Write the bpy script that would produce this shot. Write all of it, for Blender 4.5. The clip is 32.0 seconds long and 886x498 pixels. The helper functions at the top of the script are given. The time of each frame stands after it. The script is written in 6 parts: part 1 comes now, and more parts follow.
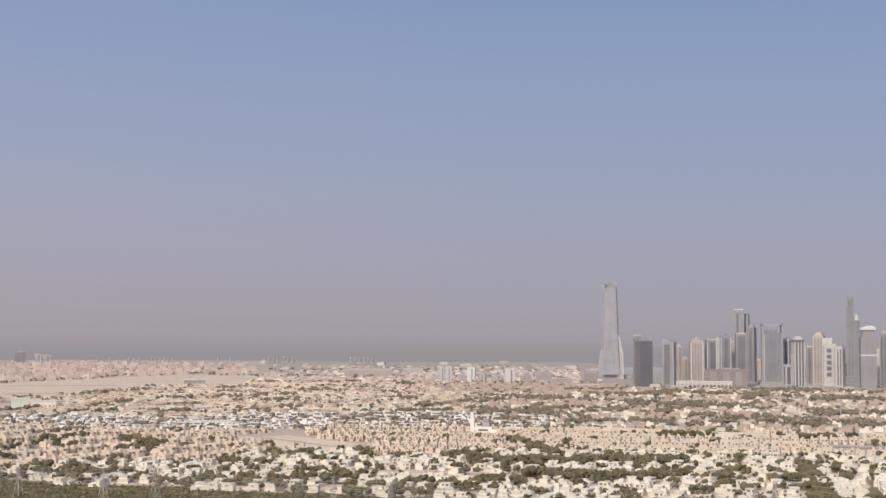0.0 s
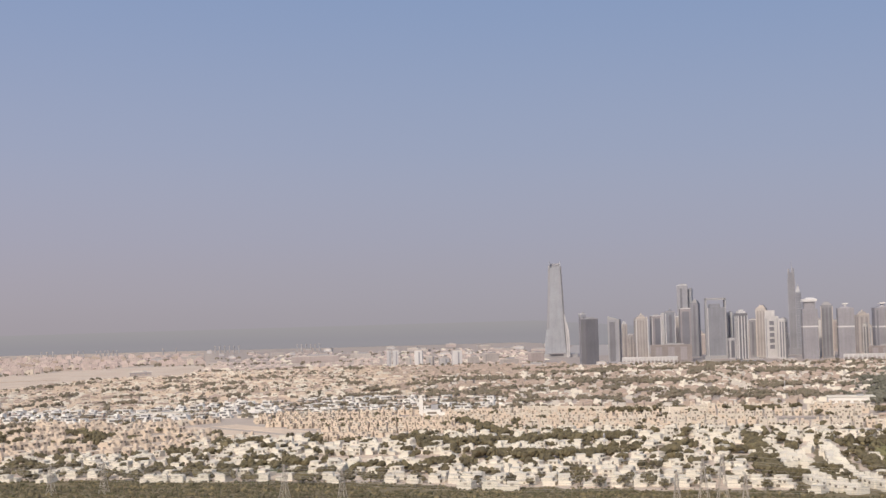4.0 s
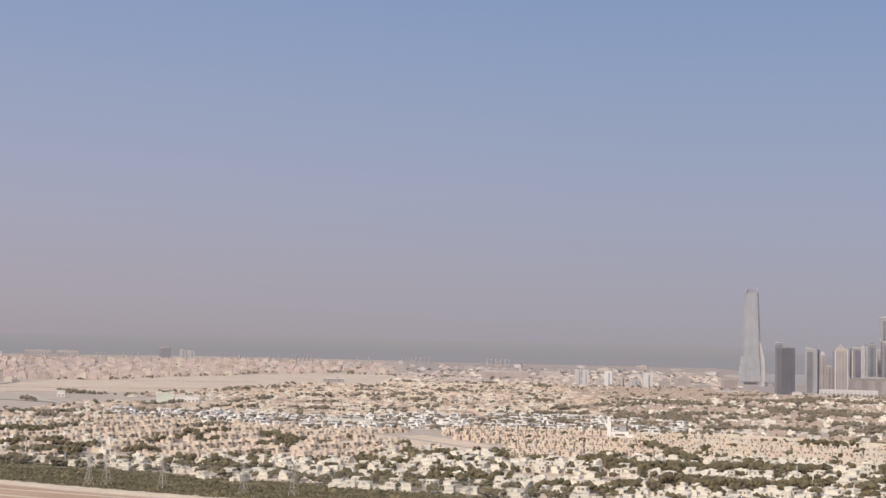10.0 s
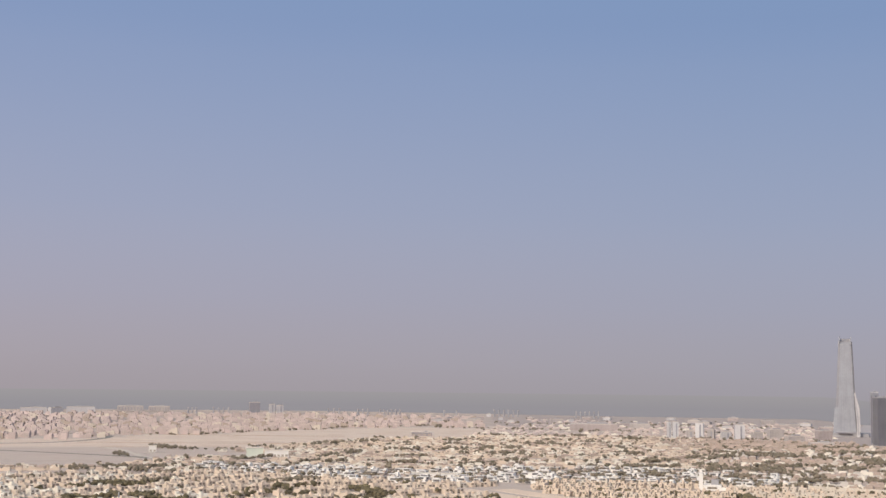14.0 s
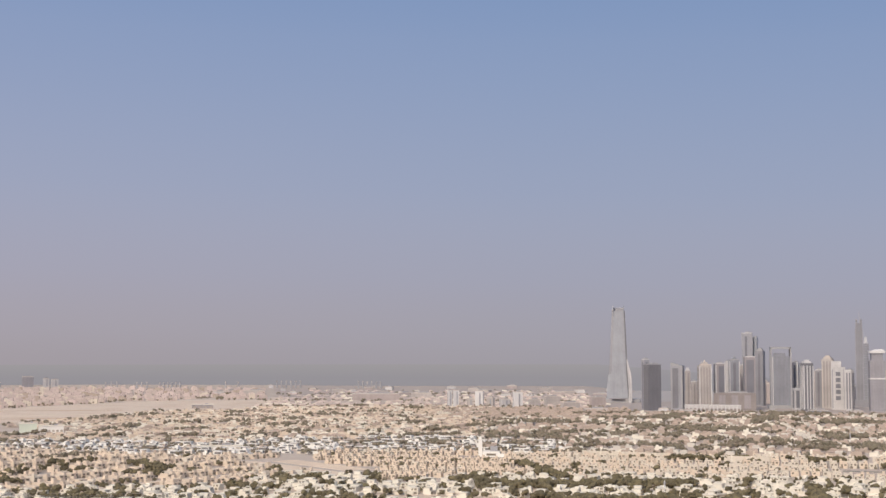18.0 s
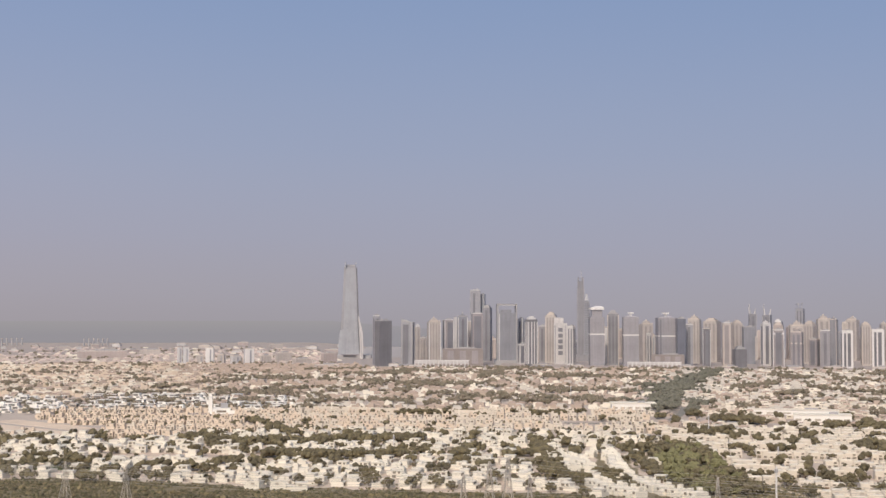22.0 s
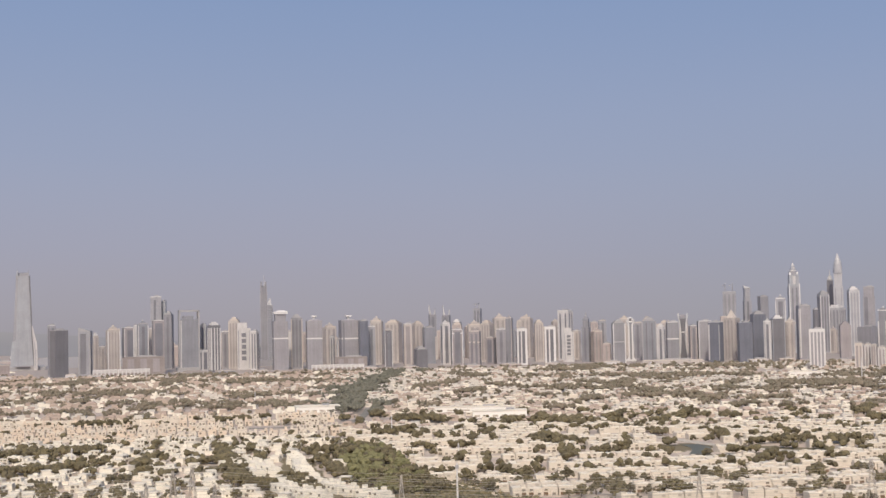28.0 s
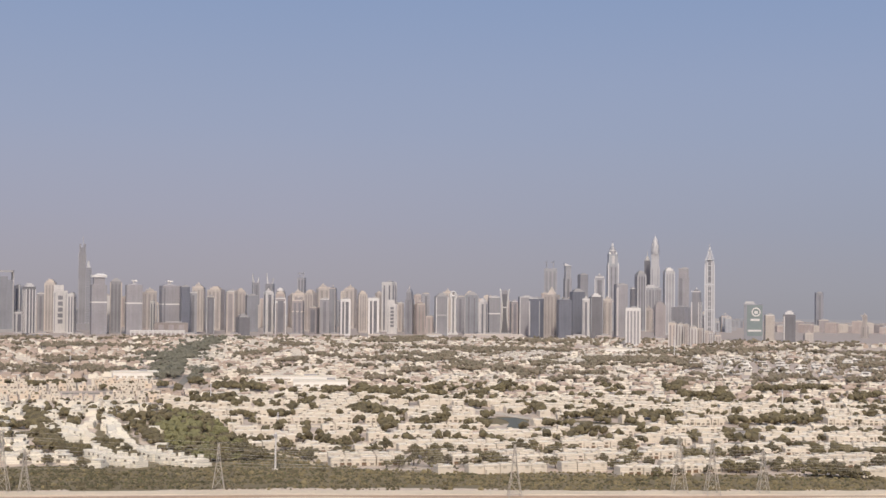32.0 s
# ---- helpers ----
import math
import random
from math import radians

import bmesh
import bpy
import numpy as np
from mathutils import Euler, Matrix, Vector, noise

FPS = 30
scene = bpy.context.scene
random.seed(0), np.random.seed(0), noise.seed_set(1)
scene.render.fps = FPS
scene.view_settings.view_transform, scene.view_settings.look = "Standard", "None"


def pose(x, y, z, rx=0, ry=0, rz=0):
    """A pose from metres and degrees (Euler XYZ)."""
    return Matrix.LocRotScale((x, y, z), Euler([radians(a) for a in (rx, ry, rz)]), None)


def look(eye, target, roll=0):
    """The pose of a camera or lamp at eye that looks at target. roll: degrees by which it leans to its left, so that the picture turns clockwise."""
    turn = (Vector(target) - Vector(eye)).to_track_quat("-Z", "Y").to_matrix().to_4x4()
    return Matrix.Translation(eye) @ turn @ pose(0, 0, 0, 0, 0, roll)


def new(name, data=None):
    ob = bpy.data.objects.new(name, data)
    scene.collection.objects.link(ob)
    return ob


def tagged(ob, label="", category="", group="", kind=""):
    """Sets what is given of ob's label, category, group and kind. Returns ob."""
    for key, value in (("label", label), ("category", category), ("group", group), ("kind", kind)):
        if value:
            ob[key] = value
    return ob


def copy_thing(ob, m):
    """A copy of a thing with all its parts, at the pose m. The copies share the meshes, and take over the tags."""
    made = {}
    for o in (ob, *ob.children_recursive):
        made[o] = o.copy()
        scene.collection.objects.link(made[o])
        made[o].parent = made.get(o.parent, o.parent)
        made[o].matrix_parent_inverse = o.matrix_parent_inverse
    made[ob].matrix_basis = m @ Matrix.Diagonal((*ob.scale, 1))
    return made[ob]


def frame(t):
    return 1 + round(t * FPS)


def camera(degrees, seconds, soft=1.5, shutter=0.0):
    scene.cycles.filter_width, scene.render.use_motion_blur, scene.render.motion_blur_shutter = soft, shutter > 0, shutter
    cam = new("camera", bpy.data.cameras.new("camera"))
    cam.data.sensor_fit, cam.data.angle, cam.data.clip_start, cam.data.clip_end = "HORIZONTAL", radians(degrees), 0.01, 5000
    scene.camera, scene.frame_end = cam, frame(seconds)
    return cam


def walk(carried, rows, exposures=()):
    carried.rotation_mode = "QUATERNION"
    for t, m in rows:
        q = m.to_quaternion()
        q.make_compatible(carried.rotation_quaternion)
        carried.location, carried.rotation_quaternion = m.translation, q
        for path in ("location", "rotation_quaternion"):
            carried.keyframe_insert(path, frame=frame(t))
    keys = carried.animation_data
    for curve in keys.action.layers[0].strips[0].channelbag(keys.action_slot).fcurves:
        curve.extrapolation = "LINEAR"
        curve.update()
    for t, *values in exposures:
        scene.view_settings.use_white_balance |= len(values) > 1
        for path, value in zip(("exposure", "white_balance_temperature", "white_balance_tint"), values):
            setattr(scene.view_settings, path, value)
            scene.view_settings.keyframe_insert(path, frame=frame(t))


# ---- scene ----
EYE = 132.0
cam = camera(35.12, 32.0, soft=1.5)
# seconds, yaw, pitch, roll of a camera that turns where it stands
ROWS = [
    (0.0, -0.01, 3.27, -0.12),
    (0.5, -1.23, 3.04, -0.30),
    (1.0, -2.70, 2.99, -0.42),
    (1.5, -3.13, 2.98, -0.56),
    (2.0, -2.63, 2.65, -0.65),
    (2.5, -2.15, 2.23, -0.59),
    (3.0, -1.48, 2.03, -0.09),
    (3.5, -1.43, 2.26, 0.94),
    (4.5, -2.62, 2.82, 1.92),
    (5.5, -2.07, 3.10, 1.65),
    (6.0, -0.62, 3.11, 1.16),
    (6.5, 0.68, 3.11, 0.58),
    (7.0, 1.37, 3.13, 0.20),
    (7.5, 2.20, 3.19, -0.09),
    (8.0, 3.20, 3.26, -0.41),
    (8.5, 3.64, 3.27, -0.57),
    (9.0, 4.59, 3.30, -0.78),
    (9.5, 5.22, 3.32, -0.93),
    (10.0, 5.59, 3.30, -1.08),
    (10.5, 6.02, 3.28, -1.19),
    (11.0, 6.68, 3.29, -1.27),
    (11.5, 7.39, 3.44, -1.31),
    (12.0, 7.78, 4.07, -1.00),
    (12.5, 8.07, 4.44, -0.84),
    (13.0, 8.38, 4.73, -0.71),
    (13.5, 8.71, 5.04, -0.72),
    (14.0, 9.16, 5.40, -0.62),
    (14.5, 9.68, 5.55, -0.67),
    (15.5, 9.95, 5.48, -0.62),
    (16.5, 7.89, 4.94, -0.46),
    (17.0, 5.15, 4.53, -0.27),
    (17.5, 2.27, 4.35, -0.10),
    (18.0, 0.31, 4.25, -0.01),
    (18.5, -1.02, 4.07, 0.06),
    (19.0, -2.59, 3.72, 0.15),
    (19.5, -4.26, 3.39, 0.12),
    (20.0, -5.05, 3.15, 0.08),
    (20.5, -6.53, 2.90, 0.00),
    (21.0, -7.76, 2.67, 0.02),
    (21.5, -8.97, 2.56, 0.06),
    (22.0, -10.60, 2.48, -0.05),
    (22.5, -12.54, 2.44, -0.23),
    (23.0, -13.48, 2.37, -0.28),
    (23.5, -14.28, 2.19, -0.29),
    (24.0, -15.50, 1.84, -0.08),
    (24.5, -16.28, 1.50, 0.04),
    (25.0, -17.16, 1.28, 0.49),
    (25.5, -18.27, 1.48, 0.91),
    (26.0, -19.38, 2.13, 1.44),
    (26.5, -20.65, 2.46, 1.57),
    (28.5, -24.41, 2.39, 1.09),
    (29.0, -25.32, 2.26, 0.93),
    (29.5, -25.91, 2.09, 0.68),
    (30.0, -27.19, 1.87, 0.32),
    (30.5, -28.04, 1.66, 0.06),
    (31.0, -28.90, 1.52, -0.06),
    (31.5, -29.76, 1.36, -0.19),
    (32.0, -30.66, 1.28, -0.51),
]
walk(cam, [(t, pose(0, 0, EYE, 90 + pitch, roll, yaw)) for t, yaw, pitch, roll in ROWS])

# ---- world, sun, exposure ----
SUN_AZ, SUN_EL = -152.0, 40.0
world = bpy.data.worlds.new("hazy_sky")
scene.world = world
world.use_nodes = True
wn, wl = world.node_tree.nodes, world.node_tree.links
wn.clear()
sky = wn.new("ShaderNodeTexSky")
sky.sky_type, sky.sun_disc = "NISHITA", False
sky.sun_elevation, sky.sun_rotation = radians(SUN_EL), radians(SUN_AZ)
sky.dust_density, sky.air_density = 4.0, 1.2
sky_part = wn.new("ShaderNodeVectorMath")
sky_part.operation = "SCALE"
sky_part.inputs["Scale"].default_value = 0.15
wl.new(sky.outputs[0], sky_part.inputs[0])
# the dust layer low over the land: brown-grey at the horizon, blue above
tc = wn.new("ShaderNodeTexCoord")
sep = wn.new("ShaderNodeSeparateXYZ")
wl.new(tc.outputs["Generated"], sep.inputs[0])
lean = wn.new("ShaderNodeMath")
lean.operation = "MULTIPLY_ADD"
wl.new(sep.outputs["X"], lean.inputs[0])
lean.inputs[1].default_value = 0.020
wl.new(sep.outputs["Z"], lean.inputs[2])
up = wn.new("ShaderNodeMapRange")
up.inputs["From Min"].default_value, up.inputs["From Max"].default_value = -0.02, 0.28
wl.new(lean.outputs[0], up.inputs["Value"])
ramp = wn.new("ShaderNodeValToRGB")
ramp.color_ramp.interpolation = "B_SPLINE"
for k, (pos, c) in enumerate(((0.0, (0.336, 0.313, 0.342)), (0.10, (0.372, 0.351, 0.392)), (0.24, (0.362, 0.365, 0.452)),
                              (0.45, (0.332, 0.379, 0.512)), (0.80, (0.238, 0.326, 0.522)), (1.0, (0.20, 0.295, 0.50)))):
    e = ramp.color_ramp.elements[k] if k < 2 else ramp.color_ramp.elements.new(pos)
    e.position, e.color = pos, (*c, 1)
wl.new(up.outputs[0], ramp.inputs[0])
thin = wn.new("ShaderNodeMapRange")
thin.inputs["From Min"].default_value, thin.inputs["From Max"].default_value = 0.25, 0.6
wl.new(sep.outputs["Z"], thin.inputs["Value"])
# dust warms the low sky towards the desert
warm = wn.new("ShaderNodeMapRange")
warm.inputs["From Min"].default_value, warm.inputs["From Max"].default_value = 0.05, -0.5
wl.new(sep.outputs["X"], warm.inputs["Value"])
dust = wn.new("ShaderNodeMix")
dust.data_type, dust.blend_type = "RGBA", "MULTIPLY"
wl.new(warm.outputs[0], dust.inputs["Factor"])
wl.new(ramp.outputs[0], dust.inputs["A"])
dust.inputs["B"].default_value = (1.072, 1.022, 1.012, 1)
# the clearer air over the sea: greyer low sky there
east, low, both, sea_air = wn.new("ShaderNodeMapRange"), wn.new("ShaderNodeMapRange"), wn.new("ShaderNodeMath"), wn.new("ShaderNodeMix")
east.inputs["From Min"].default_value, east.inputs["From Max"].default_value = 0.42, 0.74
low.inputs["From Min"].default_value, low.inputs["From Max"].default_value = 0.14, 0.04
wl.new(sep.outputs["X"], east.inputs["Value"])
wl.new(sep.outputs["Z"], low.inputs["Value"])
both.operation = "MULTIPLY"
wl.new(east.outputs[0], both.inputs[0])
wl.new(low.outputs[0], both.inputs[1])
sea_air.data_type, sea_air.blend_type = "RGBA", "MULTIPLY"
wl.new(both.outputs[0], sea_air.inputs["Factor"])
wl.new(dust.outputs["Result"], sea_air.inputs["A"])
sea_air.inputs["B"].default_value = (0.90, 0.945, 0.95, 1)
blend = wn.new("ShaderNodeMix")
blend.data_type = "RGBA"
wl.new(thin.outputs[0], blend.inputs["Factor"])
wl.new(sea_air.outputs["Result"], blend.inputs["A"])
wl.new(sky_part.outputs[0], blend.inputs["B"])
bg = wn.new("ShaderNodeBackground")
wl.new(blend.outputs["Result"], bg.inputs["Color"])
bg.inputs["Strength"].default_value = 1.0
wo = wn.new("ShaderNodeOutputWorld")
wl.new(bg.outputs[0], wo.inputs[0])

sun = new("sun", bpy.data.lights.new("sun", "SUN"))
sun.data.energy, sun.data.angle, sun.data.color = 2.4, radians(2.5), (1.0, 0.90, 0.76)
sun_from = Vector((math.sin(radians(SUN_AZ)) * math.cos(radians(SUN_EL)), math.cos(radians(SUN_AZ)) * math.cos(radians(SUN_EL)), math.sin(radians(SUN_EL))))
sun.matrix_world = look(sun_from * 300, (0, 0, 0))


# ---- materials ----
def material(name, base, rough=0.85, spread=0.18, scale=0.15, fine=2.0, island=0.0, object_random=0.0, second=None, second_at=0.6, metal=0.0, bump=0.0):
    """A rough surface with variation at two scales; island and object_random vary whole pieces."""
    m = bpy.data.materials.new(name)
    m.use_nodes = True
    n, l = m.node_tree.nodes, m.node_tree.links
    b = n["Principled BSDF"]
    b.inputs["Roughness"].default_value, b.inputs["Metallic"].default_value = rough, metal
    co = n.new("ShaderNodeTexCoord")
    big, small = n.new("ShaderNodeTexNoise"), n.new("ShaderNodeTexNoise")
    big.inputs["Scale"].default_value, small.inputs["Scale"].default_value = scale, fine
    big.inputs["Detail"].default_value, small.inputs["Detail"].default_value = 3, 2
    l.new(co.outputs["Object"], big.inputs["Vector"])
    l.new(co.outputs["Object"], small.inputs["Vector"])
    add = n.new("ShaderNodeMath")
    add.operation = "ADD"
    l.new(big.outputs["Fac"], add.inputs[0])
    l.new(small.outputs["Fac"], add.inputs[1])
    val = add.outputs[0]
    for amount, node, out in ((island, "ShaderNodeNewGeometry", "Random Per Island"), (object_random, "ShaderNodeObjectInfo", "Random")):
        if amount:
            g, mul = n.new(node), n.new("ShaderNodeMath")
            mul.operation = "MULTIPLY_ADD"
            l.new(g.outputs[out], mul.inputs[0])
            mul.inputs[1].default_value = amount
            l.new(val, mul.inputs[2])
            val = mul.outputs[0]
    span = n.new("ShaderNodeMapRange")
    span.inputs["From Min"].default_value, span.inputs["From Max"].default_value = 0.55, 1.45 + island + object_random
    span.inputs["To Min"].default_value, span.inputs["To Max"].default_value = 1 - spread, 1 + spread
    l.new(val, span.inputs["Value"])
    tint = n.new("ShaderNodeVectorMath")
    tint.operation = "SCALE"
    l.new(span.outputs[0], tint.inputs["Scale"])
    if second:
        mix, edge = n.new("ShaderNodeMix"), n.new("ShaderNodeMapRange")
        mix.data_type = "RGBA"
        edge.inputs["From Min"].default_value, edge.inputs["From Max"].default_value = second_at - 0.08, second_at + 0.08
        l.new(big.outputs["Fac"], edge.inputs["Value"])
        l.new(edge.outputs[0], mix.inputs["Factor"])
        mix.inputs["A"].default_value, mix.inputs["B"].default_value = (*base, 1), (*second, 1)
        l.new(mix.outputs["Result"], tint.inputs[0])
    else:
        tint.inputs[0].default_value = base
    l.new(tint.outputs[0], b.inputs["Base Color"])
    if bump:
        bp = n.new("ShaderNodeBump")
        bp.inputs["Strength"].default_value = bump
        l.new(small.outputs["Fac"], bp.inputs["Height"])
        l.new(bp.outputs[0], b.inputs["Normal"])
    return m


def facade(name, wall, pane, storey=3.6, bay=3.3, joint=1.3, rough=0.55, blur=0.6, metal=0.0):
    """Storeys and bays of a tower: soft upright bays, faint storey lines, and uneven upright streaks."""
    m = bpy.data.materials.new(name)
    m.use_nodes = True
    n, l = m.node_tree.nodes, m.node_tree.links
    b = n["Principled BSDF"]
    b.inputs["Roughness"].default_value, b.inputs["Metallic"].default_value = rough, metal
    co, sp, ad, cb = n.new("ShaderNodeTexCoord"), n.new("ShaderNodeSeparateXYZ"), n.new("ShaderNodeMath"), n.new("ShaderNodeCombineXYZ")
    l.new(co.outputs["Object"], sp.inputs[0])
    ad.operation = "ADD"
    l.new(sp.outputs["X"], ad.inputs[0])
    l.new(sp.outputs["Y"], ad.inputs[1])
    l.new(ad.outputs[0], cb.inputs["X"])
    l.new(sp.outputs["Z"], cb.inputs["Y"])
    br = n.new("ShaderNodeTexBrick")
    br.offset, br.offset_frequency, br.squash_frequency = 0.0, 2, 2
    br.inputs["Scale"].default_value, br.inputs["Brick Width"].default_value, br.inputs["Row Height"].default_value = 1.0, bay, storey
    br.inputs["Mortar Size"].default_value, br.inputs["Mortar Smooth"].default_value, br.inputs["Bias"].default_value = joint / 2, blur, 0.0
    near = [w + (p - w) * 0.8 for w, p in zip(wall, pane)]
    br.inputs["Color1"].default_value = (*near, 1)
    br.inputs["Color2"].default_value = (*[min(1, c * 1.12) for c in near], 1)
    br.inputs["Mortar"].default_value = (*wall, 1)
    l.new(cb.outputs[0], br.inputs["Vector"])
    # upright streaks some bays wide, and large patches
    squeeze, oi = n.new("ShaderNodeVectorMath"), n.new("ShaderNodeObjectInfo")
    squeeze.operation = "MULTIPLY"
    squeeze.inputs[1].default_value = (0.22, 0.012, 1.0)
    l.new(cb.outputs[0], squeeze.inputs[0])
    streak, ns, mix = n.new("ShaderNodeTexNoise"), n.new("ShaderNodeTexNoise"), n.new("ShaderNodeMath")
    streak.noise_dimensions = "4D"
    streak.inputs["Scale"].default_value, streak.inputs["Detail"].default_value = 1.0, 3
    l.new(squeeze.outputs[0], streak.inputs["Vector"])
    shift = n.new("ShaderNodeMath")
    shift.operation = "MULTIPLY"
    shift.inputs[1].default_value = 50
    l.new(oi.outputs["Random"], shift.inputs[0])
    l.new(shift.outputs[0], streak.inputs["W"])
    ns.inputs["Scale"].default_value, ns.inputs["Detail"].default_value = 0.03, 4
    l.new(co.outputs["Object"], ns.inputs["Vector"])
    mix.operation = "ADD"
    l.new(streak.outputs["Fac"], mix.inputs[0])
    l.new(ns.outputs["Fac"], mix.inputs[1])
    mr, sc = n.new("ShaderNodeMapRange"), n.new("ShaderNodeVectorMath")
    mr.inputs["From Min"].default_value, mr.inputs["From Max"].default_value, mr.inputs["To Min"].default_value, mr.inputs["To Max"].default_value = 0.65, 1.35, 0.84, 1.13
    l.new(mix.outputs[0], mr.inputs["Value"])
    sc.operation = "SCALE"
    l.new(br.outputs["Color"], sc.inputs[0])
    l.new(mr.outputs[0], sc.inputs["Scale"])
    l.new(sc.outputs[0], b.inputs["Base Color"])
    return m


# tower facades: base colours lifted and low in contrast to imitate distance haze
CREAM_T = facade("cream_tower_facade", (0.458, 0.412, 0.387), (0.338, 0.306, 0.296))
ROSE_T = facade("rose_block_facade", (0.37, 0.318, 0.305), (0.31, 0.268, 0.262))
# grey glass with the haze of far towers put into its colour
HAZE_T = facade("hazed_grey_glass_facade", (0.333, 0.340, 0.372), (0.309, 0.316, 0.348), rough=0.35)
SILVER_T = facade("silver_clad_facade", (0.435, 0.425, 0.445), (0.335, 0.330, 0.350), rough=0.4)
WHITE_T = facade("white_tower_facade", (0.550, 0.525, 0.520), (0.410, 0.395, 0.405))
GREY_T = facade("grey_tower_facade", (0.296, 0.282, 0.303), (0.235, 0.226, 0.251))
BROWN_T = facade("brown_tower_facade", (0.316, 0.282, 0.288), (0.240, 0.220, 0.237))
PINK_T = facade("pink_tower_facade", (0.412, 0.350, 0.330), (0.314, 0.273, 0.273))
GLASS_T = facade("grey_glass_facade", (0.262, 0.263, 0.292), (0.218, 0.220, 0.252), rough=0.3)
DARK_T = facade("dark_glass_facade", (0.180, 0.176, 0.192), (0.146, 0.143, 0.161), rough=0.3)
UMBER_T = facade("umber_stone_facade", (0.262, 0.226, 0.218), (0.205, 0.180, 0.178))
BLUE_T = facade("blue_glass_facade", (0.168, 0.174, 0.208), (0.135, 0.141, 0.176), rough=0.3)
SLATE_T = facade("slate_tower_facade", (0.258, 0.252, 0.272), (0.220, 0.216, 0.240), rough=0.4)
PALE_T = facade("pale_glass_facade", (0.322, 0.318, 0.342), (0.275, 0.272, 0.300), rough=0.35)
TRIM_W = material("white_trim", (0.59, 0.57, 0.57), 0.6, 0.08)
# white trim tinted bluish, as haze tints far whites
TRIM_B = material("hazed_white_cladding", (0.53, 0.53, 0.56), 0.5, 0.08)
TRIM_C = material("cream_trim", (0.50, 0.44, 0.40), 0.7, 0.1)
TRIM_G = material("grey_trim", (0.34, 0.33, 0.34), 0.6, 0.1)
STRIP = facade("dark_window_strip", (0.200, 0.197, 0.222), (0.168, 0.167, 0.190), rough=0.3)
SOFT_STRIP = facade("beige_window_strip", (0.318, 0.288, 0.285), (0.285, 0.260, 0.260), rough=0.4)
GREEN_AD = material("green_banner", (0.19, 0.228, 0.236), 0.6, 0.12)
STEEL = material("galvanised_steel", (0.46, 0.42, 0.37), 0.55, 0.12, metal=0.2)
WIRE = material("aluminium_cable", (0.30, 0.29, 0.27), 0.6, 0.1)

HOUSE_W = material("white_render", (0.73, 0.681, 0.595), 0.85, 0.10, 0.05, 1.2, island=0.5, object_random=0.4)
HOUSE_C = material("cream_render", (0.595, 0.53, 0.452), 0.88, 0.12, 0.05, 1.2, island=0.5, object_random=0.4)
HOUSE_T = material("tan_render", (0.618, 0.513, 0.414), 0.88, 0.13, 0.05, 1.2, island=0.5, object_random=0.4)
HOUSE_P = material("pink_render", (0.41, 0.335, 0.283), 0.9, 0.16, 0.05, 1.2, island=0.6)
# cream render greyed in its base colour for distance haze
HOUSE_N = material("hazed_cream_render", (0.545, 0.505, 0.458), 0.88, 0.16, 0.05, 1.2, island=0.6)
HOUSE_M = material("bright_white_paint", (0.755, 0.727, 0.69), 0.7, 0.12, 0.05, 1.2, island=0.5)
APART = material("rose_render", (0.525, 0.434, 0.408), 0.9, 0.26, 0.03, 0.8, island=0.8)
ROOF_F = material("flat_roof_screed", (0.71, 0.655, 0.567), 0.92, 0.14, 0.08, 1.5, island=0.4, object_random=0.4)
WINDOW_D = material("dark_window_glass", (0.22, 0.19, 0.155), 0.25, 0.2, island=0.6)
WINDOW_L = material("pale_window", (0.40, 0.355, 0.30), 0.5, 0.25, island=0.6, object_random=0.5)
ROOF_T = material("clay_tile_roof", (0.40, 0.315, 0.265), 0.9, 0.22, 0.06, 1.2, island=0.6)
GARDEN_WALL = material("garden_wall_render", (0.62, 0.54, 0.452), 0.9, 0.14, 0.05, 1.0, island=0.4)
DARKGLASS = material("smoked_window_band", (0.15, 0.14, 0.135), 0.6, 0.2, island=0.5)
PALE_GREEN = material("pale_green_cladding", (0.56, 0.60, 0.52), 0.7, 0.08, 0.05, 1.2)
TANSOIL = material("bare_tan_earth", (0.62, 0.50, 0.39), 0.95, 0.16, 0.03, 0.4)
SOIL = material("brown_desert_soil", (0.42, 0.30, 0.21), 0.95, 0.26, 0.02, 0.3)
DOOR_M = material("brown_timber_door", (0.16, 0.10, 0.06), 0.6, 0.2)
LEAF_A = material("dusty_green_leaves", (0.144, 0.119, 0.064), 0.8, 0.45, 0.12, 1.6, island=0.7, object_random=0.6)
LEAF_B = material("dark_green_leaves", (0.107, 0.088, 0.050), 0.8, 0.45, 0.12, 1.6, island=0.7, object_random=0.6)
# leaves of far trees: distance haze is mixed into the base colours
LEAF_F = material("hazed_grey_leaves", (0.192, 0.158, 0.117), 0.85, 0.3, 0.02, 1.2, island=0.5)
LEAF_G = material("hazed_olive_leaves", (0.166, 0.144, 0.103), 0.85, 0.3, 0.02, 1.2, island=0.5)
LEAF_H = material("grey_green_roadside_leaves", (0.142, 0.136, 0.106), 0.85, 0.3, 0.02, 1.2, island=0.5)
LEAF_C = material("yellow_green_leaves", (0.165, 0.155, 0.072), 0.8, 0.35, 0.12, 1.6, island=0.7, object_random=0.5)
SHRUB = material("olive_scrub", (0.094, 0.084, 0.043), 0.85, 0.45, 0.03, 0.7, island=0.8)
DRY_SHRUB = material("dry_brown_scrub", (0.195, 0.158, 0.085), 0.85, 0.4, 0.03, 0.7, island=0.8)
BARK = material("grey_brown_bark", (0.16, 0.12, 0.09), 0.9, 0.25, 0.5, 4.0)
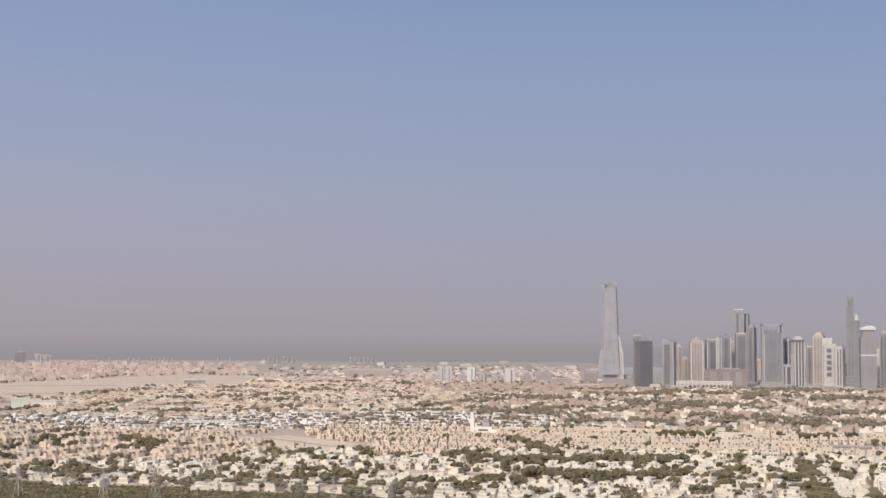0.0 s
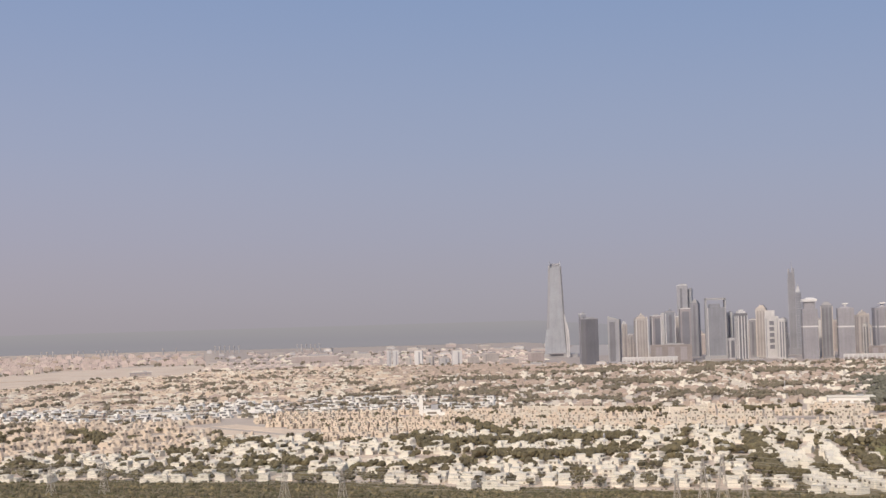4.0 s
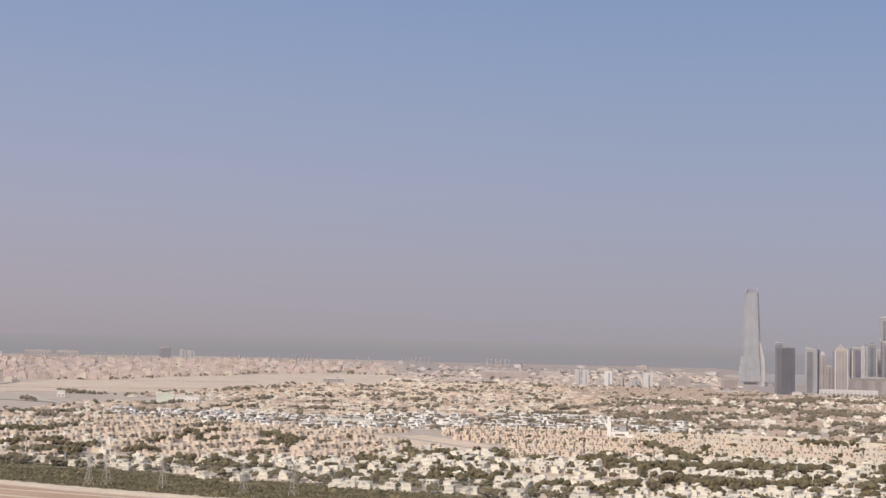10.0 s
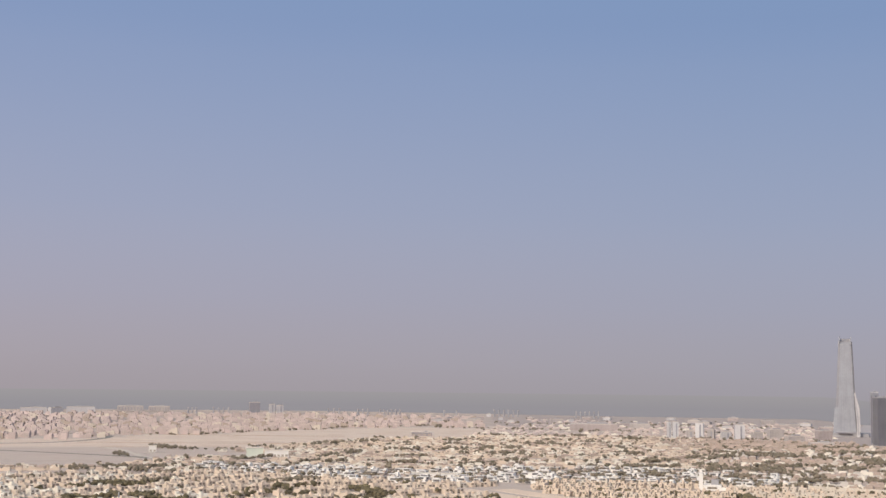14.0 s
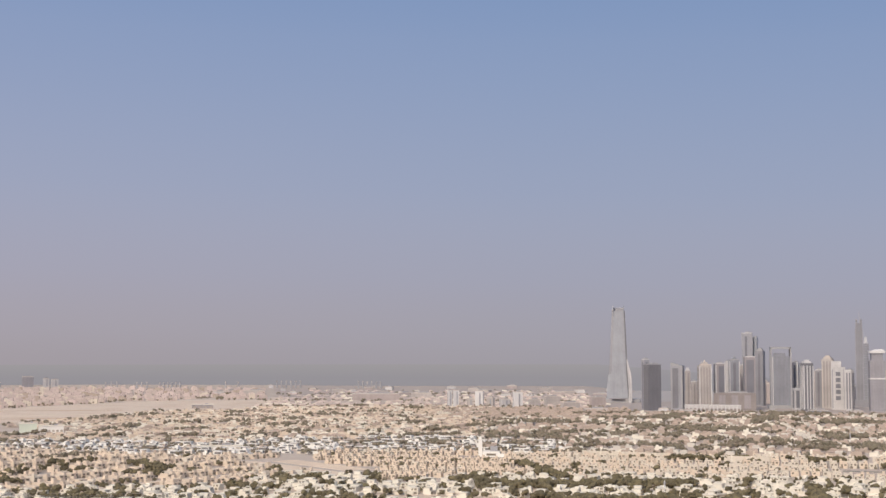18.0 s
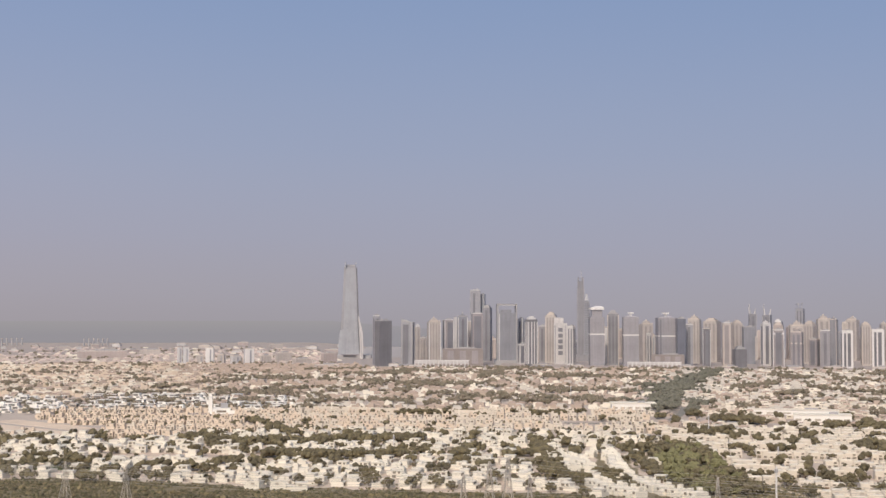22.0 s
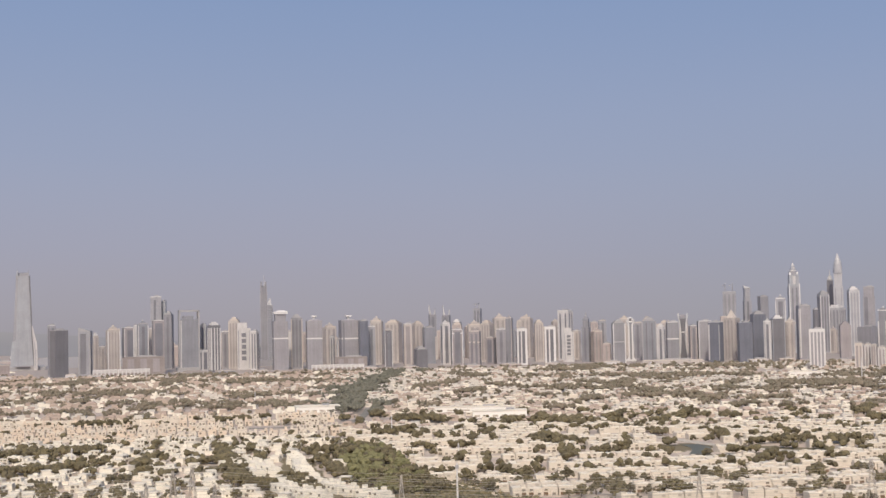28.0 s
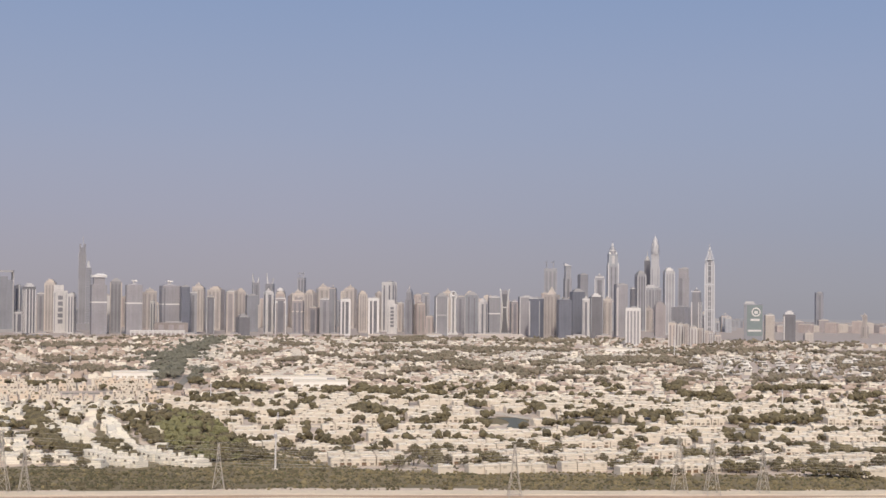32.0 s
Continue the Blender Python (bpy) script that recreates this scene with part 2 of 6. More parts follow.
ASPHALT = material("worn_asphalt", (0.20, 0.185, 0.165), 0.9, 0.2, 0.03, 1.0)
SANDROAD = material("pale_sand_track", (0.605, 0.515, 0.40), 0.95, 0.15, 0.04, 0.6)
KERB = material("concrete_kerb", (0.48, 0.43, 0.37), 0.9, 0.12)
WATER = material("still_canal_water", (0.11, 0.11, 0.085), 0.6, 0.1)
# matte grey: the haze over the water is put into its base colour
SEA_WATER = material("hazed_grey_sea", (0.35, 0.322, 0.318), 1.0, 0.04, 0.004, 0.02)
LAWN = material("watered_lawn", (0.12, 0.13, 0.055), 0.95, 0.25, 0.05, 0.9)


def ground_material():
    m = material("sandy_ground", (0.585, 0.485, 0.40), 0.95, 0.2, 0.012, 0.22, second=(0.50, 0.395, 0.315), second_at=0.55)
    n, l = m.node_tree.nodes, m.node_tree.links
    b = n["Principled BSDF"]
    sand = b.inputs["Base Color"].links[0].from_socket
    at, co, ns, ad, mr, mix = n.new("ShaderNodeAttribute"), n.new("ShaderNodeTexCoord"), n.new("ShaderNodeTexNoise"), n.new("ShaderNodeMath"), n.new("ShaderNodeMapRange"), n.new("ShaderNodeMix")
    at.attribute_name = "lush"
    ns.inputs["Scale"].default_value, ns.inputs["Detail"].default_value = 0.05, 5
    l.new(co.outputs["Object"], ns.inputs["Vector"])
    ad.operation = "ADD"
    l.new(at.outputs["Fac"], ad.inputs[0])
    l.new(ns.outputs["Fac"], ad.inputs[1])
    mr.inputs["From Min"].default_value, mr.inputs["From Max"].default_value = 0.92, 1.08
    l.new(ad.outputs[0], mr.inputs["Value"])
    mix.data_type = "RGBA"
    l.new(mr.outputs[0], mix.inputs["Factor"])
    l.new(sand, mix.inputs["A"])
    mix.inputs["B"].default_value = (0.18, 0.145, 0.085, 1)
    city, far = n.new("ShaderNodeMix"), n.new("ShaderNodeAttribute")
    city.data_type, far.attribute_name = "RGBA", "paved_hazed"
    l.new(far.outputs["Fac"], city.inputs["Factor"])
    l.new(mix.outputs["Result"], city.inputs["A"])
    # grey of streets, and of haze painted on the far land
    city.inputs["B"].default_value = (0.34, 0.293, 0.27, 1)
    l.new(city.outputs["Result"], b.inputs["Base Color"])
    return m


GROUND = ground_material()


# a glowing backdrop band, with horizon haze painted as its colours
def backdrop_material():
    m = bpy.data.materials.new("distant_sea_haze")
    m.use_nodes = True
    n, l = m.node_tree.nodes, m.node_tree.links
    n.clear()
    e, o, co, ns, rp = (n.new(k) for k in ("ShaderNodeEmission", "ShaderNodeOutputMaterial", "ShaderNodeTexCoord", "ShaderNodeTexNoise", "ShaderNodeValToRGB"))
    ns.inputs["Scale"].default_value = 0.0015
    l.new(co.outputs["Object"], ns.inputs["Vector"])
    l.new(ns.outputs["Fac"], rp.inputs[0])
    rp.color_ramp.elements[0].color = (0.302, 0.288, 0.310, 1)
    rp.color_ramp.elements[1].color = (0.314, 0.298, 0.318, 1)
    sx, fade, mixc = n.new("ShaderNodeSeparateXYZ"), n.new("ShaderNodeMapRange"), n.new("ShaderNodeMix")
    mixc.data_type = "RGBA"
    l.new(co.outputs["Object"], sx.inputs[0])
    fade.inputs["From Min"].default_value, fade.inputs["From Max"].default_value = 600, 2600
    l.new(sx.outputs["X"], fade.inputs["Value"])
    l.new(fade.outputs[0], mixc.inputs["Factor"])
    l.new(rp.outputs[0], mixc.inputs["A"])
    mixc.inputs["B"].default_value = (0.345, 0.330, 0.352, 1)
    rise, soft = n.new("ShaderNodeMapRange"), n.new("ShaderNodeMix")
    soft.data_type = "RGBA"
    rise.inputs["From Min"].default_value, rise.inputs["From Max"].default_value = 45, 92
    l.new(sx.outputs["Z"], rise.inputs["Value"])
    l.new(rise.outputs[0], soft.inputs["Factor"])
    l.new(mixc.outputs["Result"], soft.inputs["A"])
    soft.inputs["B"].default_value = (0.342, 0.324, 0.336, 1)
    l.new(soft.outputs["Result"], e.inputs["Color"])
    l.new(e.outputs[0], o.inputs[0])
    return m


SEA = backdrop_material()


# ---- mesh helpers ----
def polar(az, d):
    return d * math.sin(radians(az)), d * math.cos(radians(az))


def ground_at(x, y):
    """Height of the ground: flat, bent up beyond the city to fit the camera's view, more so to the south-west."""
    d, a = np.hypot(x, y), np.degrees(np.arctan2(x, y))
    rise = 16.0 * np.clip((7.5 - a) / 2, 0, 1) + 8.0 * np.clip((-2 - a) / 12, 0, 1)
    return rise * np.clip((d - 3800) / 1150, 0, 1) ** 1.5


def ground_z(az, d):
    return float(ground_at(*polar(az, d)))


def box(bm, x, y, z, sx, sy, sz, top=1.0, turn=0.0):
    """A box on z, centred on x, y; top: how much narrower its upper face is."""
    c, s = math.cos(radians(turn)), math.sin(radians(turn))
    v = []
    for k, zz in ((1.0, z), (top, z + sz)):
        for a, b in ((-1, -1), (1, -1), (1, 1), (-1, 1)):
            px, py = a * sx / 2 * k, b * sy / 2 * k
            v.append(bm.verts.new((x + px * c - py * s, y + px * s + py * c, zz)))
    for f in ((3, 2, 1, 0), (4, 5, 6, 7), (0, 1, 5, 4), (1, 2, 6, 5), (2, 3, 7, 6), (3, 0, 4, 7)):
        bm.faces.new([v[i] for i in f])
    return bm


def ring_solid(bm, x, y, levels, sides=16, squash=1.0):
    """A solid of revolution from (radius, z) levels."""
    rings = []
    for r, z in levels:
        rings.append([bm.verts.new((x + r * math.cos(2 * math.pi * k / sides), y + squash * r * math.sin(2 * math.pi * k / sides), z)) for k in range(sides)])
    for a, b in zip(rings, rings[1:]):
        for k in range(sides):
            bm.faces.new((a[k], a[(k + 1) % sides], b[(k + 1) % sides], b[k]))
    bm.faces.new(rings[0][::-1])
    bm.faces.new(rings[-1])
    return bm


def beam(bm, p, q, t):
    """A square bar from p to q."""
    p, q = Vector(p), Vector(q)
    d = (q - p).normalized()
    a = d.orthogonal().normalized() * t / 2
    b = d.cross(a)
    v = [bm.verts.new(e + s * a + u * b) for e in (p, q) for s, u in ((-1, -1), (1, -1), (1, 1), (-1, 1))]
    for f in ((3, 2, 1, 0), (4, 5, 6, 7), (0, 1, 5, 4), (1, 2, 6, 5), (2, 3, 7, 6), (3, 0, 4, 7)):
        bm.faces.new([v[i] for i in f])
    return bm


def part(name, bm, mat, parent, label=""):
    me = bpy.data.meshes.new(name)
    bmesh.ops.recalc_face_normals(bm, faces=bm.faces)
    bm.to_mesh(me)
    bm.free()
    me.materials.append(mat)
    ob = new(name, me)
    ob.parent = parent
    return tagged(ob, label)


def thing(name, label, category, x=0, y=0, z=0, rz=0, group="", kind=""):
    e = new(name)
    e.empty_display_size = 1.0
    e.matrix_basis = pose(x, y, z, 0, 0, rz)
    return tagged(e, label, category, group, kind)


def sheet(name, verts, faces, mat, label, category, kind="structure"):
    me = bpy.data.meshes.new(name)
    me.from_pydata(verts, [], faces)
    me.materials.append(mat)
    return tagged(new(name, me), label, category, kind=kind)


def bulk(name, verts, faces, mats, index, label, category, kind="stuff", parent=None):
    """One mesh from arrays: verts (n, 3), faces (m, k) all of one size."""
    me = bpy.data.meshes.new(name)
    k = faces.shape[1]
    me.vertices.add(len(verts))
    me.vertices.foreach_set("co", np.asarray(verts, np.float32).ravel())
    me.loops.add(faces.size)
    me.loops.foreach_set("vertex_index", faces.astype(np.int32).ravel())
    me.polygons.add(len(faces))
    me.polygons.foreach_set("loop_start", np.arange(0, faces.size, k, dtype=np.int32))
    me.polygons.foreach_set("material_index", np.asarray(index, np.int32))
    for m in mats:
        me.materials.append(m)
    me.update(calc_edges=True)
    me.shade_flat()
    ob = new(name, me)
    if parent:
        ob.parent = parent
        return tagged(ob, label, kind=kind)
    return tagged(ob, label, category, kind=kind)


QUADS = np.array(((4, 5, 6, 7), (0, 1, 5, 4), (1, 2, 6, 5), (2, 3, 7, 6), (3, 0, 4, 7)))
CORNER = np.array(((-.5, -.5, 0), (.5, -.5, 0), (.5, .5, 0), (-.5, .5, 0), (-.5, -.5, 1), (.5, -.5, 1), (.5, .5, 1), (-.5, .5, 1)))


class Boxes:
    """Collects many boxes and makes one mesh of them."""
    def __init__(self):
        self.v, self.f, self.m, self.n = [], [], [], 0

    def add(self, x, y, z, yaw, dx, dy, dz, sx, sy, sz, mat, top=1.0):
        x, y, z, yaw, dx, dy, dz, sx, sy, sz = np.broadcast_arrays(*[np.atleast_1d(np.asarray(a, float)) for a in (x, y, z, yaw, dx, dy, dz, sx, sy, sz)])
        form = CORNER * np.where(CORNER[:, 2:] > 0, (top, top, 1.0), 1.0)
        p = form[None] * np.stack((sx, sy, sz), -1)[:, None] + np.stack((dx, dy, dz), -1)[:, None]
        c, s = np.cos(yaw)[:, None], np.sin(yaw)[:, None]
        w = np.stack((p[..., 0] * c - p[..., 1] * s + x[:, None], p[..., 0] * s + p[..., 1] * c + y[:, None], p[..., 2] + z[:, None]), -1)
        k = len(x)
        self.v.append(w.reshape(-1, 3))
        self.f.append((QUADS[None] + (self.n + 8 * np.arange(k))[:, None, None]).reshape(-1, 4))
        self.m.append(np.full(5 * k, mat))
        self.n += 8 * k

    def make(self, name, mats, label, category, kind="stuff"):
        if self.v:
            return bulk(name, np.concatenate(self.v), np.concatenate(self.f), mats, np.concatenate(self.m), label, category, kind)


def clump(seed, level, rough):
    """A knobbly leaf clump of radius 1."""
    rnd = random.Random(seed)
    bm = bmesh.new()
    bmesh.ops.create_icosphere(bm, subdivisions=level, radius=1.0)
    for v in bm.verts:
        v.co *= 1 + rough * (rnd.random() - 0.5) * 2
    bm.verts.ensure_lookup_table()
    vs = np.array([v.co[:] for v in bm.verts])
    fs = np.array([[v.index for v in f.verts] for f in bm.faces])
    bm.free()
    return vs, fs


COARSE = [clump(20 + s, 1, 0.30) for s in range(6)]


class Clumps:
    def __init__(self):
        self.v, self.f, self.m, self.n = [], [], [], 0

    def add(self, x, y, z, rx, rz, mat, shapes=COARSE):
        for k, (vs, fs) in enumerate(shapes):
            sel = np.arange(len(x)) % len(shapes) == k
            if not sel.any():
                continue
            a = np.random.rand(sel.sum()) * 6.283
            c, s = np.cos(a)[:, None], np.sin(a)[:, None]
            px, py = vs[None, :, 0] * rx[sel][:, None], vs[None, :, 1] * rx[sel][:, None]
            w = np.stack((px * c - py * s + x[sel][:, None], px * s + py * c + y[sel][:, None], vs[None, :, 2] * rz[sel][:, None] + z[sel][:, None]), -1)
            self.v.append(w.reshape(-1, 3))
            self.f.append((fs[None] + (self.n + len(vs) * np.arange(sel.sum()))[:, None, None]).reshape(-1, 3))
            mm = np.broadcast_to(np.asarray(mat), x.shape)[sel]
            self.m.append(np.repeat(mm, len(fs)))
            self.n += len(vs) * sel.sum()

    def make(self, name, mats, label, category):
        if self.v:
            return bulk(name, np.concatenate(self.v), np.concatenate(self.f), mats, np.concatenate(self.m), label, category)


def wobble(x, y):
    return np.sin(x / 97 + 1.3) * np.cos(y / 71 + 0.4) + 0.6 * np.sin(x / 41 + y / 53) + 0.3 * np.sin(x / 17 - y / 23)


def near_line(x, y, pts, r):
    """True where x, y lies within r of a polyline."""
    hit = np.zeros(np.shape(x), bool)
    for (ax, ay), (bx, by) in zip(pts, pts[1:]):
        dx, dy = bx - ax, by - ay
        t = np.clip(((x - ax) * dx + (y - ay) * dy) / (dx * dx + dy * dy), 0, 1)
        hit |= np.hypot(x - ax - t * dx, y - ay - t * dy) < r
    return hit


# ---- the plan: lines on the ground (metres) ----
AX, AY = 0.905, -0.425          # along the power-line corridor
EDGE = 865.0                    # its near edge, across
STRIP_BEARING, STRIP_DEPTH = (-24, -21, -16, -13.9, -11.7, -8.8, -7, -5, -1.6, 2, 4.2, 6.5, 8.7, 11, 13, 16, 19, 22.6, 23.6, 24.3, 25.4, 26.2, 27.6, 30, 31.1, 33, 39, 42.5, 47), (58, 70, 74, 72, 90, 90, 93, 106, 110, 105, 92, 106, 110, 108, 114, 120, 120, 126, 170, 178, 138, 130, 101, 92, 81, 81, 72, 61, 53)
EDGE_BEARING, EDGE_BEND = (-24, -22, -20, -17.3, -14, -10, -5, -2.7, 0, 2, 7.5, 16, 23, 31, 40, 47), (-46, -41, -36, -30, -20, -16, -9, -6, -2, 1, 11, 18, 18, 13, 5, 2)
MOTORWAY = ((440, 1585), (490, 1566), (545, 1572), (588, 1618), (640, 1730), (672, 1810))
BELT = ((615, 1740), (698, 1960), (812, 2240), (955, 2520), (1115, 2820))
CANAL = ((700, 1050), (722, 1078), (738, 1105), (742, 1130))
PARKWAY = ((424, 1192), (513, 1150), (597, 1121), (666, 1095), (700, 1078))
BRIDGE_ROAD = ((690, 1270), (746, 1262), (760, 1205), (757, 1140), (760, 1095), (770, 1050), (795, 1008), (860, 960), (1000, 880))
LEFT_ROAD = ((-1300, 2420), (-931, 2290), (-800, 2205), (-687, 2140), (-420, 2060), (-150, 2080), (160, 2080))
DESERT_ROAD = ((-1600, 2500), (-1260, 2640), (-1212, 2790), (-1224, 2966), (-1270, 3080), (-1500, 3200))
TERRACE_A = ((381, 1223), (356, 1118), (340, 1040), (338, 990), (345, 952), (357, 926))
TERRACE_B = ((304, 1022), (307, 987), (314, 960), (320, 947))
TERRACE_C = ((310, 1200), (316, 1160), (318, 1112))
TERRACE_D = ((330, 1215), (334, 1175), (334, 1128))
SPINE = ((-75, 1300), (-28, 1288), (29, 1266), (78, 1247))


def bearing(x, y):
    return np.degrees(np.arctan2(x, y))


def across(x, y):
    return -AY * x + AX * y


def strip_start(x, y):
    """The near edge of the strip, which bends a little, across."""
    return EDGE + np.interp(bearing(x, y), EDGE_BEARING, EDGE_BEND)


def strip_end(x, y):
    """Where the scrub of the power-line strip ends and the gardens begin, across."""
    return EDGE + np.interp(bearing(x, y), STRIP_BEARING, STRIP_DEPTH)


CLEARING = ((404, 932), (420, 950), (424, 985))
BANK = ((690, 1040), (745, 1030), (850, 968), (960, 900), (1100, 805))


CLEARING_PATH = ((424, 1004), (430, 978), (437, 950), (435, 925), (432, 903))
VERGE = ((700, 1095), (735, 1125), (765, 1085), (800, 1030), (860, 975))


def in_park(x, y):
    return near_line(x, y, VERGE, 17) | near_line(x, y, CLEARING, 20) | near_line(x, y, BANK, 12) | near_line(x, y, ((388, 940), (398, 1040), (430, 1150), (458, 1290)), 25 + 7 * wobble(x, y)) | near_line(x, y, TERRACE_A, 15) | near_line(x, y, TERRACE_B, 15) | near_line(x, y, TERRACE_C, 17) | near_line(x, y, TERRACE_D, 17)


def rose_start(az):
    """Distance at which the rose apartment blocks begin beyond the sand."""
    return np.interp(az, (-23, -21, -18.5, -16, -14.3, -12.6, -9), (3110, 3340, 3410, 3640, 3740, 3900, 3980))


def lushness(x, y):
    """How green the ground is, 0 to 1, by district."""
    d, az, v = np.hypot(x, y), np.degrees(np.arctan2(x, y)), across(x, y)
    g = np.where((d > 1000) & (d < 3400), 0.26, 0.0)
    g = np.where((az < -6) & (d > 2850) & (d < 3700), 0.1, g)
    g = np.where((v > strip_start(x, y) + 3) & (v < strip_end(x, y) + 14), 0.95, g)
    g = np.where(v < strip_start(x, y) + 1, 0.05, g)
    g = np.where(near_line(x, y, BELT, 24), 0.85, g)
    g = np.where(in_park(x, y), 0.80, g)
    g = np.where((d > 3400), 0.12, g)
    return g


# rows and thickets of trees between the houses: half depth, then points along the row
GREEN = []


def green(r, *pts):
    GREEN.append((pts, r))


green(5, (-990, 2600), (-889, 2524))
green(5, (-769, 1930), (-726, 2016))
green(6, (-943, 2315), (-900, 2260))
green(13, (-560, 1352), (-534, 1373), (-496, 1379))
green(5, (-609, 1483), (-563, 1511))
green(5, (-664, 1599), (-638, 1637))
green(5, (-651, 1690), (-620, 1763))
green(7, (-461, 1396), (-440, 1425))
green(9, (-500, 1732), (-461, 1808))
green(9, (-379, 1677), (-321, 1562))
green(13, (10, 1442), (73, 1374), (138, 1384), (184, 1401), (238, 1391))
green(7, (78, 1670), (102, 1565), (119, 1460))
green(10, (75, 1271), (115, 1244), (163, 1239), (203, 1247))
green(3, (221, 1273), (248, 1260), (255, 1201))
green(4, (-24, 1196), (1, 1180), (30, 1155))
green(8, (259, 1742), (311, 1726), (367, 1728))
green(7, (429, 1689), (505, 1727))
green(11, (-46, 2380), (14, 2412))
green(9, (-40, 2034), (4, 2020))
green(9, (73, 1999), (120, 2034))
green(12, (131, 2290), (206, 2299))
green(8, (174, 1967), (257, 1990))
green(8, (290, 2871), (315, 2863))
green(12, (266, 1988), (326, 1969))
green(9, (338, 2224), (389, 2292))
green(14, (402, 2359), (436, 2367))
green(11, (414, 2840), (493, 3012))
green(11, (565, 2618), (704, 3003))
green(19, (582, 2146), (642, 2194))
green(15, (688, 2555), (798, 2689))
green(7, (461, 1926), (516, 1909))
green(7, (388, 1949), (428, 1989))
green(8, (871, 2888), (945, 2924))
green(11, (310, 2389), (348, 2395))
green(9, (62, 2487), (113, 2589))
green(9, (259, 3001), (393, 3044))
green(8, (372, 2135), (418, 2151))
green(4, (284, 1222), (315, 1233), (333, 1260))
green(6, (338, 1317), (319, 1197), (288, 1052), (301, 1026))
green(3, (334, 1361), (382, 1346))
green(4, (210, 1399), (226, 1395))
green(3, (234, 1198), (245, 1185))
green(4, (243, 1235), (278, 1317))
green(8, (567, 1626), (586, 1620))
green(8, (624, 1801), (663, 1789))
green(13, (684, 2006), (729, 1992))
green(14, (763, 2190), (821, 2171))
green(15, (858, 2369), (922, 2391))
green(17, (965, 2584), (1032, 2613))
green(7, (563, 1894), (623, 1927))
green(7, (620, 1629), (658, 1767))
green(8, (620, 1591), (638, 1585), (660, 1506))
green(4, (521, 1398), (546, 1405), (579, 1417))
green(5, (511, 1228), (523, 1224))
green(4, (536, 1220), (560, 1213))
green(4, (488, 1120), (502, 1116))
green(5, (404, 1261), (415, 1258), (432, 1264))
green(3, (437, 1262), (444, 1237))
green(4, (418, 1123), (425, 1112))
green(3, (412, 1080), (421, 1073))
green(3, (397, 1198), (380, 1107), (368, 1048))
green(3, (441, 940), (439, 914))
green(6, (761, 1566), (795, 1574))
green(11, (739, 1447), (790, 1431))
green(8, (839, 1611), (883, 1608))
green(9, (950, 1851), (993, 1824))
green(8, (952, 1722), (1012, 1752))
green(5, (834, 1434), (865, 1451))
green(5, (899, 1449), (910, 1445))
green(5, (904, 1396), (950, 1433))
green(4, (659, 1254), (646, 1175))
green(3, (703, 1247), (738, 1230))
green(3, (565, 1121), (573, 1119))
green(3, (590, 1108), (615, 1101))
green(3, (626, 1098), (653, 1089))
green(3, (662, 1077), (682, 1070))
green(3, (491, 990), (495, 982))
green(3, (471, 942), (479, 936))
green(4, (512, 905), (519, 897))
green(3, (512, 876), (518, 865))
green(4, (545, 882), (554, 879))
green(3, (488, 799), (495, 797))
green(3, (503, 797), (508, 796))
green(4, (543, 851), (549, 843))
green(4, (736, 1120), (746, 1117))
green(9, (909, 2215), (1017, 2298))
green(12, (910, 2010), (959, 2059))
green(9, (1037, 2174), (1050, 2098))
green(8, (1053, 2062), (1072, 2023))
green(9, (1175, 2024), (1167, 1928))
green(11, (1158, 1900), (1122, 1770), (1143, 1711))
green(6, (1331, 2196), (1352, 2073))
green(7, (1152, 2627), (1164, 2471))
green(7, (1217, 2407), (1255, 2305))
green(7, (1200, 2122), (1191, 2053))
green(3, (625, 1193), (640, 1267))
green(4, (773, 1226), (757, 1230))
green(4, (448, 850), (453, 832))
green(3, (487, 1032), (480, 1025))
green(6, (727, 1120), (749, 1122), (761, 1109))
green(3, (751, 1055), (760, 1051))
green(6, (794, 1094), (824, 1092), (854, 1084))
green(6, (852, 1065), (884, 1050))
green(7, (1052, 1509), (1135, 1450))
green(8, (1046, 1765), (1092, 1717), (1123, 1623))
green(3, (704, 972), (735, 962))
green(3, (666, 858), (675, 853))
green(3, (609, 928), (621, 922))
green(3, (606, 786), (614, 775))
green(3, (539, 781), (544, 779))
green(7, (903, 993), (933, 967), (989, 963))
green(5, (1073, 1111), (1092, 1110))
green(8, (1046, 1236), (1102, 1211))
green(7, (1191, 1260), (1241, 1257), (1304, 1238))
green(19, (1794, 2052), (1824, 1996), (1915, 2005))
green(4, (900, 875), (918, 866))
green(4, (808, 803), (804, 773), (812, 765))
green(4, (868, 891), (879, 891))
green(4, (832, 899), (843, 894))
green(3, (703, 730), (717, 716))
green(3, (669, 740), (681, 728))
green(3, (816, 759), (841, 754))
green(3, (750, 692), (754, 684))
green(9, (1930, 1932), (1955, 1859))
green(11, (1629, 1546), (1740, 1561))
green(6, (1069, 1192), (1081, 1186))
green(7, (1364, 1418), (1414, 1396))
green(8, (1400, 1310), (1491, 1338))
green(7, (1194, 1117), (1265, 1135))
green(6, (1187, 1073), (1183, 1059))
green(11, (1468, 1773), (1420, 1635))
green(7, (1089, 1306), (1229, 1431), (1255, 1419))
green(8, (1457, 1778), (1360, 1737))
green(3, (707, 822), (696, 797))
green(4, (1015, 1340), (1018, 1320))
green(4, (1027, 1280), (1037, 1275))
green(4, (844, 1419), (883, 1420))
green(4, (890, 1379), (935, 1377))
green(5, (938, 1357), (972, 1360))
green(3, (793, 863), (811, 863))
green(3, (784, 913), (765, 876))
green(3, (708, 698), (734, 663))
